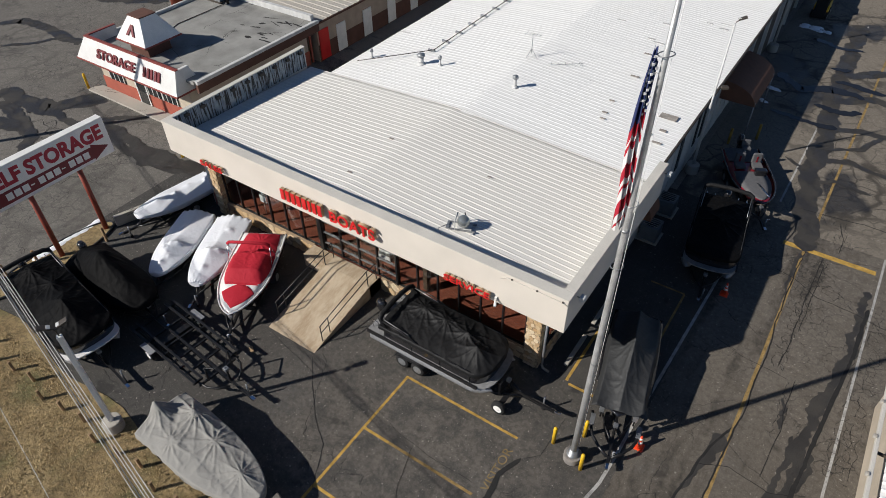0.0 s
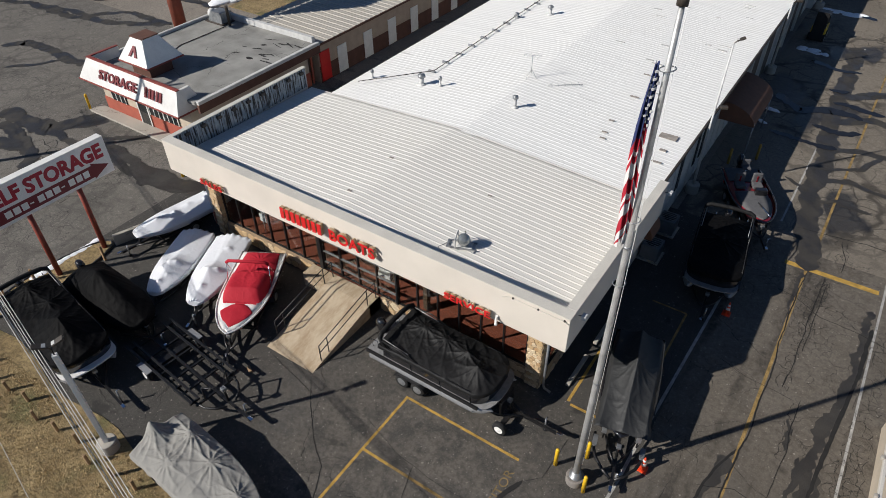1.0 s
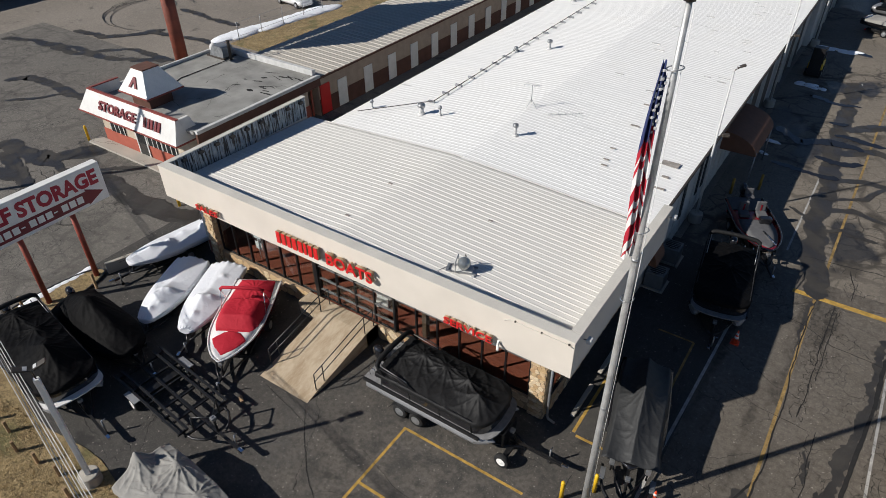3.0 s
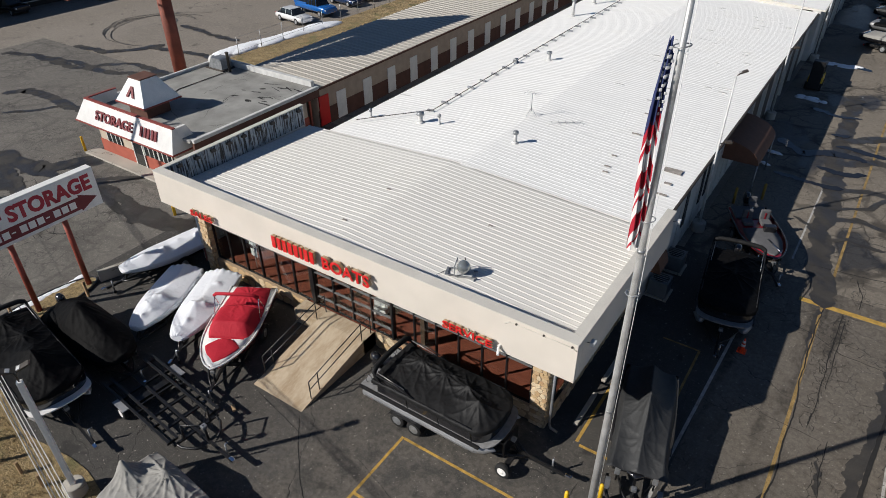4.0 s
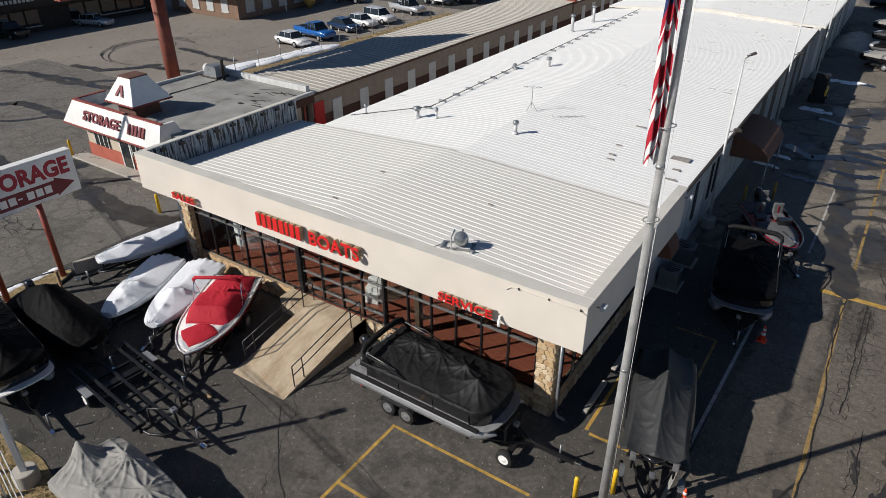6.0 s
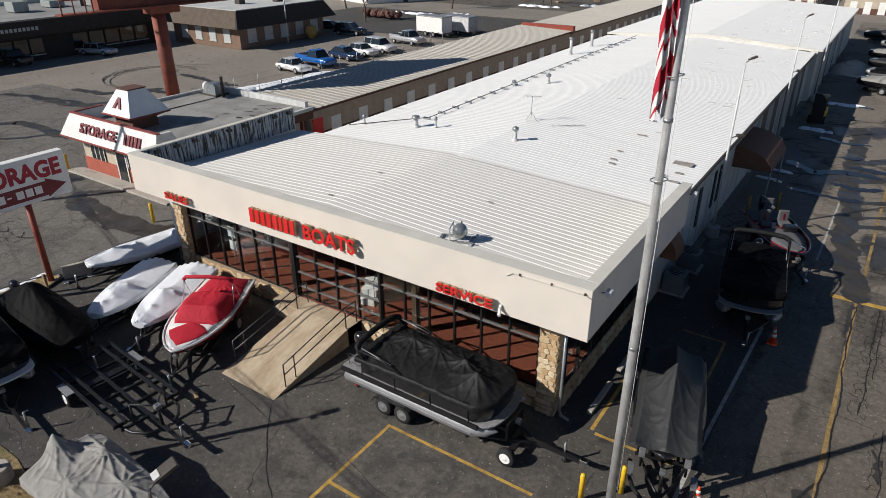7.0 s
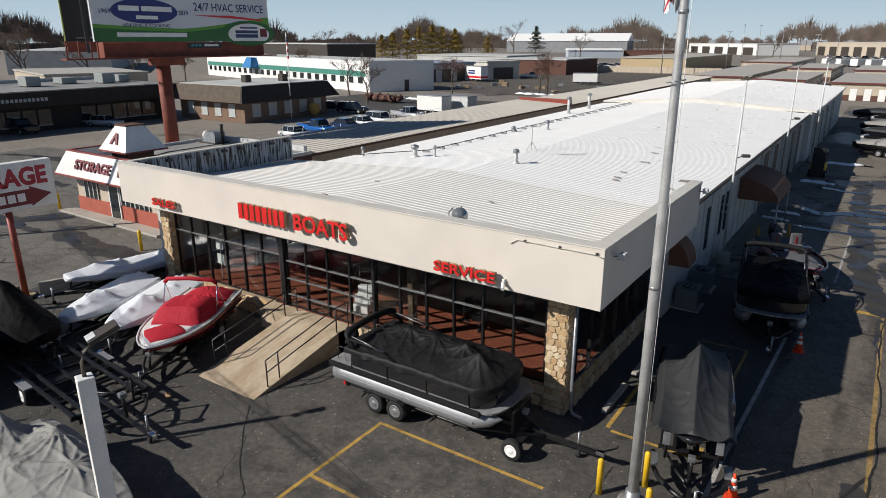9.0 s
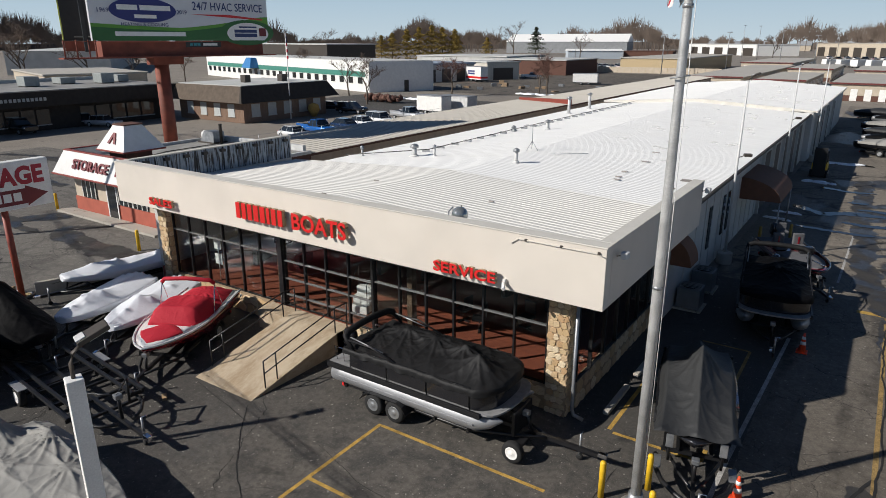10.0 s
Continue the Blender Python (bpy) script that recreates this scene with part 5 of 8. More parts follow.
def pontoon_boat(x, y, rz, L, label, hull=ALU, arch=True, seed=0.0, peaks=(), covered=True, group="pontoon boats", W=2.45, dk=DECK, canvas=None, rise=1.0):
    t = thing("pontoon_boat", label, "boat", x, y, 0, rz, group)
    zd = 1.22
    for s in (1, -1):
        bm = bmesh.new()
        r = 0.31
        pts, rr = [], []
        for i in range(16):
            u = i / 15
            pts.append((-L / 2 + u * L * 0.985, s * (W / 2 - r - 0.02), 0.84 + (0.2 * max(0, (u - 0.86) / 0.14) ** 1.6)))
            rr.append(r * (1 if u < 0.84 else max(0.05, math.cos((u - 0.84) / 0.16 * 1.5))))
        tube(bm, pts, rr, 18)
        p = part("pontoon_tube", bm, hull, t, "brushed aluminium flotation tube")
        part("tube_strake", boxb(-L / 2 + 0.2, L * 0.36, s * (W / 2 - 0.02) - 0.015, s * (W / 2 - 0.02) + 0.015, 0.82, 0.86), hull, p)
        part("tube_bracket", boxb(-L / 2 + 0.2, L * 0.4, s * (W / 2 - 0.42), s * (W / 2 - 0.22), 1.12, 1.18), hull, p)
    bm = bmesh.new()
    out = []
    for i in range(13):
        a = math.pi * (i / 12 - 0.5)
        out.append((L / 2 - 0.55 + 0.5 * math.cos(a), (W / 2 - 0.35) * math.sin(a) * 1.0 + 0.35 * (1 if a > 0 else -1) * min(1, abs(a) * 1.5)))
    outline = [(px, py * 0.95) for px, py in [(-L / 2 - 0.1, -W / 2)] + out + [(-L / 2 - 0.1, W / 2)]]
    loft(bm, [[(px, py, z) for px, py in outline] for z in (zd - 0.05, zd)], smooth=False)
    part("deck", bm, dk, t, "grey textured deck")
    part("deck_trim", boxb(-L / 2 - 0.1, L / 2 - 0.6, -W / 2 - 0.02, W / 2 + 0.02, zd - 0.14, zd - 0.052, 0.01), BLACK, t)
    for s in (1, -1):
        part("rub_rail", boxb(-L / 2 - 0.1, L / 2 - 0.6, s * (W / 2 - 0.02) - 0.04, s * (W / 2 - 0.02) + 0.04, zd - 0.05, zd + 0.012, 0.01), BLACK, t)
    # fence panels
    fw = W / 2 - 0.08
    a, b = -L / 2 + 0.75, L / 2 - 0.95
    for s in (1, -1):
        for i in range(3):
            p0, p1 = a + i * (b - a) / 3, a + (i + 1) * (b - a) / 3
            f = part("fence_panel", boxb(p0 + 0.02, p1 - 0.02, s * fw - 0.02, s * fw + 0.02, zd + 0.06, zd + 0.6, 0.01), GEL_B, t, "black fence panel")
            part("fence_rail", tubeb([(p0, s * fw, zd), (p0, s * fw, zd + 0.64), (p1, s * fw, zd + 0.64), (p1, s * fw, zd)], 0.02, 6), BLACK, f)
    bm = bmesh.new()
    loft(bm, [[(b + 0.62 * math.cos(q), fw * (abs(math.sin(q)) ** 0.7) * (1 if q > 0 else -1), z) for q in [math.pi * (k / 18 - 0.5) for k in range(19)]] for z in (zd + 0.02, zd + 0.62)], closed=False)
    part("bow_fence", bm, GEL_B, t, "curved black bow fence")
    if covered:
        CL = b - a + 0.92

        def half(u):
            q = max(0, (u - 0.84) / 0.165)
            return (fw + 0.05) * max(0.02, 1 - q**2.4) ** 0.42

        def top(u, v):
            base = 0.60 + 0.06 * (1 - v * v)
            e = min(1, min(u, 1 - u) / 0.1)
            h = base + 0.11 * (1 - abs(v) ** 2.5) * (0.6 + 0.4 * math.sin(u * 3.1)) * e
            for pu, pv, ph, pr in peaks:
                d = math.hypot((u - pu) * 2.6, v - pv) / pr
                h += 1.35 * ph * max(0, 1 - d / 1.5) ** 2.4
            return zd + h

        bm = drape(CL, half, top, lambda u: zd + 0.44 + 0.02 * math.sin(u * 40), 140, 64, 1.15, seed, 0.0, [(pu, pv, 9 + 2 * q, 0.10, 0.75) for q, (pu, pv, ph, pr) in enumerate(peaks)] + [(0.1, 0.0, 11, 0.04, 1.1)])
        part("cover", bm, canvas or BLACKCLOTH, t, "taut black canvas mooring cover with creases", m=Matrix.Translation(((a + b) / 2 + 0.24, 0, 0)))
    if arch:
        xa = a + 0.35
        bm = bmesh.new()
        zr = zd + rise
        half_arch = [(xa - 0.15, fw, zd + 0.62), (xa - 0.42, fw, zr - 0.16), (xa - 0.50, fw * 0.96, zr - 0.04), (xa - 0.55, fw * 0.80, zr + 0.04), (xa - 0.57, fw * 0.4, zr + 0.07)]
        pts = [(px, -py, pz) for px, py, pz in half_arch] + [(xa - 0.58, 0, zr + 0.08)] + half_arch[::-1]
        tube(bm, pts, [0.03, 0.07] + [0.105] * 7 + [0.07, 0.03], 12)
        ar = part("arch", bm, BLACKCLOTH, t, "black folded bimini top in its sock")
        for s in (1, -1):
            part("strut", tubeb([(xa - 0.42, s * fw, zr - 0.12), (xa + 0.5, s * (fw + 0.01), zd + 0.5 + 0.62 * (rise - 0.38)), (xa + 1.35, s * fw, zd + 0.64)], 0.026, 6), BLACK, ar)
            part("strut", tubeb([(xa - 0.35, s * (fw - 0.08), zr - 0.05), (xa + 0.85, s * (fw - 0.08), zd + 0.78)], 0.018, 6), GALV, ar)
            part("strut", tubeb([(xa - 0.45, s * fw, zr - 0.1), (xa - 0.25, s * fw, zd + 0.62)], 0.018, 6), CHROME, ar)
    for s in (0.55, 0.95):
        part("stern_rail", tubeb([(-L / 2 + 0.05, s, zd), (-L / 2 - 0.02, s, zd + 0.42), (-L / 2 + 0.3, s, zd + 0.42), (-L / 2 + 0.35, s, zd)], 0.018, 6), CHROME, t)
        part("stern_rail", tubeb([(-L / 2 + 0.05, -s, zd), (-L / 2 - 0.02, -s, zd + 0.42), (-L / 2 + 0.3, -s, zd + 0.42), (-L / 2 + 0.35, -s, zd)], 0.018, 6), CHROME, t)
    outboard(t, -L / 2 - 0.22, 0, zd - 0.02)
    return t


def wrapped_boat(x, y, rz, L, W, label, seed, bumps, z0=0.55, h=0.40):
    """Shrink-wrapped hull: film pulled flat from a sharp gunwale edge over a low tent, with the tips of props poking up."""
    t = thing("wrapped_boat", label, "boat", x, y, 0, rz, "shrink-wrapped boats")
    rings = []
    N, K = 72, 26
    for i in range(N + 1):
        u = i / N
        s = max(0.0, (u - 0.40) / 0.60)
        b = W / 2 * (0.96 + 0.04 * min(1, u * 4)) * (1 - 0.66 * s**2.3)
        if u > 0.97:
            b *= 1 - 0.35 * ((u - 0.97) / 0.03) ** 2
        lo = z0 + 0.30 * s**2
        hi = z0 + h + 0.10 * s
        ridge = 0.06 + (0.26 * max(0.0, 1 - (u - 0.58) / 0.42) ** 0.8 if u > 0.58 else 0.12 + 0.14 * max(0.0, 1 - (0.58 - u) / 0.16) + 0.05 * max(0.0, 1 - u / 0.10))
        px_ = (u - 0.5) * L
        ring = []
        for k in range(K + 1):
            v = 1 - 2 * k / K
            pz = hi + ridge * (1 - abs(v) ** 1.15)
            for bu, bv, bh, br in bumps:
                d = math.hypot((u - bu) * L, v * b - bv) / br
                pz += bh * (max(0.0, 1 - d) ** 2.2)
            # tight pleats that fan out from the windscreen and gather at the ends
            a = math.atan2(v * b, (u - 0.58) * L)
            pz += 0.018 * (1 - abs(math.sin(a * 5.5 + seed))) ** 3 * (1 - abs(v))
            pz += 0.035 * max(0.0, 1 - min(u, 1 - u) / 0.05) * math.sin(v * 17 + seed) + fold(px_, v * b * 1.4, 0.22, seed) * (1 - v**6)
            ring.append((px_, v * b, pz))
        edge = ring[-1][2]
        for v, q in ((-1.01, 0.03), (-1.012, 0.35), (-0.99, 0.72), (-0.72, 0.92), (0.0, 1.15), (0.72, 0.92), (0.99, 0.72), (1.012, 0.35), (1.01, 0.03)):
            ring.append((px_, v * b, edge - (edge - lo) * q))
        rings.append(ring)
    bm = bmesh.new()
    loft(bm, rings)
    part("wrap", bm, WRAP, t, "tight white shrink-wrap film")
    return t


# pontoon boat by the showroom
pontoon_boat(-9.74, 14.12, 0, 5.85, "black and silver pontoon boat under black cover", seed=2.0, peaks=((0.82, -0.30, 0.34, 0.42), (0.68, 0.10, 0.26, 0.40), (0.46, 0.25, 0.16, 0.45), (0.24, 0.35, 0.16, 0.4)), group="")
tr = boat_trailer(-9.6, 14.12, 0, 5.6, 2.45, 2.2, "black tandem-axle pontoon trailer carrying a boat", (-1.4, -0.62), 0.55)
sp = wheel(tr, 3.05, -0.95, 0.3, 0.2, WHITE)
part("spare_carrier", boxb(2.95, 3.15, -0.95, 0.0, 0.28, 0.36), BLACK, tr)
part("front_post", boxb(2.75, 2.85, -0.5, 0.5, 0.4, 1.1, 0.02), BLACK, tr)

# red runabout
RB = thing("red_runabout", "red and white runabout with red canvas covers", "boat", -19.6, 12.65, 0, -61)
part("hull", vhull(5.4, 2.25, 0.42, 0.66, 1.08, 0.5, 0.95), GEL_R, RB, "glossy dark red hull")
part("gunwale", tubeb([(p[0], p[1], p[2] + 0.02) for p in rimline(5.4, 2.25, 1.08, 0.5)], 0.04, 8), GEL_W, RB, "white gunwale moulding")
bm = vhull(5.3, 2.17, 0.98, 1.03, 1.10, 0.5)
part("deck", bm, GEL_W, RB, "white deck moulding")
part("swim_platform", boxb(-3.0, -2.6, -1.0, 1.0, 0.72, 0.8, 0.03), GEL_W, RB)


def rb_half(u):
    q = max(0, (u - 0.72) / 0.28)
    return 0.80 + 0.20 * min(1.0, u / 0.55) - 0.22 * q**2.0


def rb_top(u, v):
    # low and slack over the seats, then up over the windscreen and steeply down to the bow
    seat = 0.15 + 0.05 * math.sin(u * 9)
    hood = 0.47 * min(1.0, max(0.0, (u - 0.42) / 0.12))
    f = 1.0 if u < 0.84 else max(0.0, 1 - (u - 0.84) / 0.13)
    e = min(1, u / 0.06)
    return 1.13 + (max(seat, hood) * f * e + 0.02) * (1 - abs(v) ** (2.6 if u < 0.42 else 5))


part("cockpit_cover", drape(3.5, rb_half, rb_top, lambda u: 1.10, 80, 40, 0.7, 5.0, 0.0, ((0.24, 0.1, 13, 0.08, 0.55), (0.46, 0.0, 9, 0.05, 0.5), (0.78, 0.0, 7, 0.02, 0.5))), REDCLOTH, RB, "red canvas cockpit cover", m=Matrix.Translation((-0.85, 0, 0)))


def bc_half(u):
    return 0.82 * max(0.0, 1 - u**1.5) ** 0.85 * min(1.0, 0.42 + 2.0 * u) + 0.02


part("bow_cover", drape(1.35, bc_half, lambda u, v: 1.17 + 0.09 * (1 - v * v) * (1 - u * 0.6), lambda u: 1.13, 24, 16, 0.35, 8.0), REDCLOTH, RB, "red canvas bow cover", m=Matrix.Translation((1.70, 0, 0)))
part("cover_strap", boxb(0.85, 1.1, -0.22, 0.22, 1.12, 1.165, 0.01), REDCLOTH, RB)
tw = part("tower_pad", tubeb([(-0.75, -0.98, 2.1), (-0.7, -0.85, 2.24), (-0.66, 0, 2.3), (-0.7, 0.85, 2.24), (-0.75, 0.98, 2.1)], 0.075, 10), REDCLOTH, RB, "red folded canvas on tower")
for s in (1, -1):
    part("tower_leg", tubeb([(-0.75, s * 0.98, 2.1), (-0.4, s * 1.02, 1.1)], 0.022, 6), CHROME, tw)
    part("tower_leg", tubeb([(-0.75, s * 0.98, 2.05), (-1.15, s * 1.02, 1.1)], 0.015, 6), CHROME, tw)
boat_trailer(-19.55, 12.55, -61, 4.6, 2.1, 1.35, "black painted trailer carrying a red boat", (-0.6,), 0.5)

# shrink-wrapped boats
BUMPS = ((0.60, 0.0, 0.16, 0.9), (0.56, 0.35, 0.16, 0.3), (0.57, -0.3, 0.14, 0.3), (0.80, 0.05, 0.10, 0.3), (0.22, 0.2, 0.10, 0.35))
wrapped_boat(-22.15, 12.95, -64, 4.8, 1.85, "white shrink-wrapped runabout on a trailer", 1.0, BUMPS)
wrapped_boat(-24.1, 12.3, -65.5, 4.6, 1.8, "white shrink-wrapped runabout with a rounded bow", 4.0, ((0.60, 0.0, 0.14, 0.8), (0.58, 0.3, 0.18, 0.32), (0.66, -0.28, 0.15, 0.32), (0.86, 0.0, 0.10, 0.3), (0.76, 0.2, 0.08, 0.25)))
wrapped_boat(-27.2, 14.65, -98, 4.5, 1.75, "white shrink-wrapped boat beside the drive kerb", 7.0, ((0.50, 0.15, 0.20, 0.4), (0.08, 0.1, 0.22, 0.35), (0.72, 0.0, 0.10, 0.5), (0.3, -0.2, 0.08, 0.4)))
for x, y, rz in ((-22.15, 12.95, -64), (-24.1, 12.3, -65.5), (-27.2, 14.65, -98)):
    boat_trailer(x, y, rz, 3.9, 1.75, 1.2, "black boat trailer under a wrapped boat", (-0.5,), 0.54)

# covered boats along the grass
pontoon_boat(-24.6, 6.5, -8, 6.8, "pontoon boat under a black cover beside the grass", seed=9.0, peaks=((0.72, 0.0, 0.62, 0.75), (0.4, 0.2, 0.22, 0.6), (0.15, 0.0, 0.2, 0.5)), group="", dk=GEL_W, canvas=JETCLOTH)
boat_trailer(-24.3, 6.45, -8, 5.6, 2.4, 2.1, "black trailer under a covered pontoon boat", (-0.9, -0.1), 0.55)
CB = thing("covered_runabout", "runabout under a charcoal canvas cover", "boat", -24.3, 8.95, 0, -3)
part("hull", vhull(5.0, 2.0, 0.5, 0.75, 1.1, 0.45), GEL_B, CB)


def cb_half(u):
    q = max(0, (u - 0.5) / 0.5)
    return 1.06 * math.sqrt(max(0.0, 1 - q**2.6)) + 0.06


def cb_top(u, v):
    return 1.16 + (1.25 * max(0.0, 1 - abs(u - 0.42) / 0.55) ** 1.05 + 0.12) * (1 - abs(v) ** 1.5)


part("cover", drape(5.1, cb_half, cb_top, lambda u: 0.95, 90, 44, 0.9, 12.0, 0.0, ((0.42, 0.0, 13, 0.07, 1.0), (0.75, 0.1, 9, 0.04, 0.6))), JETCLOTH, CB, "charcoal canvas cover")
outboard(CB, -2.75, 0.2, 1.15)
boat_trailer(-24.2, 8.95, -3, 4.4, 2.0, 1.3, "black trailer under a covered runabout", (-0.5,), 0.5)

# grey covered boat
GB = thing("grey_covered_boat", "white boat under a loose grey cover with peaks", "boat", -13.95, 5.38, 0, -3)
part("hull", vhull(5.1, 2.02, 0.42, 0.62, 0.93, 0.55), GEL_W, GB, "white hull")


def gb_half(u):
    q = max(0, (u - 0.38) / 0.62)
    return 1.04 * max(0.0, 1 - q**2.2) ** 0.62 + 0.08


def gb_top(u, v):
    h = 1.05 + 0.20 * (1 - abs(v) ** 1.8) * (1 - 0.5 * u)
    for pu, pv, ph, pr in ((0.02, -0.05, 0.62, 0.5), (0.22, 0.60, 0.36, 0.8), (0.28, -0.40, 0.14, 0.8), (0.48, 0.35, 0.16, 0.9), (0.80, 0.15, 0.14, 0.6)):
        d = math.hypot((u - pu) * 3.0, v - pv) / pr
        h += 1.1 * ph * max(0, 1 - d) ** 1.7
    return h


part("cover", drape(5.6, gb_half, gb_top, lambda u: 0.78 + 0.08 * math.sin(u * 9), 140, 64, 0.6, 21.0, 0.0, ((0.04, -0.05, 13, 0.10, 0.7), (0.24, 0.60, 15, 0.11, 0.9), (0.27, -0.5, 13, 0.07, 0.8), (0.50, 0.35, 11, 0.08, 0.9), (0.80, 0.15, 13, 0.07, 0.6))), GREYCLOTH, GB, "loose grey fabric cover with tent-like peaks")
boat_trailer(-13.8, 5.38, -3, 4.4, 2.0, 1.3, "trailer under a grey covered boat", (-0.6,), 0.5)

# empty pontoon trailer
def pontoon_trailer(x, y, rz):
    t = thing("pontoon_trailer", "empty black pontoon trailer with long carpeted bunks", "trailer", x, y, 0, rz)
    for s in (1, -1):
        for o in (0.72, 1.05):
            part("bunk", boxb(-3.0, 1.75, s * o - 0.05, s * o + 0.05, 0.62, 0.70, 0.01), BLACK, t)
        part("frame_rail", tubeb([(-2.9, s * 0.88, 0.48), (1.6, s * 0.88, 0.48), (2.15, s * 0.8, 0.5), (2.55, s * 0.55, 0.5), (2.8, s * 0.2, 0.5)], 0.05, 8), BLACK, t)
        part("guide_post", tubeb([(1.9, s * 0.55, 0.5), (1.9, s * 0.55, 1.3)], 0.04, 6), BLACK, t)
        for xx in (-1.35,):
            wheel(t, xx, s * 1.22, 0.3, 0.2, WHITE)
        part("fender", boxb(-1.75, -0.95, s * 1.22 - 0.13, s * 1.22 + 0.13, 0.63, 0.66, 0.01), ALU, t)
        part("fender_strut", boxb(-1.4, -1.3, s * 1.03 - 0.1, s * 1.03 + 0.1, 0.44, 0.64), BLACK, t)
        for k in range(5):
            part("bunk_bracket", boxb(-2.8 + k * 1.1, -2.74 + k * 1.1, s * 0.66, s * 1.1, 0.5, 0.62), BLACK, t)
    for k in range(6):
        xx = -2.8 + k * 0.92
        part("crossmember", boxb(xx - 0.04, xx + 0.04, -0.95, 0.95, 0.42, 0.5), BLACK, t)
    part("axle", tubeb([(-1.35, -1.15, 0.3), (-1.35, 1.15, 0.3)], 0.04, 6), BLACK, t)
    part("axle_hanger", boxb(-1.5, -1.2, -0.9, 0.9, 0.3, 0.44), BLACK, t)
    part("tongue", boxb(0.5, 3.9, -0.05, 0.05, 0.42, 0.52), BLACK, t)
    part("centre_rail", boxb(-2.8, 0.5, -0.05, 0.05, 0.42, 0.52), BLACK, t)
    part("coupler", boxb(3.85, 4.1, -0.07, 0.07, 0.44, 0.56, 0.02), CHROME, t)
    jack(t, 3.5, 0.12, 0.85)
    w = part("winch_post", tubeb([(2.6, 0, 0.5), (2.5, 0, 1.25)], 0.05, 6), BLACK, t)
    part("winch", boxb(2.42, 2.62, -0.1, 0.1, 1.1, 1.25, 0.03), GALV, w)
    part("ladder_rail", tubeb([(1.9, -0.55, 1.28), (2.5, 0, 1.2), (1.9, 0.55, 1.28)], 0.03, 6), BLACK, w)
    return t


pontoon_trailer(-18.65, 8.45, -5)

# covered ski boat with tower, by the flagpole
SB = thing("covered_ski_boat", "ski boat under a black tent-shaped cover on trailer", "boat", -3.05, 17.3, 0, -77)
part("hull", vhull(5.4, 2.1, 0.5, 0.78, 1.15, 0.45), GEL_B, SB)


def sb_half(u):
    return 1.0 + 0.04 * math.sin(u * 6)


def sb_top(u, v):
    w = abs(v)
    if u > 0.5:
        k = min(1.0, (u - 0.5) / 0.28)
        ridge = 2.62 - 0.72 * k - 0.52 * max(0, u - 0.78) / 0.22
        side = 1.85 - 0.25 * k - 0.22 * max(0, u - 0.78) / 0.22
    else:
        k = (0.5 - u) / 0.5
        ridge, side = 2.62 - 1.0 * k**0.8, 1.85 - 0.5 * k
    return ridge * (1 - w) + side * w - 0.12 * math.sin(w * math.pi)


part("cover", drape(5.0, sb_half, sb_top, lambda u: 1.0 + 0.30 * max(0.0, (u - 0.55) / 0.45) + 0.03 * math.sin(u * 20), 100, 48, 0.5, 31.0, 0.06, ((0.5, 0.0, 11, 0.06, 1.4), (0.8, 0.0, 9, 0.04, 0.8)), 0.16), CHARCOAL, SB, "black canvas cover draped over a tower")
ski = boat_trailer(-2.95, 17.0, -77, 4.8, 2.0, 1.5, "black curved-tongue trailer under a covered ski boat", (-0.9, -0.1), 0.5)
for q in (1, -1):
    part("curved_tongue", tubeb([(1.9, q * 0.92, 0.46), (2.45, q * 0.90, 0.46), (2.95, q * 0.72, 0.45), (3.35, q * 0.40, 0.44), (3.62, q * 0.08, 0.43)], 0.06, 10), BLACK, ski, "thick curved black tongue arm")
    part("step_pad", boxb(2.05, 2.55, q * 0.86 - 0.09, q * 0.86 + 0.09, 0.50, 0.56, 0.015), GALV, ski, "bright metal tread step")
    gp = part("guide_post", tubeb([(2.0, q * 0.62, 0.42), (2.05, q * 0.62, 1.25)], 0.035, 8), BLACK, ski)
    part("guide_pad", boxb(2.09, 2.13, q * 0.62 - 0.09, q * 0.62 + 0.09, 0.85, 1.22, 0.015), GALV, gp)

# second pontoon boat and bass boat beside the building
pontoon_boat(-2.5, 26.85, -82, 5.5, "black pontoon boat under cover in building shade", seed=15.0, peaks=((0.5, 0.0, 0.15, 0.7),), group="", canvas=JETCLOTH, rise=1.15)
boat_trailer(-2.45, 26.6, -82, 4.7, 2.4, 1.2, "black trailer under a pontoon boat in shade", (-1.0, -0.2), 0.55)
BB = thing("bass_boat", "red and black bass boat with grey carpeted deck", "boat", -2.45, 33.0, 0, -62)
part("hull", vhull(5.2, 2.2, 0.45, 0.72, 1.0, 0.5), GEL_R, BB, "metallic red hull")
part("gunwale", tubeb([(p[0], p[1], p[2] + 0.03) for p in rimline(5.2, 2.2, 1.0, 0.5)], 0.045, 8), GEL_B, BB, "black gunwale")
part("foredeck", vhull(2.6, 1.75, 1.0, 1.02, 1.05, 0.8), CARPET, BB, "grey carpeted casting deck", m=Matrix.Translation((1.05, 0, 0)))
part("aft_deck", boxb(-2.5, -1.2, -0.9, 0.9, 1.03, 1.1, 0.03), CARPET, BB)
for s in (0.45, -0.45):
    seat = part("seat", boxb(-0.95, -0.45, s - 0.26, s + 0.26, 1.05, 1.25, 0.05), CARPET, BB, "grey and red bucket seat")
    part("seat_back", boxb(-1.12, -0.95, s - 0.25, s + 0.25, 1.1, 1.75, 0.06), CARPET, seat)
    part("seat_stripe", boxb(-0.96, -0.93, s - 0.04, s + 0.04, 1.2, 1.6, 0.01), GEL_R, seat)
st = part("pedestal_seat", boxb(-1.95, -1.55, -0.22, 0.22, 1.55, 1.68, 0.05), CARPET, BB)
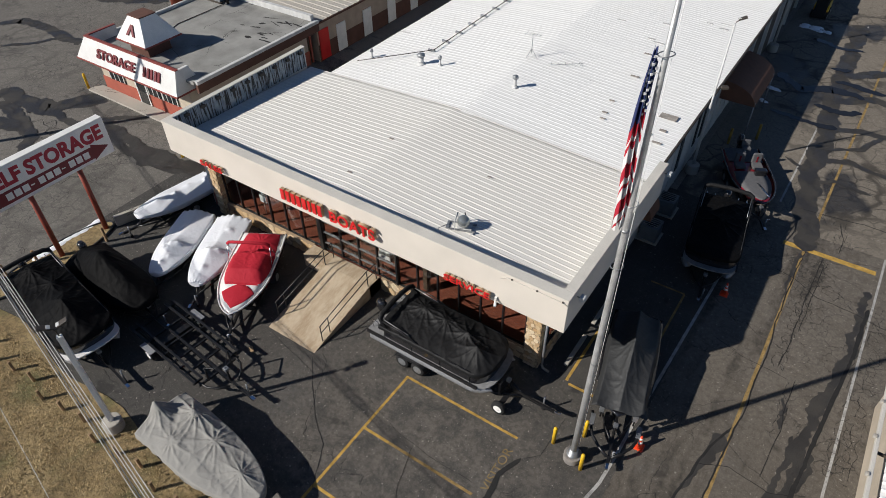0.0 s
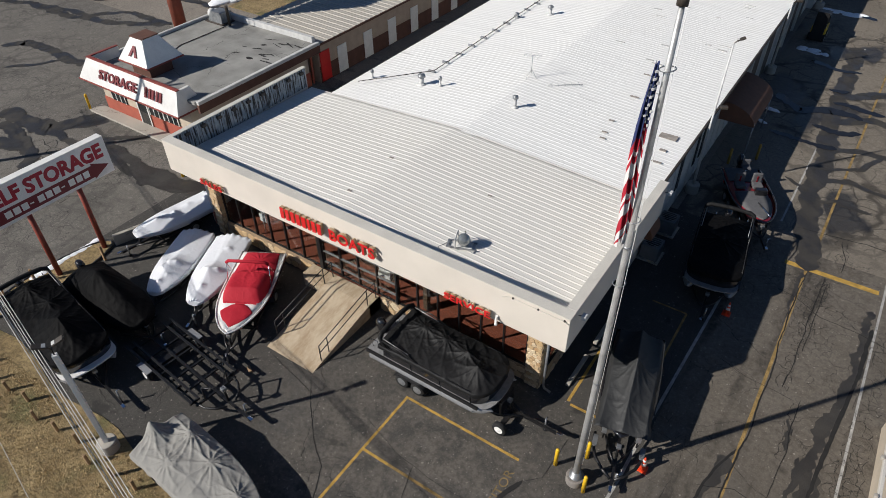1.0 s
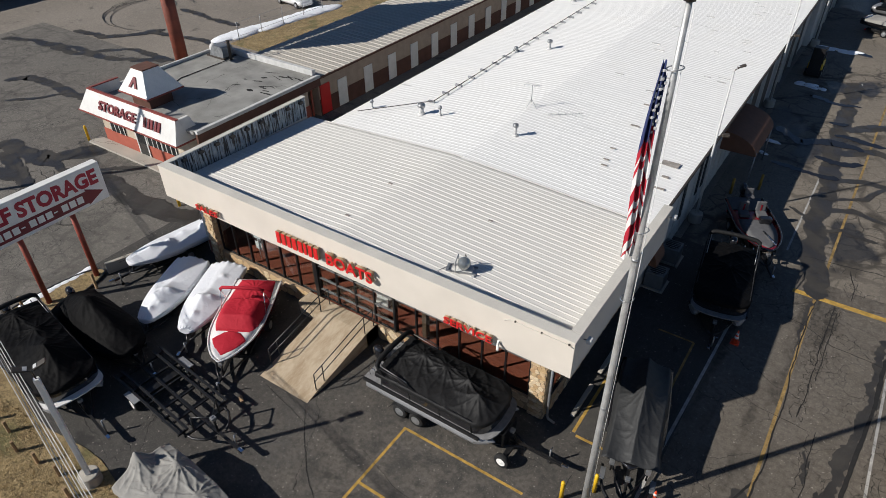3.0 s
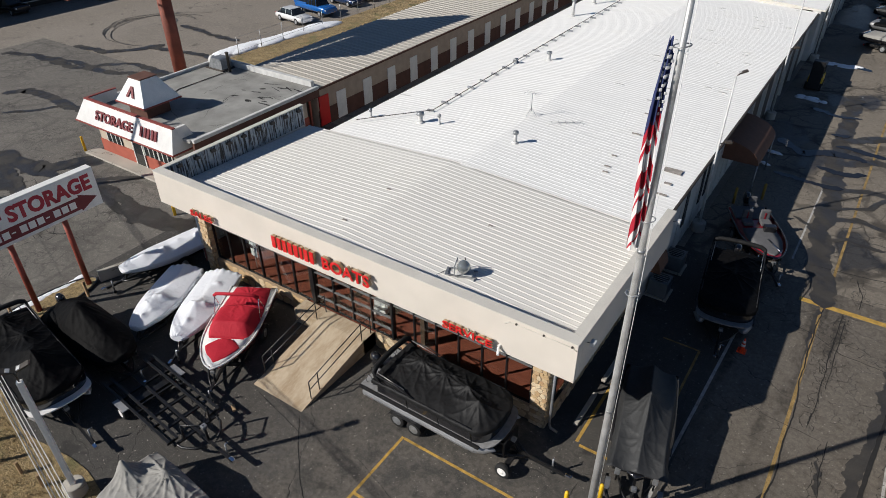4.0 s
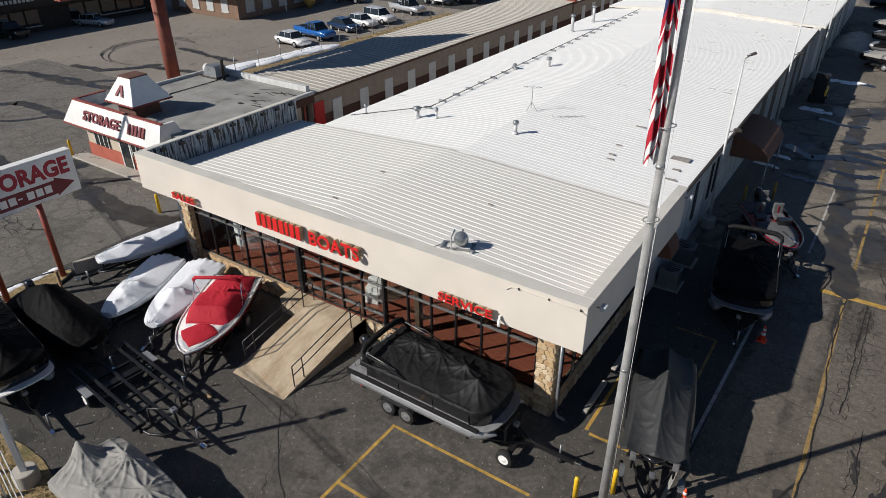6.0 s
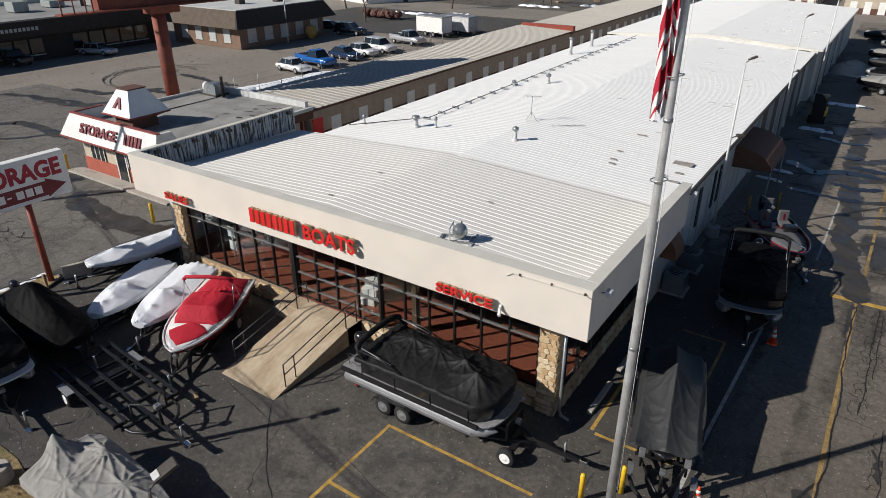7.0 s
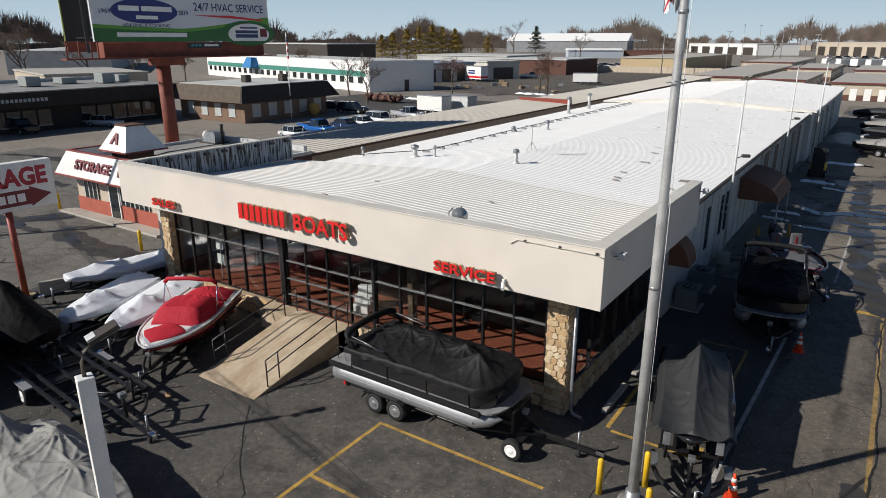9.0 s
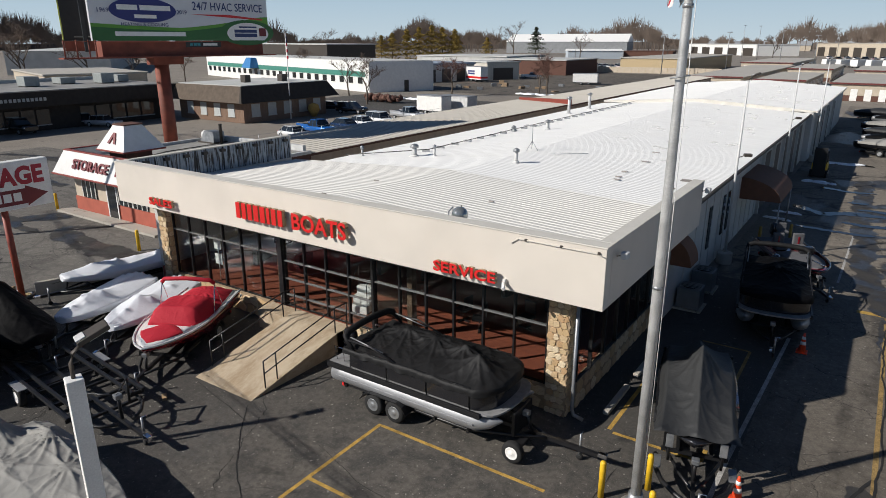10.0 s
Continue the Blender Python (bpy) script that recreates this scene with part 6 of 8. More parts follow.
part("pedestal", tubeb([(-1.75, 0, 1.08), (-1.75, 0, 1.56)], 0.03, 8), CHROME, st)
part("seat_back", boxb(-2.05, -1.93, -0.22, 0.22, 1.6, 2.0, 0.05), CARPET, st)
part("console", boxb(-0.2, 0.15, 0.15, 0.75, 1.05, 1.4, 0.06), GEL_B, BB)
part("trolling_motor", tubeb([(0.9, 0.1, 1.14), (2.2, 0.35, 1.2)], 0.035, 8), CHROME, BB)
outboard(BB, -2.85, 0, 1.15)
boat_trailer(-2.4, 32.85, -62, 4.6, 2.0, 1.2, "black trailer carrying a bass boat", (-0.9, -0.1), 0.48)

# ---------------------------------------------------------------- poles, signs and yard furniture
fp = thing("flagpole", "tall grey galvanised flagpole on a round concrete base", "flagpole", -3.28, 12.95, 0)
part("base", latheb([(0.02, 0), (0.33, 0), (0.335, 0.02), (0.335, 0.31), (0.33, 0.325), (0.315, 0.335), (0.30, 0.337), (0.02, 0.34)], 20), mat("dark_concrete", (0.22, 0.20, 0.18), 0.9, var=0.25), fp)
part("collar", latheb([(0.02, 0.335), (0.24, 0.335), (0.24, 0.38), (0.17, 0.39), (0.165, 0.62), (0.02, 0.62)], 18), GALV, fp)
part("pole", tubeb([(0, 0, 0.4), (0, 0, 5), (0, 0, 10), (0, 0, 15), (0, 0, 17.1)], [0.125, 0.108, 0.086, 0.070, 0.062], 16), POLE, fp)
for z in (5.6, 11.0):
    part("joint_band", latheb([(0.02, z), (0.122 - 0.0022 * z, z), (0.122 - 0.0022 * z, z + 0.07), (0.02, z + 0.07)], 16), GALV, fp)
part("truck_cap", latheb([(0.02, 17.1), (0.12, 17.1), (0.12, 17.3), (0.04, 17.36)], 12), BRONZE, fp)
ring_pts = [(0.17 * math.cos(a), 0.17 * math.sin(a), 0) for a in [2 * math.pi * k / 14 for k in range(15)]]
for z in (9.8, 11.9, 15.8):
    part("halyard_ring", tubeb([(p[0], p[1], z + 0.06 * math.sin(3 * p[0])) for p in ring_pts], 0.014, 5), GALV, fp)
part("halyard", tubeb([(0.16, -0.05, 1.2), (0.15, -0.05, 9), (0.13, -0.05, 17)], 0.008, 5), WHITE, fp)


def flag(x, y, z1, length):
    """A limp flag hanging beside its pole in a narrow column of folds; stripes slant across it."""
    t = thing("flag", "limp flag of red and white stripes with blue canton", "flag", x, y, 0)
    side, out = Vector((-0.83, -0.56, 0)), Vector((0.56, -0.83, 0))

    def place(w, k):
        # w down the drop, k across the gathered width
        wide = 0.14 + 0.17 * math.sin(min(1.0, w * 1.6) * 1.4) * (1 - 0.25 * w)
        f = 0.07 * math.sin(k * 15 + w * 3.0) * min(1, w * 4 + 0.3)
        z = z1 - length * w + 0.35 * k * (1 - w) - 0.10 * math.sin(k * 9)
        return side * (0.13 + wide * k + 0.06 * math.sin(w * 5)) + out * (f + 0.08 * math.sin(w * 4)) + Vector((0, 0, z))

    bands = [(0.0, 0.30, None)]
    w = 0.30
    i = 0
    while w < 0.999:
        e = min(1.0, w + 0.062)
        bands.append((w, e, i % 2))
        w = e
        i += 1
    for a, b, c in bands:
        bm = bmesh.new()
        n = 14 if c is None else 4
        rows = []
        for s in range(n + 1):
            row = []
            for q in range(19):
                k = q / 18
                ww = a + (b - a) * s / n
                lift = (0.16 * (k - 0.5) + 0.05 * math.sin(k * 11 + 2) + 0.03 * math.sin(ww * 23)) if 0.0 < ww < 1.0 else 0.0
                row.append(place(min(1.0, max(0.0, ww + lift)), k))
            rows.append(row)
        loft(bm, rows, closed=False)
        part("canton" if c is None else "stripe", bm, FLAGBLUE if c is None else (FLAGRED, FLAGWHITE)[c], t)
    for s in range(34):
        p = place(0.03 + 0.24 * ((s * 7) % 34) / 34, 0.10 + 0.8 * ((s * 5) % 9) / 9) + out * 0.02
        part("star", boxb(-0.03, 0.03, -0.012, 0.012, -0.03, 0.03, 0.008), FLAGWHITE, t, m=Matrix.Translation(p) @ Matrix.Rotation(radians(34), 4, "Z"))
    return t


FLAGRED = cloth("flag_red", (0.42, 0.012, 0.03), 0.2, 0.8, 0.0)
FLAGWHITE = cloth("flag_white", (0.75, 0.74, 0.72), 0.2, 0.8, 0.0)
FLAGBLUE = cloth("flag_blue", (0.022, 0.034, 0.12), 0.2, 0.8, 0.0)
flag(-3.28, 12.95, 15.7, 4.6)

for x, y in ((-4.15, 13.15), (-3.3, 14.05), (-2.85, 12.72)):
    solo("bollard", latheb([(0.02, 0), (0.075, 0), (0.075, 0.93), (0.06, 0.98), (0.02, 1.0)], 14), YELLOW, "yellow painted steel bollard guarding the flagpole", "bollard", x, y, 0, group="yellow bollards", smooth=True)
for x, y in ((-43.5, 20.1), (-31.2, 18.1)):
    solo("bollard", latheb([(0.02, 0), (0.09, 0), (0.09, 1.05), (0.07, 1.12), (0.02, 1.13)], 14), YELLOW, "yellow painted steel bollard by the storage office", "bollard", x, y, 0, group="yellow bollards", smooth=True)


def cone(x, y):
    c = thing("traffic_cone", "orange traffic cone with two white reflective bands", "cone", x, y, 0, 0, "traffic cones")
    part("base", boxb(-0.18, 0.18, -0.18, 0.18, 0, 0.04, 0.01), ORANGE, c)

    def r(z):
        return 0.14 - 0.11 * z / 0.72

    part("body", latheb([(0.02, 0.04), (r(0.04), 0.04), (r(0.7), 0.7), (0.02, 0.72)], 18), ORANGE, c, smooth=True)
    for a, b in ((0.3, 0.42), (0.5, 0.6)):
        part("band", latheb([(0.02, a), (r(a) + 0.004, a), (r(b) + 0.004, b), (0.02, b)], 18), WHITE, c, "white reflective band", smooth=True)


cone(-1.42, 14.75)
cone(-1.1, 24.4)

# self storage sign
sg = thing("roadside_sign", "white SELF STORAGE sign with arrow on two red posts", "sign", -29.2, 10.25, 0)
for y in (-1.25, 1.25):
    part("post", tubeb([(0, y, 0), (0, y, 4.0)], 0.13, 12), POSTRED, sg, "red painted round post")
part("cabinet", boxb(-0.22, 0.22, -3.15, 3.15, 3.85, 5.8, 0.02), WHITE, sg, "white sign cabinet")
part("face", boxb(0.222, 0.235, -3.07, 3.07, 3.92, 5.72), WHITE, sg)
bm = fit_words("SELF STORAGE", 5.75, 0.78, 0.012, 0.045)
bmesh.ops.transform(bm, matrix=Matrix.Translation((0.242, 0.0, 5.2)) @ RIGHTFACE, verts=bm.verts)
part("letters", bm, SIGNRED, sg, "crimson SELF STORAGE letters")
bm = bmesh.new()
vs = [bm.verts.new((0.239, y, z)) for y, z in ((-2.9, 4.03), (2.1, 4.03), (2.1, 3.93), (2.95, 4.36), (2.1, 4.78), (2.1, 4.66), (-2.9, 4.66))]
bm.faces.new(vs)
o = bmesh.ops.extrude_face_region(bm, geom=bm.faces[:])
bmesh.ops.translate(bm, vec=(0.006, 0, 0), verts=[v for v in o["geom"] if isinstance(v, bmesh.types.BMVert)])
arrow = part("arrow", bm, DRED, sg, "dark red arrow panel")
for i in range(11):
    w = 0.30 if i not in (3, 7) else 0.18
    z0, z1 = (4.18, 4.52) if i not in (3, 7) else (4.32, 4.38)
    part("text_bar", boxb(0.247, 0.251, -2.2 + i * 0.38, -2.2 + i * 0.38 + w, z0, z1), WHITE, arrow, "white bar")


def light_pole(x, y, top, label, rz=0, low=None, square=True, thick=0.10, double=False):
    p = thing("light_pole", label, "lamp post", x, y, 0, rz, "lot light poles")
    part("base", latheb([(0.02, 0), (0.36, 0), (0.36, 0.02), (0.36, 0.52), (0.355, 0.54), (0.335, 0.555), (0.31, 0.558), (0.02, 0.56)], 18), CONC, p)
    if square:
        bm = boxb(-thick, thick, -thick, thick, 0.5, top - 0.45, 0.015)
    else:
        bm = tubeb([(0, 0, 0.5), (0, 0, top - 0.2)], [thick, thick * 0.55], 12)
    part("shaft", bm, WHITE if square else OFFWHITE, p, "white painted steel shaft")
    for s in (1, -1) if double else (1,):
        part("arm", tubeb([(0, 0, top - 0.5), (0, 0, top - 0.25), (0.04 * s, 0, top - 0.12), (0.14 * s, 0, top - 0.05)], 0.026, 8), BRONZE, p)
        h = part("head", boxb(0.0, 0.40, -0.12, 0.12, -0.035, 0.035, 0.02), BRONZE, p, "dark flat floodlight head", m=Matrix.Translation((0.1 * s, 0, top)) @ Matrix.Rotation(0 if s > 0 else math.pi, 4, "Z") @ Matrix.Rotation(radians(-22), 4, "Y"))
        part("lens", boxb(0.13, 0.37, -0.09, 0.09, -0.047, -0.036), OFFWHITE, h)
        part("mount_plate", boxb(0.0, 0.12, -0.09, 0.09, 0.036, 0.05, 0.005), OFFWHITE, h)
    if low:
        b = part("arm", tubeb([(0, 0, low), (0.3, 0, low + 0.12)], 0.025, 6), BRONZE, p)
        part("low_head", boxb(0.25, 0.6, -0.13, 0.13, low + 0.06, low + 0.2, 0.03), BRONZE, b)
    return p


light_pole(-18.45, 4.4, 5.9, "white square light pole on a concrete pedestal", 60, thick=0.085, double=True)
light_pole(-7.7, 3.55, 6.95, "white square light pole with floodlight head", 72)
light_pole(-5.5, 33.1, 8.9, "slim white light pole rising past the eave", 25, 5.2, False, 0.075)
light_pole(-5.5, 51.5, 8.9, "slim white light pole rising past the eave", 25, 5.2, False, 0.075)
light_pole(-5.0, 67.5, 8.9, "slim white light pole rising past the eave", 25, None, False, 0.075)

# overhead cables
d = Vector((-0.978, 0.208, 0))
n_ = Vector((0.208, 0.978, 0))
for i, (off, z) in enumerate(((-0.16, 5.6), (-0.09, 5.55), (0.0, 5.65), (0.07, 5.5), (0.16, 5.6), (-1.9, 5.0), (-3.1, 4.8))):
    pts = []
    for k in range(15):
        s = -25 + k * 5.5
        p = d * s + n_ * off
        pts.append((p.x, p.y, z + 0.0012 * (s - 15) ** 2))
    solo("overhead_cable", tubeb(pts, 0.011 if i < 5 else 0.007, 6), OFFWHITE, "pale overhead utility cable crossing above the verge", "cable", group="overhead cables")

up = thing("utility_pole", "tall weathered timber utility pole carrying overhead cables", "pole", -44.9, 9.55, 0)
part("shaft", tubeb([(0, 0, -0.05), (0, 0, 7), (0, 0, 13.6)], [0.17, 0.15, 0.115], 12), WOOD, up)
part("crossarm", boxb(-0.07, 0.07, -1.2, 1.2, 12.7, 12.84, 0.01), WOOD, up)

# short timber posts on the verge
for i in range(14):
    x = -27.8 + i * 1.16
    solo("timber_post", boxb(-0.055, 0.055, -0.055, 0.055, 0.0, 0.62, 0.012), WOOD, "short weathered timber post in dry grass", "post", x, 3.72 + 0.18 * math.sin(i * 2.1), 0.03, 8 * math.sin(i * 3.3), group="verge posts")
for x, y in ((-29.6, 8.0), (-28.3, 10.9), (-29.9, 6.6)):
    solo("timber_post", boxb(-0.055, 0.055, -0.055, 0.055, 0.0, 0.9, 0.012), WOOD, "weathered timber post at the sign island", "post", x, y, 0.03, 12, group="verge posts")

# sign island and concrete wall beside the wrapped boat
bm = bmesh.new()
isl = []
for k in range(28):
    a = 2 * math.pi * k / 28
    isl.append((-29.35 + 0.95 * math.cos(a), 8.6 + 3.4 * math.sin(a)))
loft(bm, [[(x, y, z) for x, y in isl] for z in (0.0, 0.07)], smooth=False)
solo("grass_island", bm, GRASS, "dry grass island round the sign posts", "grass", kind="structure")
solo("kerb_edge", tubeb([(x, y, 0.05) for x, y in isl + isl[:1]], 0.07, 6), BLACK, "black rubber edging round the grass island", "kerb", kind="structure")
solo("retaining_wall", boxb(-0.1, 0.1, 0, 5.2, 0, 0.62, 0.02), CONC, "low concrete wall beside a wrapped boat", "wall", -28.95, 11.95, 0, -18, kind="structure")
bm = bmesh.new()
for k in range(9):
    bmesh.ops.create_icosphere(bm, subdivisions=2, radius=0.22 + 0.1 * rnd.random(), matrix=pose(-30.1 + 0.1 * rnd.random(), 8.2 + k * 0.42, 0.0) @ Matrix.Diagonal((1, 1.5, 0.4, 1)))
solo("snow_patch", bm, SNOW, "thin melting strip of old snow", "snow", kind="stuff", smooth=True)

# wheel stops
for x, y, rz in ((-5.35, 17.6, 90), (-5.35, 20.3, 90)):
    solo("wheel_stop", boxb(-0.95, 0.95, -0.09, 0.09, 0, 0.13, 0.03), CONC, "grey concrete parking wheel stop", "wheel stop", x, y, 0, rz)
solo("chock", boxb(-0.17, 0.17, -0.07, 0.07, 0, 0.09, 0.01), WOOD, "pale timber block lying on asphalt", "block", -16.9, 10.0, 0, -30)

# ---------------------------------------------------------------- on the dealership roof
def roof_z(x, y):
    if y < YB:
        return 4.62 - 0.30 * (y - YF) / (YB - YF) + (0.5 * (x - X0) / 10.35 if x < -16.2 else 0.5 * (X1 - x) / 11.1)
    return 4.25 + (0.55 * (x - XL) / 9.2 if x < -15.7 else 0.55 * (XR - x) / 9.95)


def vent(x, y, h, r, label="galvanised roof vent with a round cap"):
    t = thing("roof_vent", label, "vent", x, y, roof_z(x, y), 0, "roof vents")
    part("pipe", tubeb([(0, 0, -0.02), (0, 0, h)], r, 12), OFFWHITE, t)
    part("flashing", latheb([(0.02, 0), (r * 2.2, 0), (r * 1.1, 0.1), (0.02, 0.1)], 12), OFFWHITE, t)
    part("cap", latheb([(0.02, h - 0.04), (r * 1.8, h - 0.02), (r * 1.6, h + 0.12), (0.02, h + 0.18)], 12), GALV, t)


for x, y, h, r in ((-20.8, 28.3, 0.5, 0.13), (-19.7, 28.6, 0.45, 0.06), (-24.0, 27.7, 0.4, 0.06), (-19.4, 41.9, 0.5, 0.11), (-21.2, 40.3, 0.25, 0.09), (-23.2, 54.2, 1.3, 0.13), (-23.3, 59.1, 1.3, 0.13), (-14.7, 28.4, 0.55, 0.09)):
    vent(x, y, h, r)
an = thing("roof_antenna", "old television antenna on a small tripod", "antenna", -15.65, 32.0, roof_z(-15.65, 32.0))
for a in range(3):
    part("leg", tubeb([(0.35 * math.cos(a * 2.1), 0.35 * math.sin(a * 2.1), 0), (0, 0, 0.5)], 0.015, 5), GALV, an)
part("mast", tubeb([(0, 0, 0.3), (0, 0, 1.35)], 0.02, 6), GALV, an)
bm_ = part("boom", tubeb([(-0.5, -0.1, 1.3), (0.5, 0.1, 1.36)], 0.012, 5), GALV, an)
for k in range(5):
    part("element", tubeb([(-0.4 + k * 0.2, -0.3, 1.32), (-0.4 + k * 0.2, 0.3, 1.32)], 0.007, 4), GALV, bm_)
fa = thing("fallen_antenna", "fallen antenna boom lying on white roof", "antenna", -13.6, 32.3, roof_z(-13.6, 32.3), 35)
part("boom", tubeb([(-1.0, 0, 0.05), (1.0, 0, 0.08)], 0.015, 5), GALV, fa)
for k in range(5):
    part("element", tubeb([(-0.8 + k * 0.4, -0.25, 0.07), (-0.8 + k * 0.4, 0.25, 0.07)], 0.008, 4), GALV, fa)
pts = [(-24.2, 26.6, 4.5), (-21.1, 30.0, 4.62), (-21.35, 45.0, 4.6), (-21.5, 66.5, 4.6)]
cd = thing("roof_conduit", "thin dark conduit running along white roof on blocks", "pipe")
part("pipe", tubeb(pts, 0.025, 6), BRONZE, cd)
for k in range(24):
    y = 30 + k * 1.5
    part("block", boxb(-21.45 - 0.06, -21.1 + 0.06, y - 0.05, y + 0.05, 4.42, 4.6, 0.01), GALV, cd)
# round searchlight
sl = thing("roof_searchlight", "round glass searchlight on a rusty steel cradle", "lamp", -10.75, 16.95, roof_z(-10.75, 16.95) + 0.035, 20)
part("frame", boxb(-0.6, 0.6, -0.25, -0.2, 0.0, 0.06), GALV, sl)
part("frame", boxb(-0.6, 0.6, 0.2, 0.25, 0.0, 0.06), GALV, sl)
part("frame", boxb(-0.6, -0.5, -0.2, 0.2, 0.0, 0.06), GALV, sl)
for q in (-0.45, 0.5):
    part("foot", boxb(q - 0.05, q + 0.05, -0.36, 0.36, -0.03, 0.0), OFFWHITE, sl)
part("hood", tubeb([(-0.2, -0.32, 0.06), (-0.2, -0.32, 0.52), (-0.2, 0.26, 0.52), (-0.2, 0.26, 0.06)], 0.025, 6), OFFWHITE, sl)
part("ballast", boxb(-0.15, 0.45, -0.2, 0.2, 0.03, 0.08, 0.01), OFFWHITE, sl)
bm = bmesh.new()
bmesh.ops.create_uvsphere(bm, u_segments=20, v_segments=12, radius=0.27)
part("globe", bm, mat("globe_glass", (0.35, 0.37, 0.36), 0.08, 0.6, var=0.15, coat=0.7), sl, "silvered glass globe", smooth=True, m=Matrix.Translation((0.1, -0.05, 0.36)))
part("yoke", tubeb([(0.1, 0.28, 0.05), (0.1, 0.3, 0.4), (0.1, 0.2, 0.6)], 0.03, 6), BRONZE, sl)
part("cord", tubeb([(-0.5, 0.1, 0.05), (-0.9, -0.3, 0.02), (-0.6, -0.8, 0.02), (0.1, -1.0, 0.02)], 0.015, 5), GALV, sl)
PATCH = mat("roof_patch", (0.30, 0.27, 0.24), 0.85, var=0.3, scale=4)
for x, y, w, l in ((-6.9, 30.6, 0.9, 0.5), (-6.7, 29.2, 0.35, 0.2), (-7.2, 28.5, 0.3, 0.18), (-6.6, 28.0, 0.5, 0.15), (-9.6, 28.4, 0.3, 0.12), (-9.75, 29.0, 0.3, 0.12), (-9.9, 30.3, 0.3, 0.12), (-11.6, 20.6, 0.2, 0.1), (-17.0, 20.5, 0.22, 0.12), (-16.8, 17.2, 0.22, 0.12), (-9.9, 33.5, 0.5, 0.14), (-10.3, 36.5, 0.4, 0.14)):
    solo("roof_patch", boxb(-w / 2, w / 2, -l / 2, l / 2, 0.0, 0.02), PATCH, "small grey repair patch on metal roof", "patch", x, y, roof_z(x, y) + 0.036, group="roof patches", kind="structure")
STREAK = mat("roof_streak", (0.50, 0.49, 0.47), 0.8, var=0.25, scale=3)
r = random.Random(8)
for k in range(46):
    x, y = r.uniform(-13.5, -6.6), 34 + 62 * r.random() ** 1.2
    w, l = r.uniform(0.25, 1.1), r.uniform(0.08, 0.16)
    zz = roof_z(x, y) if y < 67 else 4.5 + 0.62 * (-5.3 - x) / 10.1
    solo("roof_patch", boxb(-w / 2, w / 2, -l / 2, l / 2, -0.03, 0.008), STREAK, "faint grey streak of old sealant on roof", "patch", x, y, zz + 0.012, group="roof patches", kind="structure")
for k in range(11):
    x = -24.5 + k * 1.85
    solo("scupper", boxb(-0.16, 0.16, -0.012, 0.0, 0, 0.05), BRONZE, "dark slot along the fascia cap", "scupper", x, YF + 0.485, 5.55, kind="structure")

# ---------------------------------------------------------------- along the side drive
for x, y in ((-5.45, 26.4), (-5.5, 28.85)):
    ac = thing("air_conditioner", "grey outdoor air-conditioning condenser with top fan", "air conditioner", x, y, 0, 0, "condensers")
    part("pad", boxb(-0.55, 0.55, -0.55, 0.55, 0, 0.08), CONC, ac)
    part("cabinet", boxb(-0.45, 0.45, -0.45, 0.45, 0.08, 0.92, 0.04), mat("ac_grey", (0.17, 0.175, 0.175), 0.5, var=0.1), ac)
    part("fan_ring", latheb([(0.02, 0.92), (0.36, 0.92), (0.38, 0.96), (0.02, 0.96)], 20), BLACK, ac)
    for k in range(5):
        part("fan_guard", boxb(-0.36, 0.36, -0.3 + k * 0.15 - 0.01, -0.3 + k * 0.15 + 0.01, 0.955, 0.975), GALV, ac)


def awning(x, y0, y1, z0, z1, out, label):
    t = thing("awning", label, "awning", x, 0, 0)
    bm = bmesh.new()
    rings = []
    for i in range(9):
        a = i / 8 * math.pi / 2
        rings.append([(out * math.sin(a), y0, z0 + (z1 - z0) * math.cos(a)), (out * math.sin(a), y1, z0 + (z1 - z0) * math.cos(a))])
    loft(bm, rings, closed=False)
    c = part("canopy", bm, AWNING, t, "curved brown canvas canopy")
    for yy in (y0, y1):
        bm = bmesh.new()
        arc = [(out * math.sin(i / 8 * 1.5708), yy, z0 + (z1 - z0) * math.cos(i / 8 * 1.5708)) for i in range(9)] + [(0, yy, z0)]
        vs = [bm.verts.new(p) for p in arc]
        bm.faces.new(vs)
        part("end_panel", bm, AWNING, t)
    return t


awning(-6.2, 38.1, 42.8, 2.2, 3.4, 2.25, "brown canvas dome awning over the side door")
awning(-6.22, 24.75, 25.9, 2.2, 3.3, 1.0, "small brown canvas awning over a side door")
for x, y in ((-4.0, 38.25), (-4.0, 42.6)):
    solo("awning_post", tubeb([(0, 0, 0), (0, 0, 2.4)], 0.04, 8), GALV, "slim grey steel awning post", "post", x, y)
for x, y in ((-3.3, 38.6), (-4.6, 37.2)):
    solo("bollard", latheb([(0.02, 0), (0.08, 0), (0.08, 1.0), (0.02, 1.06)], 12), mat("old_yellow", (0.35, 0.22, 0.04), 0.7), "weathered yellow bollard in the shade", "bollard", x, y, 0, group="side bollards", smooth=True)
for y in (31.0, 33.9, 35.0):
    part("slit_window", boxb(-5.99, -5.95, y - 0.22, y + 0.22, 1.2, 3.2), CARGLASS, shop, "tall narrow dark window")
for y in (46.0, 50.0, 54.5, 58.5, 62.5, 71.5, 77.0, 83.0, 90.0):
    xx = -6.0 if y < 67 else -5.55
    part("bay_door", boxb(xx, xx + 0.05, y - 1.5, y + 1.5, 0.02, 3.6), BRONZE, shop, "dark open service bay door")
    part("door_jamb", boxb(xx, xx + 0.18, y - 1.75, y - 1.5, 0, 3.9), WALLWHITE, shop)
for k in range(26):
    y = 27.0 + k * 1.5
    part("wall_rib", boxb(-6.0, -5.97, y, y + 0.08, 0, 4.1), WALLWHITE, shop)
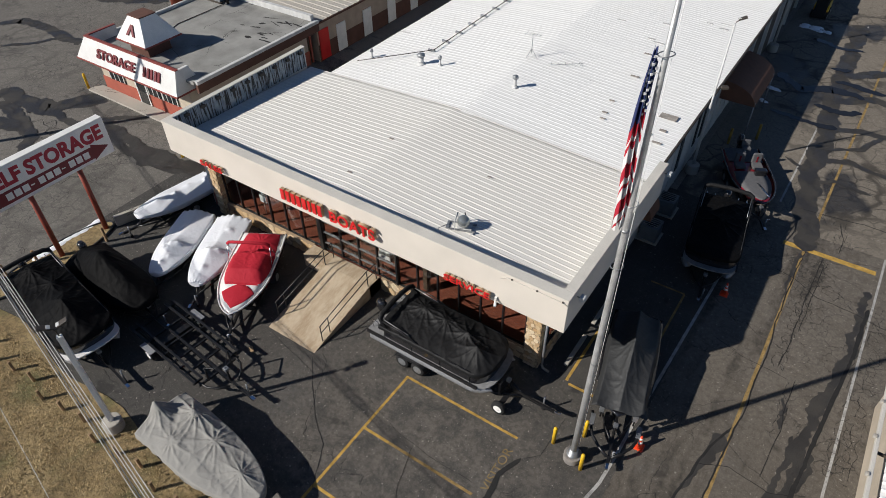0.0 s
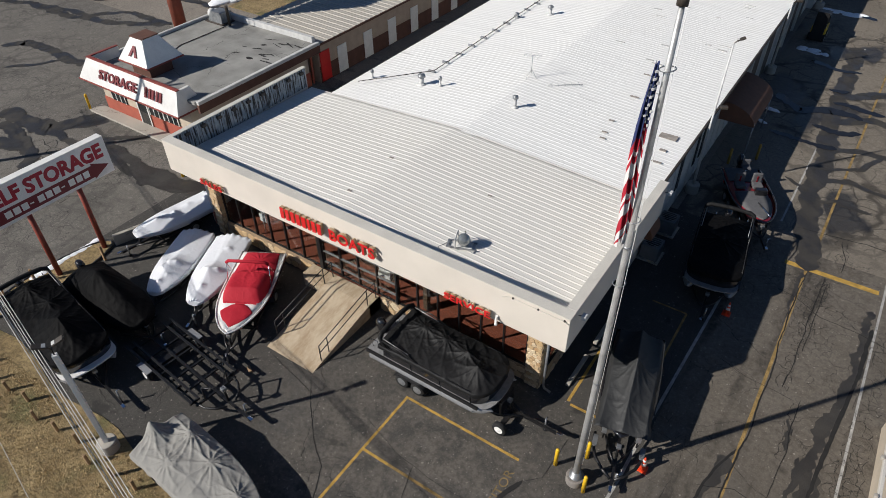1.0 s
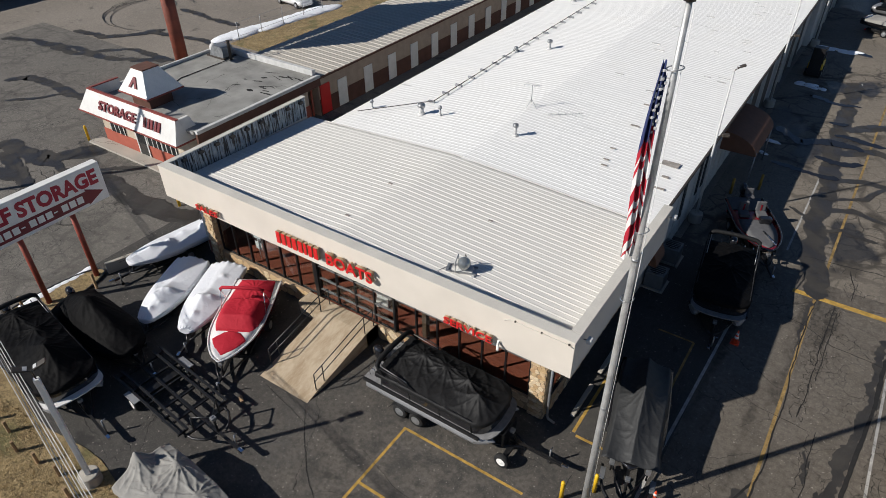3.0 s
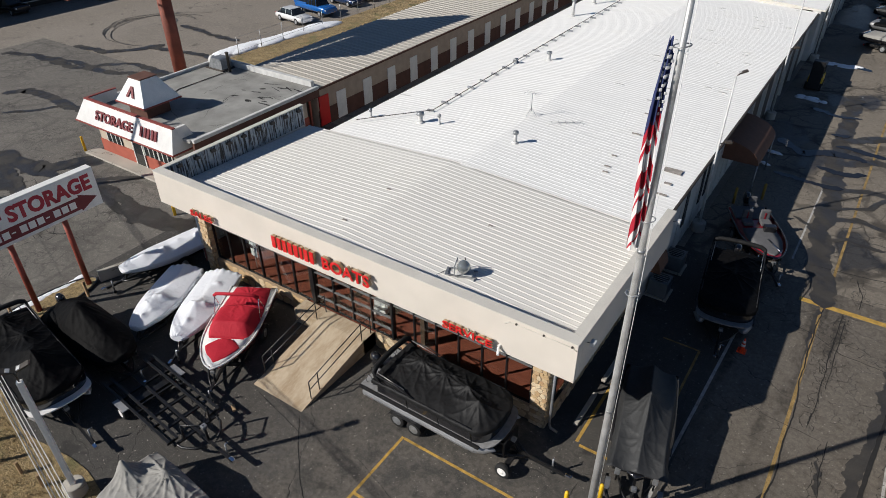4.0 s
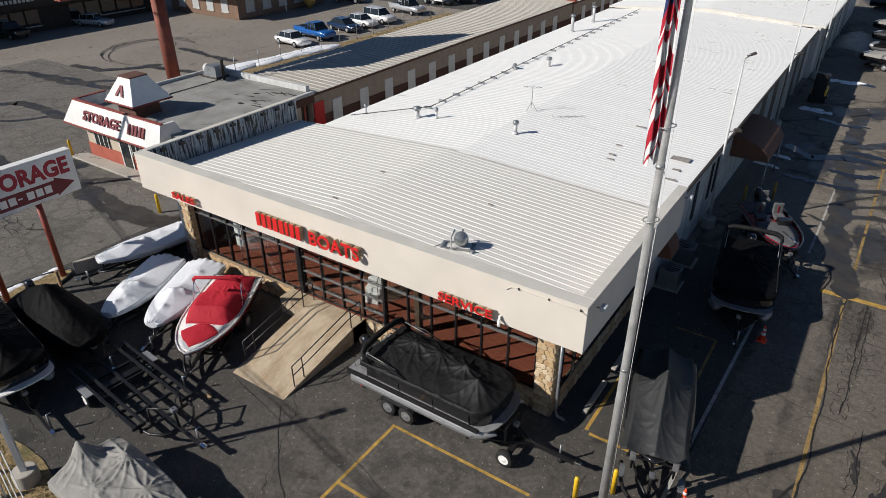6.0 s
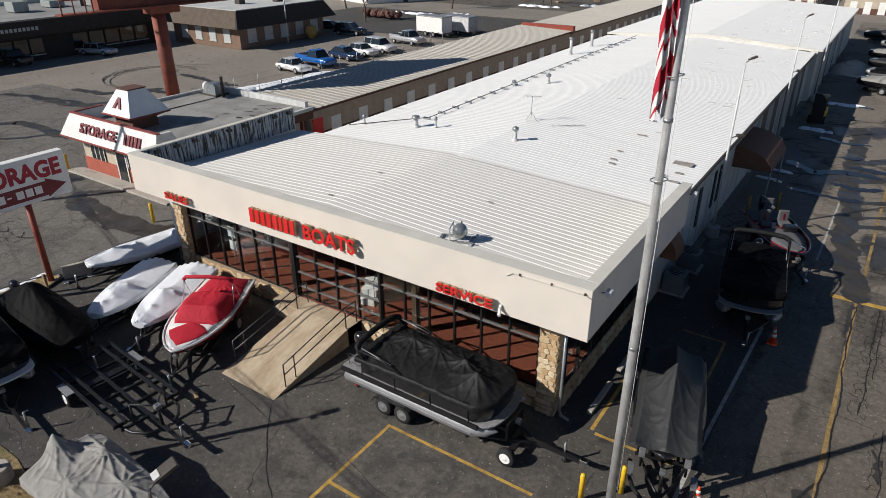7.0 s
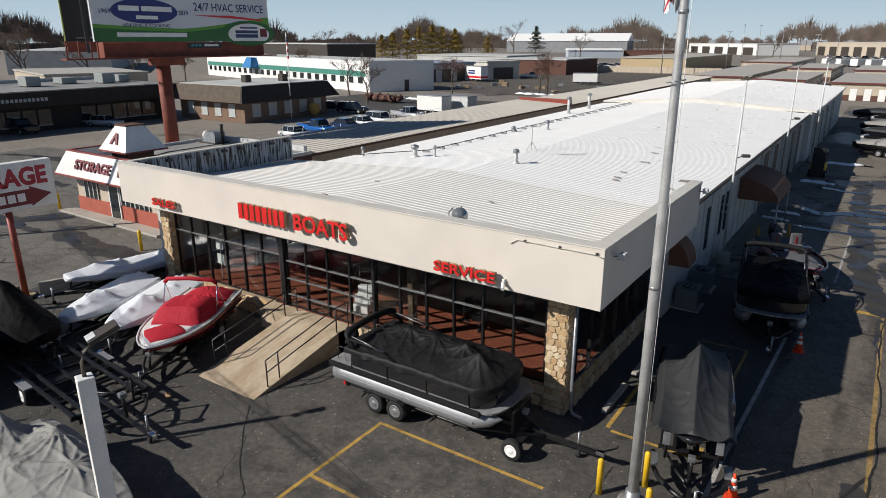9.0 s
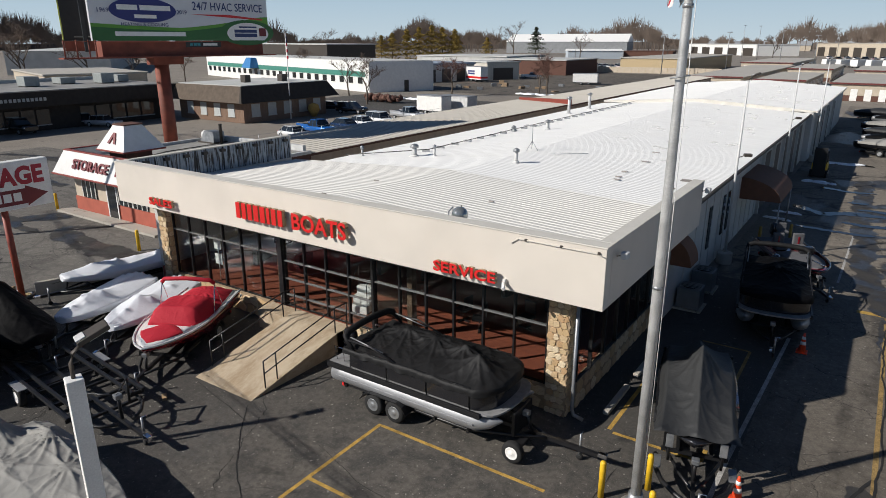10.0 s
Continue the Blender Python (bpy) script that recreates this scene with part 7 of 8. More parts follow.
for i, (x, y, sx, sy) in enumerate(((-4.1, 57.4, 1.3, 0.5), (-3.0, 57.0, 0.7, 0.3), (-4.6, 43.6, 0.9, 0.25), (-4.2, 45.6, 1.0, 0.2), (-3.2, 67.4, 2.4, 0.7))):
    bm = bmesh.new()
    for k in range(8):
        bmesh.ops.create_icosphere(bm, subdivisions=2, radius=0.5, matrix=pose(sx * rnd.uniform(-0.7, 0.7), sy * rnd.uniform(-0.6, 0.6), 0) @ Matrix.Diagonal((sx * 0.6, sy * 0.8, 0.25, 1)))
    solo("snow_pile", bm, SNOW, "low melting heap of dirty snow on asphalt", "snow", x, y, 0, kind="stuff", smooth=True)
fk = thing("forklift", "yellow and black forklift parked beside the building", "forklift", -3.9, 60.2, 0, -90)
part("body", boxb(-1.0, 0.6, -0.55, 0.55, 0.3, 1.1, 0.08), YELLOW, fk)
part("mast", boxb(0.75, 0.9, -0.45, 0.45, 0.1, 2.4, 0.02), BLACK, fk)
part("roof_guard", boxb(-0.7, 0.6, -0.5, 0.5, 2.05, 2.12, 0.02), BLACK, fk)
for a in (-0.65, 0.55):
    for b in (-0.45, 0.45):
        part("guard_post", tubeb([(a, b, 1.0), (a, b, 2.06)], 0.03, 6), BLACK, fk)
        wheel(fk, a, b * 1.15, 0.3, 0.22)
# neighbour's wall along the drive
nb = thing("neighbour_building", "neighbouring building with white ribbed metal roof", "building", kind="structure")
part("wall", boxb(5.6, 12, -20, 21.5, 0, 2.7), BEIGE, nb)
bm = bmesh.new()
rings = []
y = -20.3
while y < 21.7:
    for dy, h in ((0, 0), (0.2, 0), (0.22, 0.04), (0.27, 0.04), (0.29, 0)):
        rings.append([(5.5, y + dy, 2.75 + h), (12.2, y + dy, 3.5 + h)])
    y += 0.3
loft(bm, rings, closed=False, smooth=False)
part("roof", bm, ROOF_W, nb, "white ribbed metal roof")
part("gutter", boxb(5.08, 5.2, -20.3, 21.7, 2.72, 2.88, 0.02), CAP, nb)
for k in range(14):
    part("gutter_strap", boxb(5.2, 5.62, -19.0 + k * 3.0, -18.9 + k * 3.0, 2.6, 2.66), BRONZE, nb)
for k in range(6):
    part("gutter_bracket", boxb(4.98, 5.1, 11.0 + k * 1.6, 11.14 + k * 1.6, 2.8, 2.93, 0.03), CONC, nb)

# ---------------------------------------------------------------- billboard
bb = thing("billboard", "large roadside billboard on a single rust-red steel column", "billboard", kind="structure")
bb.matrix_basis = pose(-44.5, 32.2, 0.41, 0, 0, 86) @ Matrix.Diagonal((1.126, 1.0, 0.97, 1))
part("column", tubeb([(-1.85, 0.9, -0.45), (-1.85, 0.9, 9.6)], 0.46, 24), RUSTRED, bb, "rust-red steel column")
part("head_box", boxb(-2.6, -0.5, 0.35, 1.45, 8.6, 9.6, 0.03), RUSTRED, bb)
part("beam", boxb(-5.8, 6.05, 0.4, 1.4, 9.2, 10.3, 0.02), RUSTRED, bb, "rust-red steel beam")
part("catwalk", boxb(-8.4, 6.6, -0.5, 0.35, 9.15, 9.25), RUSTRED, bb)
for x in (-8.3, -7.6, -6.9, -6.5):
    part("catwalk_rail", tubeb([(x, -0.45, 9.2), (x, -0.45, 10.4)], 0.04, 6), RUSTRED, bb)
part("catwalk_rail", tubeb([(-8.3, -0.45, 10.3), (-6.4, -0.45, 10.3)], 0.03, 6), RUSTRED, bb)
pn = part("panel", boxb(-6.42, 6.42, 0.05, 0.3, 10.35, 14.75, 0.01), mat("billboard_white", (0.62, 0.63, 0.66), 0.5, var=0.02), bb, "printed billboard panel")
BACK = Matrix.Translation((6.3, 0.7, 0)) @ Matrix.Rotation(radians(161), 4, "Z")
part("back_panel", boxb(0, 13.2, -0.12, 0.12, 10.35, 14.75), BLACK, bb, m=BACK)
part("back_panel_edge", boxb(13.2, 13.27, -0.25, 0.25, 10.35, 14.75), mat("lime_edge", (0.5, 0.55, 0.12), 0.6), bb, m=BACK)
part("back_beam", boxb(2, 13.2, -0.2, 0.2, 9.6, 10.3), RUSTRED, bb, m=BACK)
for k in range(6):
    part("brace", tubeb([(-6.0 + k * 1.6, 0.3, 10.6), (-6.0 + k * 1.6, 0.6 + (5 - k) * 0.62, 10.6)], 0.06, 6), BLACK, bb)
part("ladder", boxb(-6.75, -6.45, 0.5, 0.56, 9.6, 14.6), BLACK, bb)
GREEN1 = mat("print_green", (0.025, 0.13, 0.03), 0.5, var=0.04)
GREEN2 = mat("print_light_green", (0.10, 0.30, 0.03), 0.5, var=0.04)
NAVY = mat("print_navy", (0.015, 0.025, 0.16), 0.5, var=0.03)
INK = mat("print_dark_blue", (0.02, 0.04, 0.14), 0.5, var=0.03)


def flat(pts, y, material, name, parent, label=""):
    bm = bmesh.new()
    vs = [bm.verts.new((x, y, z)) for x, z in pts]
    bm.faces.new(vs)
    return part(name, bm, material, parent, label)


def ellipse(cx, cz, a, b, n=36):
    return [(cx + a * math.cos(2 * math.pi * k / n), cz + b * math.sin(2 * math.pi * k / n)) for k in range(n)]


PX, PZ = -6.42, 10.35
top_l = [(PX + u * 12.84, PZ + 1.05 - 0.75 * u + 2.3 * max(0, u - 0.45) ** 1.2 + 0.45 * u * u) for u in [i / 20 for i in range(21)]]
flat([(PX, PZ)] + [(PX + 12.84, PZ)] + [(x, min(z + 0.12, PZ + 1.9)) for x, z in top_l[::-1]], 0.040, GREEN2, "print_swoosh", pn, "light green swoosh")
flat([(PX, PZ)] + [(PX + 9.6, PZ)] + [(x, z - 0.12) for x, z in top_l[15::-1]], 0.034, GREEN1, "print_swoosh", pn, "dark green swoosh")
flat(ellipse(PX + 11.0, PZ + 0.62, 2.3, 1.0)[:], 0.028, GREEN1, "print_oval", pn)
flat([(x, max(z, PZ + 0.02)) for x, z in ellipse(PX + 11.05, PZ + 0.55, 1.75, 0.85)], 0.022, WHITE, "print_oval", pn, "white oval")
flat(ellipse(PX + 3.4, PZ + 2.1, 2.2, 0.85), 0.034, NAVY, "print_oval", pn, "navy blue oval")


def print_bar(x0, x1, z0, z1, material, y=0.018):
    part("text_bar", boxb(PX + x0, PX + x1, y, y + 0.006, PZ + z0, PZ + z1), material, pn)


print_bar(1.7, 3.0, 2.1, 2.45, WHITE)
print_bar(3.15, 5.2, 2.1, 2.45, WHITE)
print_bar(2.75, 4.2, 1.55, 1.8, WHITE)
print_bar(1.4, 6.1, 0.32, 0.62, WHITE)
print_bar(9.9, 11.8, 0.62, 0.86, INK)
print_bar(9.9, 11.8, 0.28, 0.56, INK)
print_bar(10.3, 11.8, 1.0, 1.12, INK)
print_bar(12.0, 12.6, 0.35, 1.0, DRED)
for text, x, z, w, h, m in (("24/7 HVAC SERVICE", 9.6, 2.55, 5.6, 0.62, INK), ("HEATING & COOLING", 3.4, 1.12, 3.1, 0.24, INK), ("1969", 0.85, 2.05, 0.7, 0.3, INK), ("2019", 6.0, 2.05, 0.7, 0.3, INK)):
    bm = fit_words(text, w, h, 0.008, 0.008)
    bmesh.ops.transform(bm, matrix=Matrix.Translation((PX + x, 0.024, PZ + z)) @ FRONTFACE, verts=bm.verts)
    part("letters", bm, m, pn)
flat([(PX + 6.6, PZ + 1.93), (PX + 12.3, PZ + 1.62), (PX + 12.4, PZ + 1.72), (PX + 9.5, PZ + 1.98)], 0.03, RED, "print_swoosh", pn)
part("maker_plate", boxb(-0.2, 2.5, 0.37, 0.395, 9.85, 10.25), BLACK, bb)
for k in range(3):
    part("text_bar", boxb(0.1 + 0.28 * k, 0.32 + 0.28 * k, 0.36, 0.369, 9.97, 10.15), mat("teal_print", (0.02, 0.22, 0.26), 0.5), bb)
part("text_bar", boxb(1.1, 2.2, 0.36, 0.369, 9.97, 10.15), WHITE, bb)

# ---------------------------------------------------------------- buildings beyond the lot
def window_row(parent, x0, x1, y0, y1, z0, z1, count, material=CARGLASS, fill=0.7, frame=None):
    """Windows along a wall line from (x0, y0) to (x1, y1), standing a little proud of it."""
    a, b = Vector((x0, y0, 0)), Vector((x1, y1, 0))
    d = (b - a) / count
    ang = math.atan2(d.y, d.x)
    for i in range(count):
        c = a + d * (i + 0.5)
        w = d.length * fill / 2
        o = part("window", boxb(-w, w, -0.05, 0.05, z0, z1), material, parent, m=Matrix.Translation(c) @ Matrix.Rotation(ang, 4, "Z"))
        if frame:
            part("window_sill", boxb(-w - 0.08, w + 0.08, -0.1, 0.06, z0 - 0.12, z0 - 0.005), frame, o)


DKBROWN = mat("dark_shingle", (0.035, 0.028, 0.023), 0.85, var=0.2, scale=2)
MIDBROWN = mat("brown_shingle", (0.095, 0.070, 0.050), 0.85, var=0.2, scale=2)
TANBRICK = brick_mat("tan_brick", (0.22, 0.135, 0.088), (0.17, 0.10, 0.065), 3.0)
BLIND = mat("window_blind", (0.45, 0.47, 0.47), 0.4, var=0.1)
TEAL = mat("teal_band", (0.05, 0.22, 0.17), 0.6, var=0.08)
ROOFTOP = mat("flat_roof_white", (0.50, 0.50, 0.48), 0.8, var=0.15, scale=0.3)
GREYWALL = mat("grey_metal_wall", (0.26, 0.27, 0.28), 0.7, var=0.12, scale=0.5)
PALEWALL = mat("pale_wall", (0.50, 0.50, 0.48), 0.8, var=0.1, scale=0.5)

sm = thing("strip_mall", "long dark-brown strip mall with shop windows", "building", kind="structure")
part("wall", boxb(-112, -85.5, -20, 57.5, 0, 3.6), DKBROWN, sm)
part("fascia", boxb(-112.2, -84.2, -20.2, 57.6, 2.9, 4.7, 0.05), DKBROWN, sm, "dark brown shingle fascia")
part("roof", boxb(-112, -84.8, -20, 57.3, 4.702, 4.78), mat("grey_membrane", (0.24, 0.235, 0.225), 0.85, var=0.25, scale=0.25), sm)
part("parapet", boxb(-103.0, -102.6, -20, 57, 4.78, 5.25), PALEWALL, sm)
for y0, n in ((2, 5), (16, 6), (30, 6), (44, 5)):
    window_row(sm, -85.45, -85.45, y0, y0 + 10.5, 0.7, 2.5, n, CARGLASS, 0.86, PALEWALL)
for k in range(11):
    part("text_bar", boxb(-84.18, -84.1, 34.6 + k * 0.48, 34.9 + k * 0.48, 3.62, 4.0), PALEWALL, sm)
for x, y, w, h in ((-93, 42, 2.2, 1.2), (-95, 47.5, 2.4, 0.8), (-92, 51.5, 2.2, 1.3), (-94, 55.0, 2.0, 0.9), (-97, 36, 2.2, 0.9)):
    u = thing("rooftop_unit", "grey rooftop air-conditioning unit", "air conditioner", x, y, 4.78, 0, "rooftop units")
    part("cabinet", boxb(-w / 2, w / 2, -w / 2.4, w / 2.4, 0.1, h + 0.1, 0.08), mat("unit_grey", (0.28, 0.30, 0.29), 0.6, var=0.1), u)
    part("curb", boxb(-w / 2 + 0.1, w / 2 - 0.1, -w / 2.4 + 0.1, w / 2.4 - 0.1, -0.01, 0.11), BRONZE, u)

of = thing("brick_office", "low tan brick office with brown mansard roof", "building", kind="structure")
part("wall", boxb(-84.0, -70.4, 57.6, 73.0, 0, 3.3), TANBRICK, of, "tan brick wall")
part("mansard", frustum((-84.5, -69.2, 56.4, 74.3), (-84, -70.2, 57.4, 73.2), 2.7, 4.75), MIDBROWN, of, "brown shingle mansard")
part("mansard_side", frustum((-69.6, -69.1, 56.3, 74.6), (-70.3, -70.15, 57.3, 73.2), 2.68, 4.78), DKBROWN, of, "dark brown shingle mansard")
part("roof", boxb(-83.8, -70.4, 57.6, 73.0, 4.4, 4.85), ROOFTOP, of)
window_row(of, -83, -71.4, 57.58, 57.58, 0.8, 2.4, 4, BLIND, 0.45, PALEWALL)
window_row(of, -70.38, -70.38, 58.2, 72.5, 0.8, 2.4, 5, BLIND, 0.5, PALEWALL)
for x, y in ((-76, 63), (-74, 68)):
    u = thing("rooftop_unit", "dark rooftop vent unit", "vent", x, y, 4.85)
    part("cabinet", boxb(-0.5, 0.5, -0.5, 0.5, 0, 1.0, 0.05), BRONZE, u)

tl = thing("teal_striped_building", "white flat-roofed building with a teal window stripe", "building", kind="structure")
CX, CY = -91.5, 108
DIRA = Vector((-0.955, 0.296, 0)).normalized()
DIRB = Vector((0.485, 0.875, 0)).normalized()
ca = Vector((CX, CY, 0))


def slab_building(parent, c, a, la, b, lb, h, material, name="wall"):
    bm = bmesh.new()
    base = [c, c + a * la, c + a * la + b * lb, c + b * lb]
    loft(bm, [[(p.x, p.y, z) for p in base] for z in (0, h)], smooth=False)
    return part(name, bm, material, parent)


slab_building(tl, ca, DIRA, 95, DIRB, 15, 6.3, WHITE)
bm = bmesh.new()
base = [ca + DIRA * 0.4 + DIRB * 0.4, ca + DIRA * 94.6 + DIRB * 0.4, ca + DIRA * 94.6 + DIRB * 14.6, ca + DIRA * 0.4 + DIRB * 14.6]
loft(bm, [[(p.x, p.y, z) for p in base] for z in (6.302, 6.4)], smooth=False)
part("roof", bm, ROOFTOP, tl)
o0 = ca - DIRB * 0.02
p0, p1 = o0 + DIRA * 1.5, o0 + DIRA * 94
bm = bmesh.new()
nrm = -DIRB * 0.06
loft(bm, [[(p.x, p.y, 3.1), (p.x, p.y, 4.2), (p.x + nrm.x, p.y + nrm.y, 4.2), (p.x + nrm.x, p.y + nrm.y, 3.1)] for p in (p0, p1)], smooth=False)
part("stripe_band", bm, TEAL, tl, "teal painted band")
window_row(tl, p1.x + nrm.x, p0.x + nrm.x, p1.y + nrm.y, p0.y + nrm.y, 1.7, 3.0, 24, CARGLASS, 0.45)
dd = ca + DIRB * 8.5
part("door", boxb(-0.5, 0.5, -0.06, 0.06, 0, 2.4), BRONZE, tl, m=Matrix.Translation(dd + Vector((0.1, -0.05, 0))) @ Matrix.Rotation(math.atan2(DIRB.y, DIRB.x), 4, "Z"))
aw = ca + DIRA * 58 - DIRB * 1.2
part("entrance_canopy", frustum((-3.0, 3.0, -1.4, 1.4), (-1.6, 1.6, -0.4, 1.4), 3.4, 6.0), mat("blue_canopy", (0.02, 0.17, 0.42), 0.6), tl, "bright blue entrance canopy", m=Matrix.Translation(aw) @ Matrix.Rotation(math.atan2(DIRA.y, DIRA.x) + math.pi, 4, "Z"))
bs = thing("blue_roofed_shop", "grey metal workshop with a pale blue roof edge", "building", kind="structure")
BA, BB2, BC = Vector((0.216, 0.976, 0)), Vector((-0.976, 0.216, 0)), Vector((-101.7, 140.0, 0))
slab_building(bs, BC, BA, 20, BB2, 25, 4.3, PALEWALL)
bm = bmesh.new()
base = [BC - BA * 0.4 - BB2 * 0.4, BC + BA * 20.4 - BB2 * 0.4, BC + BA * 20.4 + BB2 * 25, BC - BA * 0.4 + BB2 * 25]
loft(bm, [[(q.x, q.y, z) for q in base] for z in (4.302, 4.8)], smooth=False)
part("roof", bm, mat("blue_grey_roof", (0.30, 0.36, 0.44), 0.6, var=0.1), bs)
for k in range(3):
    q = BC + BA * (4 + 5.5 * k) - BB2 * 0.03
    part("bay_door", boxb(-1.6, 1.6, -0.05, 0.05, 0, 3.2), BRONZE, bs, m=Matrix.Translation(q) @ Matrix.Rotation(math.atan2(BA.y, BA.x), 4, "Z"))


def plain_building(label, x0, x1, y0, y1, h, wall, roof, ridge=0.0, doors=(), rz=0.0, bays=0):
    b = thing("warehouse", label, "building", (x0 + x1) / 2, (y0 + y1) / 2, 0, rz, kind="structure")
    w, d = (x1 - x0) / 2, (y1 - y0) / 2
    part("wall", boxb(-w, w, -d, d, 0, h), wall, b)
    if ridge:
        bm = bmesh.new()
        loft(bm, [[(-w - 0.5, -d - 0.5, h - 0.05), (w + 0.5, -d - 0.5, h - 0.05), (w + 0.5, 0, h + ridge), (-w - 0.5, 0, h + ridge)], [(-w - 0.5, d + 0.5, h - 0.05), (w + 0.5, d + 0.5, h - 0.05), (w + 0.5, 0, h + ridge + 0.02), (-w - 0.5, 0, h + ridge + 0.02)]], caps=True, smooth=False)
        part("roof", bm, roof, b)
    else:
        part("roof", boxb(-w - 0.3, w + 0.3, -d - 0.3, d + 0.3, h + 0.002, h + 0.35, 0.05), roof, b)
    for i in range(bays):
        px_ = -w + (i + 0.5) * 2 * w / bays
        part("bay_door", boxb(px_ - w / bays * 0.62, px_ + w / bays * 0.62, -d - 0.08, -d + 0.02, 0, h * 0.7), BRONZE, b)
    return b


plain_building("cream flat-roofed workshop with a roller door", -102.4, -92.2, 162, 176, 4.6, mat("cream_wall", (0.56, 0.53, 0.46), 0.8), ROOFTOP, bays=1, rz=59)
plain_building("low brown workshop with a white roof edge", -112, -86, 196, 222, 4.4, BROWNBAND, ROOFTOP)
plain_building("pale grey long workshop with white roof", -150, -112, 205, 235, 5.0, PALEWALL, ROOFTOP, bays=3)
plain_building("huge grey warehouse with a white pitched roof", -300, -195, 548, 590, 9.5, GREYWALL, ROOF_W, 6.5, rz=12)
plain_building("pale blue metal shed with low white roof", -172, -140, 385, 405, 4.6, mat("pale_blue_wall", (0.42, 0.47, 0.52), 0.7), ROOF_W, 1.0, rz=28)
plain_building("dark red-brown metal shed", -140, -112, 400, 420, 4.2, BROWNBAND, BROWNBAND, rz=10)
plain_building("tan workshop building with flat grey roof", -80, -58, 228, 300, 4.6, mat("tan_panel", (0.48, 0.37, 0.22), 0.8), ROOF_T)
plain_building("long white building with blue canopy", -173, -43, 560, 590, 7.5, WHITE, PALEWALL, rz=-56, bays=5)
plain_building("grey service building with wide open bays", -60, 35, 505, 525, 8.5, BEIGE, ROOF_T, bays=8, rz=-50)
plain_building("dark flat-roofed building behind trees", -260, -165, 195, 215, 9.0, BRONZE, ROOFTOP, rz=-20)
plain_building("white industrial building with loading doors", -330, -215, 130, 160, 7.0, PALEWALL, ROOFTOP, bays=9, rz=-35)
plain_building("low grey-brown building among bare trees", -175, -140, 72, 92, 3.6, BEIGE, ROOF_T, rz=-15)
for i in range(9):
    hx = -175 + i * 21
    plain_building("suburban house with a grey pitched roof", hx, hx + 13, 760 + 25 * (i % 3), 772 + 25 * (i % 3), 5.5, (WHITE, BEIGE, TANWALL)[i % 3], GREYWALL, 4.5, rz=20 * (i % 2))

# further storage rows
CAPRED = mat("dark_red_cap", (0.13, 0.028, 0.026), 0.7, var=0.15)


def far_row(x0, x1, y0, y1, h, label):
    b = thing("storage_building", label, "building", kind="structure")
    part("wall", boxb(x0, x1, y0, y1, 0, h), BEIGE, b)
    part("roof", boxb(x0 - 0.3, x1 + 0.3, y0 - 0.2, y1 + 0.2, h + 0.002, h + 0.18, 0.03), ROOF_T, b)
    part("gable_cap", boxb(x0 - 0.35, x1 + 0.35, y0 - 0.3, y0 - 0.21, h + 0.0, h + 0.3), CAPRED, b)
    part("wall_band", boxb(x0 + 0.2, x1 - 0.2, y0 - 0.04, y0 - 0.005, 0, 1.0), BROWNBAND, b)
    for k in range(int((x1 - x0) / 2.2)):
        part("door", boxb(x0 + 0.9 + k * 2.2, x0 + 2.0 + k * 2.2, y0 - 0.06, y0 - 0.041, 0.05, 2.1), WHITE, b)
    part("wall_band", boxb(x1 + 0.004, x1 + 0.02, y0, y1, 0, 1.0), BROWNBAND, b)
    for k in range(min(30, int((y1 - y0) / 3))):
        part("door", boxb(x1 + 0.005, x1 + 0.05, y0 + 1 + 3 * k, y0 + 2.2 + 3 * k, 0.05, 2.1), WHITE, b)
    return b


far_row(-9.6, 30, 141, 185, 2.9, "wide beige storage building with grey roof")
far_row(-9, 30, 200, 240, 3.0, "wide beige storage building with grey roof")
far_row(-38.5, -27, 152, 235, 2.9, "long beige storage row with dark red end cap")
far_row(-24, -15, 150, 190, 2.7, "beige storage row with dark red end cap")
far_row(-25, -14.5, 205, 250, 3.0, "beige storage row with dark red end cap")
far_row(-46, -30, 255, 330, 3.0, "distant beige storage row")

# fence between the lots
fn = thing("panel_fence", "long tan panel fence beyond the storage rows", "fence", kind="structure")
for k in range(30):
    part("panel", boxb(-118 + k * 2.4, -115.7 + k * 2.4, 224.9, 225.0, 0, 1.9), BEIGE, fn)

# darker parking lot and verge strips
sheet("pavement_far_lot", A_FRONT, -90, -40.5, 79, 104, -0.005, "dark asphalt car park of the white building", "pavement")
sheet("pavement_far_yard", A_DRIVE, -100, -40, 118, 220, -0.006, "grey asphalt yard with clutter", "pavement")
bm = bmesh.new()
vv = {}
for i in range(60):
    y = 31.5 + i * 0.8
    for j, x in enumerate((-43.2, -41.5, -39.3)):
        vv[i, j] = bm.verts.new((x + 0.3 * noise.noise((y * 0.4, j, 0)), y, 0.04 + (0.15 if j == 1 else 0)))
for i in range(59):
    for j in range(2):
        bm.faces.new((vv[i, j], vv[i, j + 1], vv[i + 1, j + 1], vv[i + 1, j]))
solo("grass_strip", bm, GRASS, "strip of dry grass behind the storage row", "grass", kind="structure", smooth=True)
bm = bmesh.new()
for k in range(46):
    y = 32.5 + k * 0.42
    bmesh.ops.create_icosphere(bm, subdivisions=2, radius=0.5, matrix=pose(-43.0 + 0.25 * noise.noise((y, 0, 0)), y, 0.02) @ Matrix.Diagonal((1.2 + 0.8 * rnd.random(), 0.9, 0.35, 1)))
solo("snow_bank", bm, SNOW, "long melting snow bank behind the storage row", "snow", kind="stuff", smooth=True)
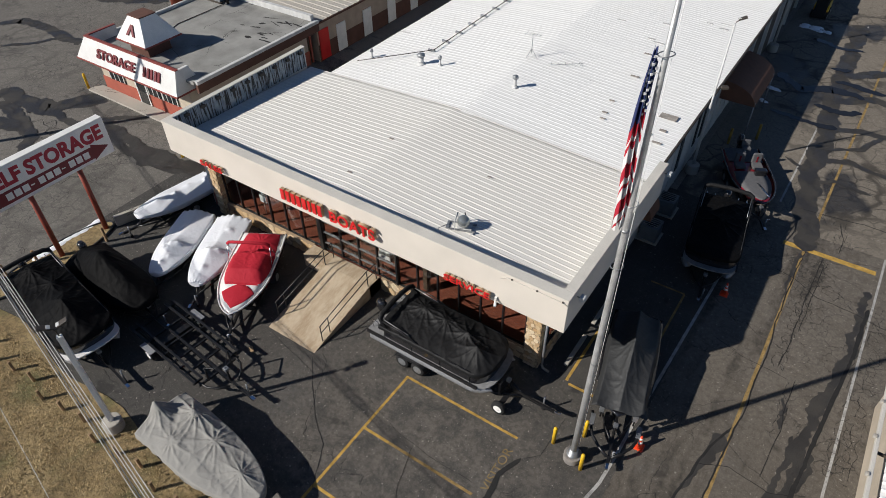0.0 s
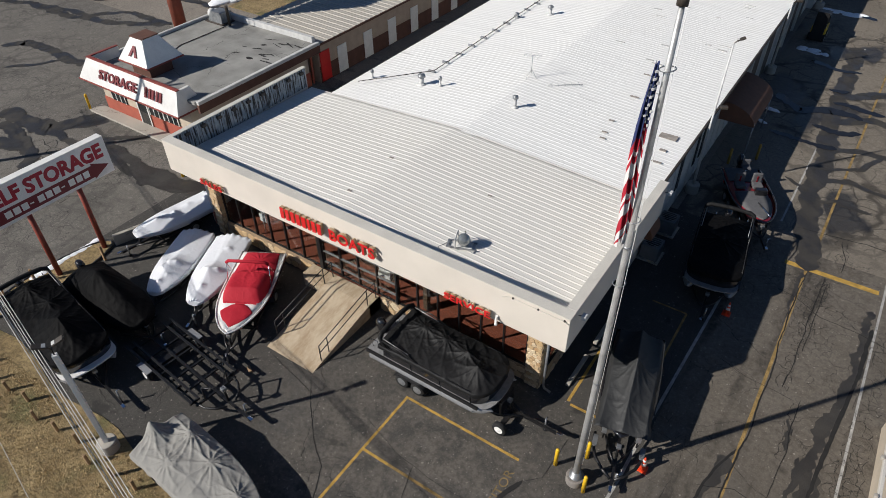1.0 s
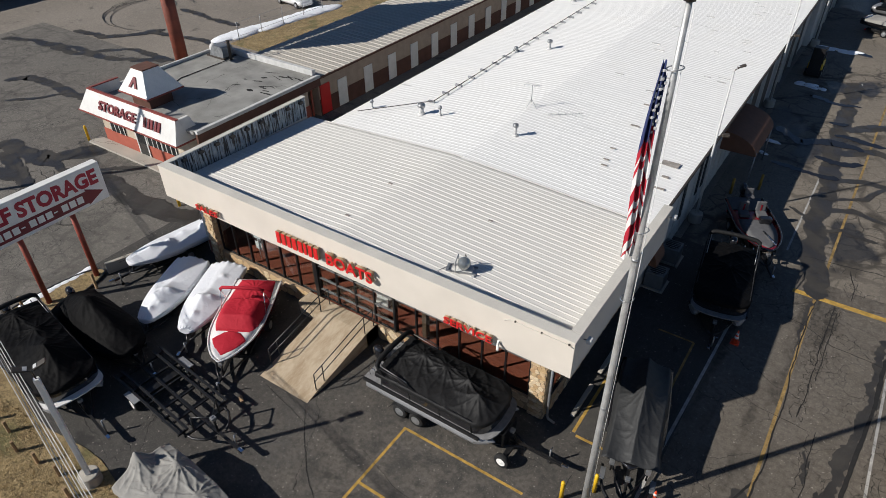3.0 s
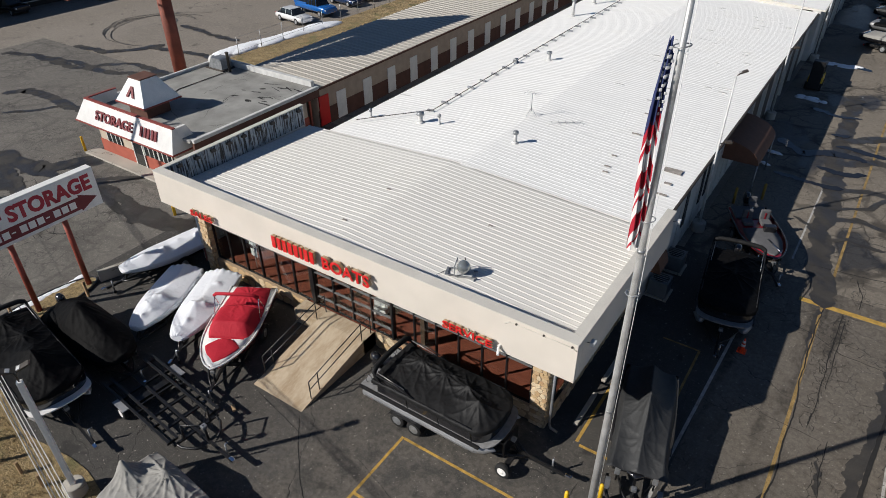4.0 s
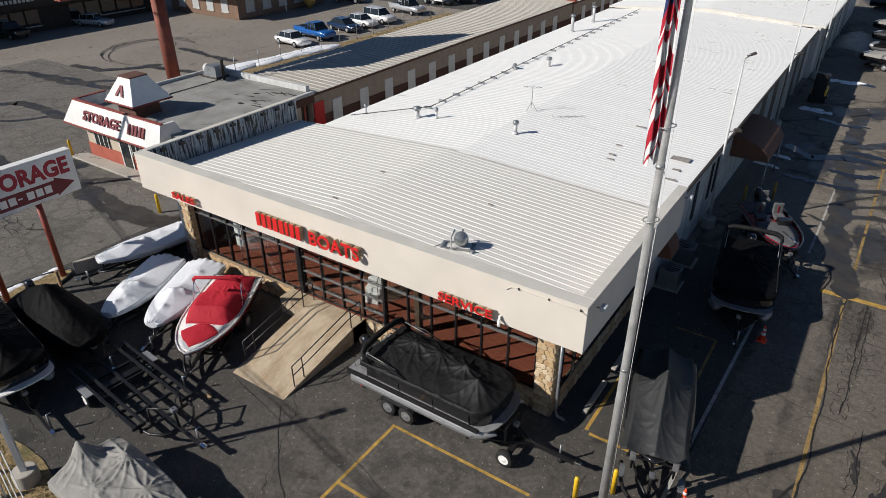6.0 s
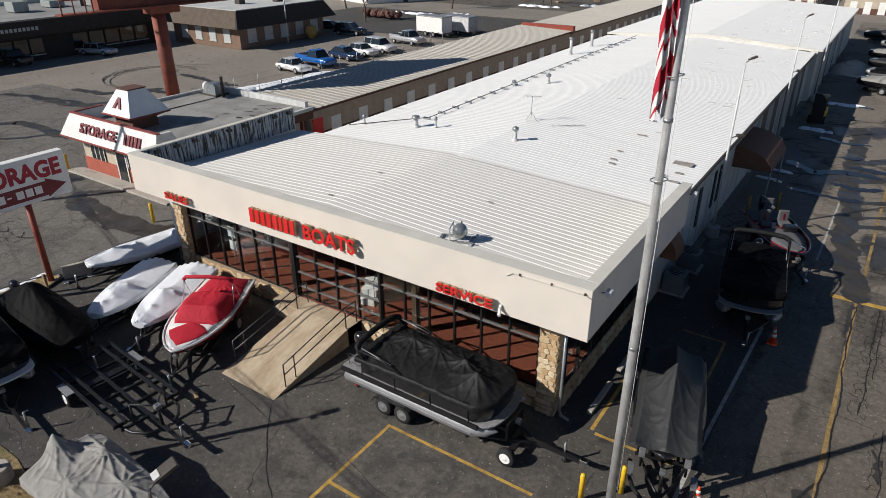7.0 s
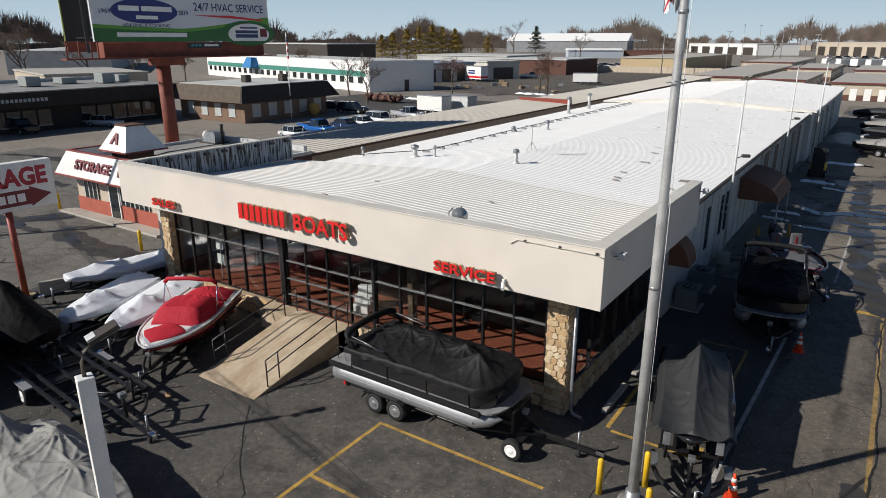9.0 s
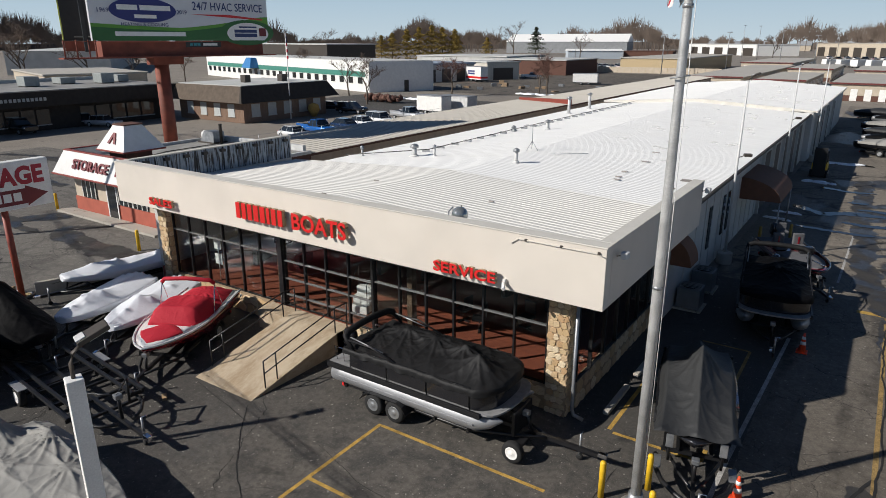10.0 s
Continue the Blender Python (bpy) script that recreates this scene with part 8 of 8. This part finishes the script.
for x, y, sx, sy in ((-74, 100, 6, 1.2), (-66, 103, 3, 1), (-60, 122, 7, 1), (-50, 128, 5, 1)):
    bm = bmesh.new()
    for k in range(10):
        bmesh.ops.create_icosphere(bm, subdivisions=1, radius=0.6, matrix=pose(sx * rnd.uniform(-0.6, 0.6), sy * rnd.uniform(-0.5, 0.5), 0) @ Matrix.Diagonal((sx * 0.35, sy * 0.8, 0.6, 1)))
    solo("snow_pile", bm, SNOW, "low heap of old snow on asphalt", "snow", x, y, 0, kind="stuff", smooth=True)


# ---------------------------------------------------------------- vehicles
def car(x, y, rz, paint, label, kind="sedan", group="parked cars"):
    c = thing("car" if kind != "pickup" else "pickup_truck", label, "car" if kind != "pickup" else "truck", x, y, 0, rz, group)
    L, W = {"sedan": (4.6, 1.8), "suv": (4.7, 1.9), "pickup": (5.6, 1.95)}[kind]
    zs = {"sedan": (0.28, 0.88, 1.42), "suv": (0.34, 1.02, 1.72), "pickup": (0.45, 1.08, 1.82)}[kind]
    prof = {"sedan": [(-0.5, 0.62, 0.9), (-0.46, 0.9, 0.98), (-0.3, 0.98, 1), (0.1, 1.0, 1), (0.25, 0.97, 1), (0.42, 0.86, 0.96), (0.5, 0.6, 0.82)]}
    rings = []
    for u, top, w in prof["sedan"]:
        if kind == "pickup":
            top = min(1.0, top + 0.08)
        hw = W / 2 * w
        zt = zs[0] + (zs[1] - zs[0]) * top
        rings.append([(u * L, -hw * 0.9, zs[0]), (u * L, -hw, zs[0] + 0.2), (u * L, -hw * 0.97, zt - 0.06), (u * L, -hw * 0.85, zt), (u * L, hw * 0.85, zt), (u * L, hw * 0.97, zt - 0.06), (u * L, hw, zs[0] + 0.2), (u * L, hw * 0.9, zs[0])])
    bm = bmesh.new()
    loft(bm, rings)
    part("body", bm, paint, c)
    a, b, ta, tb = {"sedan": (-0.40, 0.24, -0.24, 0.07), "suv": (-0.47, 0.24, -0.42, 0.10), "pickup": (-0.08, 0.26, -0.04, 0.14)}[kind]
    hw = W / 2
    g = part("glasshouse", frustum((a * L, b * L, -hw * 0.88, hw * 0.88), (ta * L, tb * L, -hw * 0.7, hw * 0.7), zs[1] - 0.03, zs[2] - 0.04), CARGLASS, c, "dark tinted windows")
    part("roof_panel", boxb(ta * L - 0.04, tb * L + 0.04, -hw * 0.70, hw * 0.70, zs[2] - 0.05, zs[2], 0.02), paint, c)
    for s in (1, -1):
        for q in ((a + ta) / 2 + 0.02, (ta + tb) / 2, (b + tb) / 2 - 0.02):
            part("pillar", tubeb([(q * L + (0.05 if q > 0 else -0.02), s * hw * 0.87, zs[1] - 0.02), (q * L, s * hw * 0.71, zs[2] - 0.03)], 0.022, 5), paint, g)
        part("headlight", boxb(0.44 * L, 0.485 * L, s * hw * 0.72 - 0.14, s * hw * 0.72 + 0.14, zs[0] + 0.3, zs[0] + 0.44, 0.02), WHITE, c)
        part("tail_light", boxb(-0.495 * L, -0.47 * L, s * hw * 0.7 - 0.14, s * hw * 0.7 + 0.14, zs[0] + 0.32, zs[0] + 0.5, 0.02), RED, c)
        for q in (-0.31, 0.31):
            wheel(c, q * L, s * (hw - 0.1), 0.33, 0.24, ALU)
    if kind == "pickup":
        part("bed", boxb(-0.48 * L, -0.10 * L, -hw * 0.78, hw * 0.78, zs[1] - 0.02, zs[1] + 0.03), BLACK, c)
        for s in (1, -1):
            part("bed_side", boxb(-0.49 * L, -0.09 * L, s * hw * 0.9 - 0.05, s * hw * 0.9 + 0.05, zs[1] - 0.1, zs[1] + 0.14, 0.02), paint, c)
    return c


P_SILVER = mat("silver_paint", (0.50, 0.51, 0.53), 0.25, 0.4, var=0.03, coat=0.7)
P_BLUE = mat("blue_paint", (0.01, 0.12, 0.42), 0.25, 0.2, var=0.03, coat=0.8)
P_NAVY = mat("navy_paint", (0.01, 0.03, 0.09), 0.2, 0.2, var=0.03, coat=0.8)
P_WHITE = mat("white_car_paint", (0.72, 0.72, 0.72), 0.25, var=0.03, coat=0.8)
P_BLACK = mat("black_car_paint", (0.008, 0.008, 0.01), 0.2, var=0.03, coat=0.8)
P_MAROON = mat("maroon_paint", (0.07, 0.008, 0.012), 0.2, 0.2, var=0.03, coat=0.8)
car(-54.6, 51.5, -8, P_WHITE, "white sedan parked beside a dry grass strip")
car(-54.9, 55.3, -8, P_BLUE, "bright blue pickup truck parked in the lot", "pickup")
car(-54.8, 60.2, -8, P_NAVY, "dark blue sedan parked in the lot")
car(-54.8, 63.3, -8, P_WHITE, "white sedan parked in the lot")
car(-54.4, 66.3, -8, P_WHITE, "white sport utility car parked in the lot", "suv")
car(-55.0, 73.0, -10, P_SILVER, "silver pickup truck parked in the lot", "pickup")
car(-83.0, 45.6, 20, P_SILVER, "silver sedan parked before the strip mall")
car(-85.3, 36.4, 8, P_BLACK, "black pickup truck before the strip mall", "pickup")
car(-72.8, 76.8, 20, P_BLACK, "black sedan beside the brick office")
car(-67.3, 75.3, 15, P_BLACK, "dark brown-black sport utility car beside the office", "suv")
for i in range(14):
    car(-110 + i * 4.3 - (i % 3), 232 + 5 * (i % 2), 70 + 25 * (i % 3), (P_WHITE, P_SILVER, P_BLACK, P_MAROON)[i % 4], "car parked in a far yard", ("sedan", "suv", "pickup")[i % 3], "far yard cars")
for i in range(12):
    car(-35 + i * 4.6, 462 - i * 2.4, 60, (P_WHITE, P_BLACK, P_SILVER)[i % 3], "car parked before the service building", ("suv", "sedan")[i % 2], "service yard cars")


def box_trailer(x, y, rz, L, h, label, material=WHITE):
    t = thing("box_trailer", label, "trailer", x, y, 0, rz)
    part("box", boxb(-L / 2, L / 2, -1.1, 1.1, 0.6, h, 0.04), material, t)
    part("roof_trim", boxb(-L / 2 - 0.02, L / 2 + 0.02, -1.12, 1.12, h - 0.1, h + 0.03, 0.02), ALU, t)
    for q in (-0.15, 0.15):
        for s in (1, -1):
            wheel(t, q * L, s * 0.98, 0.36, 0.24)
    part("chassis", boxb(-L / 2, L / 2 + 0.9, -0.6, 0.6, 0.35, 0.61), BLACK, t)
    return t


box_trailer(-56.2, 81.0, -8, 5.0, 2.75, "white enclosed box trailer in the lot")
box_trailer(-54.0, 84.2, -8, 5.5, 2.6, "white enclosed box trailer with grey roof", OFFWHITE)
bt = box_trailer(-93.0, 154.0, -25, 7.0, 3.9, "white box truck with a red lower stripe")
part("stripe", boxb(-3.52, 3.52, -1.13, 1.13, 0.9, 1.4), RED, bt)
for k in range(2):
    part("text_bar", boxb(-2.6, 0.6, -1.12, -1.105, 2.5 - 0.6 * k, 2.9 - 0.6 * k), NAVY, bt)

# boats and trailers in the rear yard
for i, (x, y, rz) in enumerate(((0.8, 74, -20), (1.2, 79, -15), (1.0, 85, -20), (0.6, 92, -12), (1.4, 100, -20), (-1.0, 108, -10))):
    b = thing("stored_boat", "boat stored in the rear yard", "boat", x, y, 0, rz, "rear yard boats")
    part("hull", vhull(6.0, 2.2, 0.4, 0.75, 1.25, 0.45), (GEL_B, ALU, GEL_B)[i % 3], b)
    part("cover", drape(5.2, cb_half, lambda u, v: 1.28 + 0.4 * math.sin(u * 2.8) * (1 - v * v), lambda u: 1.1, 24, 12, 1.0, 40.0 + i), (GREYCLOTH, JETCLOTH, CHARCOAL)[i % 3], b)
    boat_trailer(x, y, rz, 4.8, 2.0, 1.2, "trailer under a stored boat", (-0.6, 0.2), 0.42, group="rear yard trailers")
bl = thing("blue_boat", "blue and white boat parked across the drive", "boat", 7.2, 43.5, 0, 30)
part("hull", vhull(5.5, 2.1, 0.4, 0.75, 1.15, 0.45), mat("blue_gel", (0.02, 0.06, 0.2), 0.2, coat=0.7), bl)
part("gunwale", tubeb([(p[0], p[1], p[2] + 0.02) for p in rimline(5.5, 2.1, 1.15, 0.45)], 0.05, 8), GEL_W, bl)
boat_trailer(7.2, 43.5, 30, 4.6, 2.0, 1.2, "trailer under a blue boat", (-0.6,), 0.42)


# rows of parked cars in the yard beyond the storage rows
for k in range(16):
    u = k / 15
    car(-113.0 + 22.0 * u + 0.8 * math.sin(k * 5), 259.0 + 4.0 * u + 3.0 * (k % 2), 70 + 6 * math.sin(k * 2.3), (P_WHITE, P_SILVER, P_WHITE, P_BLACK, P_WHITE, P_MAROON)[k % 6], ("white", "silver", "white", "black", "white", "dark red")[k % 6] + " car in a far row of the asphalt yard", "suv" if k % 3 == 1 else "sedan", "far parked cars")
car(-87.3, 174.6, 20, P_WHITE, "white pickup truck standing in the far yard", "pickup")
box_trailer(-63.8, 157.7, 15, 6.0, 2.7, "white box trailer standing in the far yard")

r = random.Random(31)
PALLET = wood_mat("pallet_wood", (0.30, 0.21, 0.13))
for k in range(16):
    x, y = r.uniform(-84, -52), r.uniform(128, 150)
    n_p = r.randint(2, 6)
    st_ = thing("pallet_stack", "stack of weathered wooden pallets in the yard", "pallets", x, y, 0, r.uniform(0, 90), "yard pallets")
    for q in range(n_p):
        part("pallet", boxb(-0.6, 0.6, -0.5, 0.5, 0.15 * q, 0.15 * q + 0.12), PALLET if k % 3 else GALV, st_)
dumpster = thing("dumpster", "dark red open steel waste container", "container", -127.0, 300.0, 0, 20)
part("body", frustum((-3.0, 3.0, -1.1, 1.1), (-3.3, 3.3, -1.2, 1.2), 0.2, 2.6), POSTRED, dumpster)
part("skid", boxb(-3.0, 3.0, -0.9, 0.9, 0.0, 0.2), BLACK, dumpster)
for k in range(9):
    van = thing("motor_home", "white motor home parked among storage rows", "vehicle", -24 + 5.2 * (k % 5), 322 + 9 * (k // 5) - 2 * k, 0, 60 + 8 * math.sin(k * 2.0), "stored motor homes")
    part("body", boxb(-3.5, 3.5, -1.2, 1.2, 0.5, 3.1, 0.25), WHITE, van)
    part("windscreen", boxb(3.3, 3.53, -1.0, 1.0, 1.6, 2.5, 0.04), CARGLASS, van)
    for q in (-2.0, 2.2):
        for e in (1, -1):
            wheel(van, q, e * 1.05, 0.4, 0.25)

# strip of dry grass, old snow and wire fence behind the storage row
solo("grass_strip", boxb(-50.6, -39.2, 39.0, 76.0, -0.02, 0.05, 0.01), GRASS, "strip of dry brown grass behind the storage row", "grass", kind="structure")
r = random.Random(21)
bm = bmesh.new()
for k in range(34):
    u = k / 33
    bmesh.ops.create_icosphere(bm, subdivisions=2, radius=0.55 + 0.35 * r.random(), matrix=pose(-52.2 + 1.7 * u + r.uniform(-0.35, 0.35), 39.6 + 12.4 * u, 0.02, 0, 0, r.uniform(-25, 10)) @ Matrix.Diagonal((1.2, 2.6, 0.3, 1)))
solo("snow_bank", bm, SNOW, "melting bank of old ploughed snow", "snow", kind="stuff", smooth=True)
cf = thing("wire_fence", "thin galvanised wire fence behind the storage row", "fence", -50.5, 40.0, 0)
for k in range(13):
    part("post", tubeb([(0, k * 2.9, 0.0), (0, k * 2.9, 1.75)], 0.035, 6), GALV, cf)
for z in (0.45, 1.1, 1.72):
    part("wire", tubeb([(0, 0, z), (0, 34.8, z)], 0.014, 5), GALV, cf)
for k in range(5):
    a0 = 0.6 + 0.3 * k
    cx, cy, rr = -68.0 + 1.1 * k, 42.0 + 0.7 * math.sin(k * 2.0), 3.4 + 0.75 * k
    trace([(cx + rr * math.cos(a0 + q * 0.16), cy + rr * math.sin(a0 + q * 0.16)) for q in range(22)], 0.09, DAMP, "curved black tyre skid mark on asphalt", 0.006 + 0.0005 * k, "tyre_mark_stain", 0.4, 0.5, 70 + k, 0.05)

# ---------------------------------------------------------------- trees
BARK = mat("bare_bark", (0.10, 0.078, 0.06), 0.95, var=0.2, scale=2)
TWIG = mat("twigs", (0.13, 0.095, 0.075), 0.95, var=0.2, scale=1)
REDTWIG = mat("red_twigs", (0.12, 0.06, 0.045), 0.95, var=0.2, scale=1)
NEEDLE = mat("golden_needles", (0.30, 0.21, 0.045), 0.9, var=0.35, scale=1.2)
DARKNEEDLE = mat("dark_needles", (0.03, 0.04, 0.018), 0.9, var=0.3, scale=1.2)


def bare_tree(x, y, h, label, seed, twig=TWIG, spread=0.6, depth=4, rmin=0.0):
    t = thing("bare_tree", label, "tree", x, y, 0, kind="")
    r = random.Random(seed)
    trunk, crown = bmesh.new(), bmesh.new()
    tops = []

    def grow(p, d, length, rad, lev):
        q = p + d * length * 0.5 + Vector((r.uniform(-1, 1), r.uniform(-1, 1), 0)) * length * 0.05
        e = p + d * length
        tube(trunk if lev < 2 else crown, [p, q, e], [max(rmin, rad), max(rmin, rad * 0.8), max(rmin * 0.7, rad * 0.6)], 6 if lev < 2 else 3, caps=False)
        if lev >= depth:
            return
        n = 3 if lev < 2 else 4
        for k in range(n + (1 if lev == 0 else 0)):
            s = r.uniform(0.45, 1.0)
            a = r.uniform(0, 2 * math.pi)
            side = Vector((math.cos(a), math.sin(a), r.uniform(-0.1, 0.5)))
            nd = (d * (1 - spread * 0.55) + side * spread).normalized()
            nd.z = max(nd.z, 0.05)
            grow(p + (e - p) * s, nd.normalized(), length * r.uniform(0.52, 0.78), rad * 0.55 * r.uniform(0.8, 1.1), lev + 1)

    grow(Vector((0, 0, -0.05)), Vector((r.uniform(-0.06, 0.06), r.uniform(-0.06, 0.06), 1)).normalized(), h * 0.42, h * 0.018, 0)
    part("trunk", trunk, BARK, t)
    part("crown", crown, twig, t)
    return t


def pine(x, y, h, label, seed, needle=NEEDLE):
    t = thing("pine_tree", label, "tree", x, y, 0)
    r = random.Random(seed)
    part("trunk", tubeb([(0, 0, 0), (0, 0, h * 0.95)], [h * 0.018, h * 0.004], 7), BARK, t)
    verts, faces = [], []
    for k in range(1500):
        u = r.random() ** 0.8
        z = h * (0.14 + 0.86 * u)
        rad = h * 0.55 * (1 - u) ** 0.75 * (0.55 + 0.45 * math.sin(u * 34 + r.random())) + 0.2
        a = r.uniform(0, 6.283)
        q = rad * math.sqrt(r.uniform(0.25, 1))
        c = Vector((q * math.cos(a), q * math.sin(a), z - 0.25 * q + r.uniform(-0.3, 0.3)))
        s = h * r.uniform(0.025, 0.05)
        for _ in range(2):
            d1 = Vector((r.uniform(-1, 1), r.uniform(-1, 1), r.uniform(-0.4, 0.5))) * s
            d2 = Vector((r.uniform(-1, 1), r.uniform(-1, 1), r.uniform(-0.5, 0.5))) * s
            i = len(verts)
            verts += [c - d1, c + d2, c + d1]
            faces.append((i, i + 1, i + 2))
    me = bpy.data.meshes.new("crown")
    me.from_pydata(verts, [], faces)
    me.materials.append(needle)
    o = new("crown", me)
    o.parent = t
    return t


for i, (x, y, h, tw, sp) in enumerate(((-74.7, 87.5, 8.8, TWIG, 0.55), (-72.5, 110.5, 9.5, REDTWIG, 0.6), (-57, 121.5, 8.8, REDTWIG, 0.6), (-61, 126, 8.0, REDTWIG, 0.6), (-165, 161, 10, TWIG, 0.6), (-181, 80, 17, TWIG, 0.62), (-192, 86, 14, TWIG, 0.6), (-186, 70, 13, TWIG, 0.6), (-165, 100, 12, TWIG, 0.62), (-158, 104, 11, TWIG, 0.6), (-160, 112, 11, TWIG, 0.6), (-128, 124, 9, TWIG, 0.6), (-230, 430, 26, TWIG, 0.55), (-205, 225, 14, TWIG, 0.6), (-215, 235, 13, TWIG, 0.6), (-258, 268, 19, TWIG, 0.6), (-246, 274, 17, TWIG, 0.62), (-236, 280, 16, TWIG, 0.6), (-205, 312, 18, TWIG, 0.6), (-176, 150, 10, TWIG, 0.62), (-170, 154, 9, TWIG, 0.62), (-113, 118, 9, TWIG, 0.6), (-122, 120, 10, TWIG, 0.62), (-90, 100, 9.5, TWIG, 0.5), (-172, 92, 15, TWIG, 0.62), (-190, 330, 19, TWIG, 0.6), (-150, 360, 18, TWIG, 0.6), (-110, 390, 17, TWIG, 0.6), (-60, 420, 17, TWIG, 0.6))):
    bare_tree(x, y, h, "bare winter tree with fine grey-brown twigs", 100 + i, tw, sp, 5 if i < 12 else 4, 0.00012 * math.hypot(x, y))
for i, (x, y, h, nd) in enumerate(((-211, 290, 17, NEEDLE), (-221, 280, 14, NEEDLE), (-203, 300, 17, NEEDLE), (-196, 303, 13, NEEDLE), (-186, 318, 12, NEEDLE), (-207, 296, 18, NEEDLE), (-216, 286, 16, NEEDLE), (-199, 306, 16, NEEDLE), (-225, 276, 13, NEEDLE), (-232, 470, 20, DARKNEEDLE))):
    pine(x, y, h, "conifer with golden-green needles", 300 + i, nd)
sb_ = bmesh.new()
for k in range(60):
    bmesh.ops.create_icosphere(sb_, subdivisions=1, radius=0.35 + 0.3 * rnd.random(), matrix=pose(-79 + k * 0.12 + rnd.uniform(-0.6, 0.6), 92.5 + rnd.uniform(-0.8, 0.8), 0.5 + 0.5 * rnd.random()))
solo("shrub_row", sb_, REDTWIG, "row of bare reddish-brown shrubs", "shrub", kind="stuff")
solo("ornamental_grass", latheb([(0.02, 0), (0.3, 0), (0.9, 1.0), (0.7, 1.7), (0.1, 1.9)], 12), mat("straw", (0.42, 0.26, 0.07), 0.95, var=0.4, scale=5), "golden clump of dry ornamental grass", "plant", -69.0, 69.0, 0, smooth=True)

# far woods: one belt of many bare crowns
bm = bmesh.new()
loft(bm, [[(1650 * math.sin(radians(3 * k)), 1650 * math.cos(radians(3 * k)), z) for k in range(121)] for z in (-5, 20, 60, 120, 190)], closed=False)
sky_m = Net("horizon_sky")
grad = sky_m.nt.nodes.new("ShaderNodeSeparateXYZ")
sky_m.link(sky_m.pos, grad.inputs[0])
sky_c = sky_m.mix(sky_m.rng(grad.outputs[2], 0, 190), (0.46, 0.55, 0.605), (0.27, 0.405, 0.53))
em = sky_m.nt.nodes.new("ShaderNodeEmission")
sky_m.link(sky_c, em.inputs[0])
sky_m.link(em.outputs[0], sky_m.nt.nodes["Material Output"].inputs[0])
solo("backdrop_sky", bm, sky_m.m, "pale blue hazy sky along the horizon", "sky", kind="structure", smooth=True)

r = random.Random(77)
verts, faces = [], []
for k in range(1000):
    a = radians(r.uniform(-24, 82))
    D = r.uniform(620, 900)
    cx, cy = -D * math.sin(a), D * math.cos(a)
    gap = 0.75 + 0.35 * math.sin(a * 23) + 0.2 * math.sin(a * 61 + 1)
    H = r.uniform(18, 31) * max(0.5, gap)
    sd = Vector((math.cos(a), math.sin(a), 0))
    foot = Vector((cx, cy, 0))
    i = len(verts)
    verts += [foot - sd * 0.35, foot + sd * 0.35, foot + Vector((0, 0, H * 0.8))]
    faces.append((i, i + 1, i + 2))
    # limbs and fine twigs that fill a rounded crown
    for j in range(85):
        th = r.uniform(-1.45, 1.45)
        q = math.sqrt(r.uniform(0.05, 1.0))
        p1 = foot + sd * math.sin(th) * q * H * 0.34 + Vector((0, 0, H * (0.50 + 0.48 * math.cos(th) * q)))
        p0 = p1.lerp(foot + Vector((0, 0, H * r.uniform(0.2, 0.5))), r.uniform(0.25, 0.7))
        w = 0.16 + 0.016 * H * (1.1 - q)
        i = len(verts)
        verts += [p0 - sd * w, p0 + sd * w, p1]
        faces.append((i, i + 1, i + 2))
me = bpy.data.meshes.new("far_woods")
me.from_pydata(verts, [], faces)
me.materials.append(mat("far_twigs", (0.15, 0.115, 0.092), 0.95, var=0.25, scale=0.05))
tagged(new("far_woods", me), "belt of bare winter woods along the horizon", "trees", kind="stuff")
bm = bmesh.new()
hill = []
for k in range(60):
    a = radians(-30 + k * 2)
    hh = 9 + 2.5 * math.sin(k * 0.9) + 1.5 * math.sin(k * 2.3)
    hill.append([(-920 * math.sin(a), 920 * math.cos(a), -1), (-920 * math.sin(a), 920 * math.cos(a), hh), (-1000 * math.sin(a), 1000 * math.cos(a), hh * 0.7)])
loft(bm, hill, closed=False)
solo("backdrop_woods", bm, mat("wood_edge", (0.085, 0.07, 0.06), 0.95, var=0.3, scale=0.03), "low dark wooded ridge on the horizon", "woods", kind="structure", smooth=True)

# far lamp posts and wooden utility poles
for x, y, h in ((-68, 420, 18), (-80, 440, 19), (-40, 300, 14), (-25, 270, 12), (-50, 250, 13), (-62, 215, 12), (-33, 480, 17), (-140, 330, 12)):
    t = thing("yard_lamp", "tall slim lamp post in the distance", "lamp post", x, y, 0, 0, "distant lamp posts")
    part("shaft", tubeb([(0, 0, 0), (0, 0, h)], [0.16, 0.1], 8), GALV, t)
    part("head", boxb(-0.9, 0.9, -0.2, 0.2, h, h + 0.25, 0.05), GALV, t)
fp2 = thing("office_flagpole", "white flagpole with a limp flag before the office", "flagpole", -69.4, 64.9, 0)
part("pole", tubeb([(0, 0, 0), (0, 0, 11.5)], [0.09, 0.05], 10), WHITE, fp2)
for k in range(7):
    part("stripe", boxb(0.06, 0.12 + 0.02 * k, -0.08, 0.1, 10.6 - 0.42 * k, 11.0 - 0.42 * k, 0.03), (FLAGRED, FLAGWHITE)[k % 2] if k > 1 else FLAGBLUE, fp2)
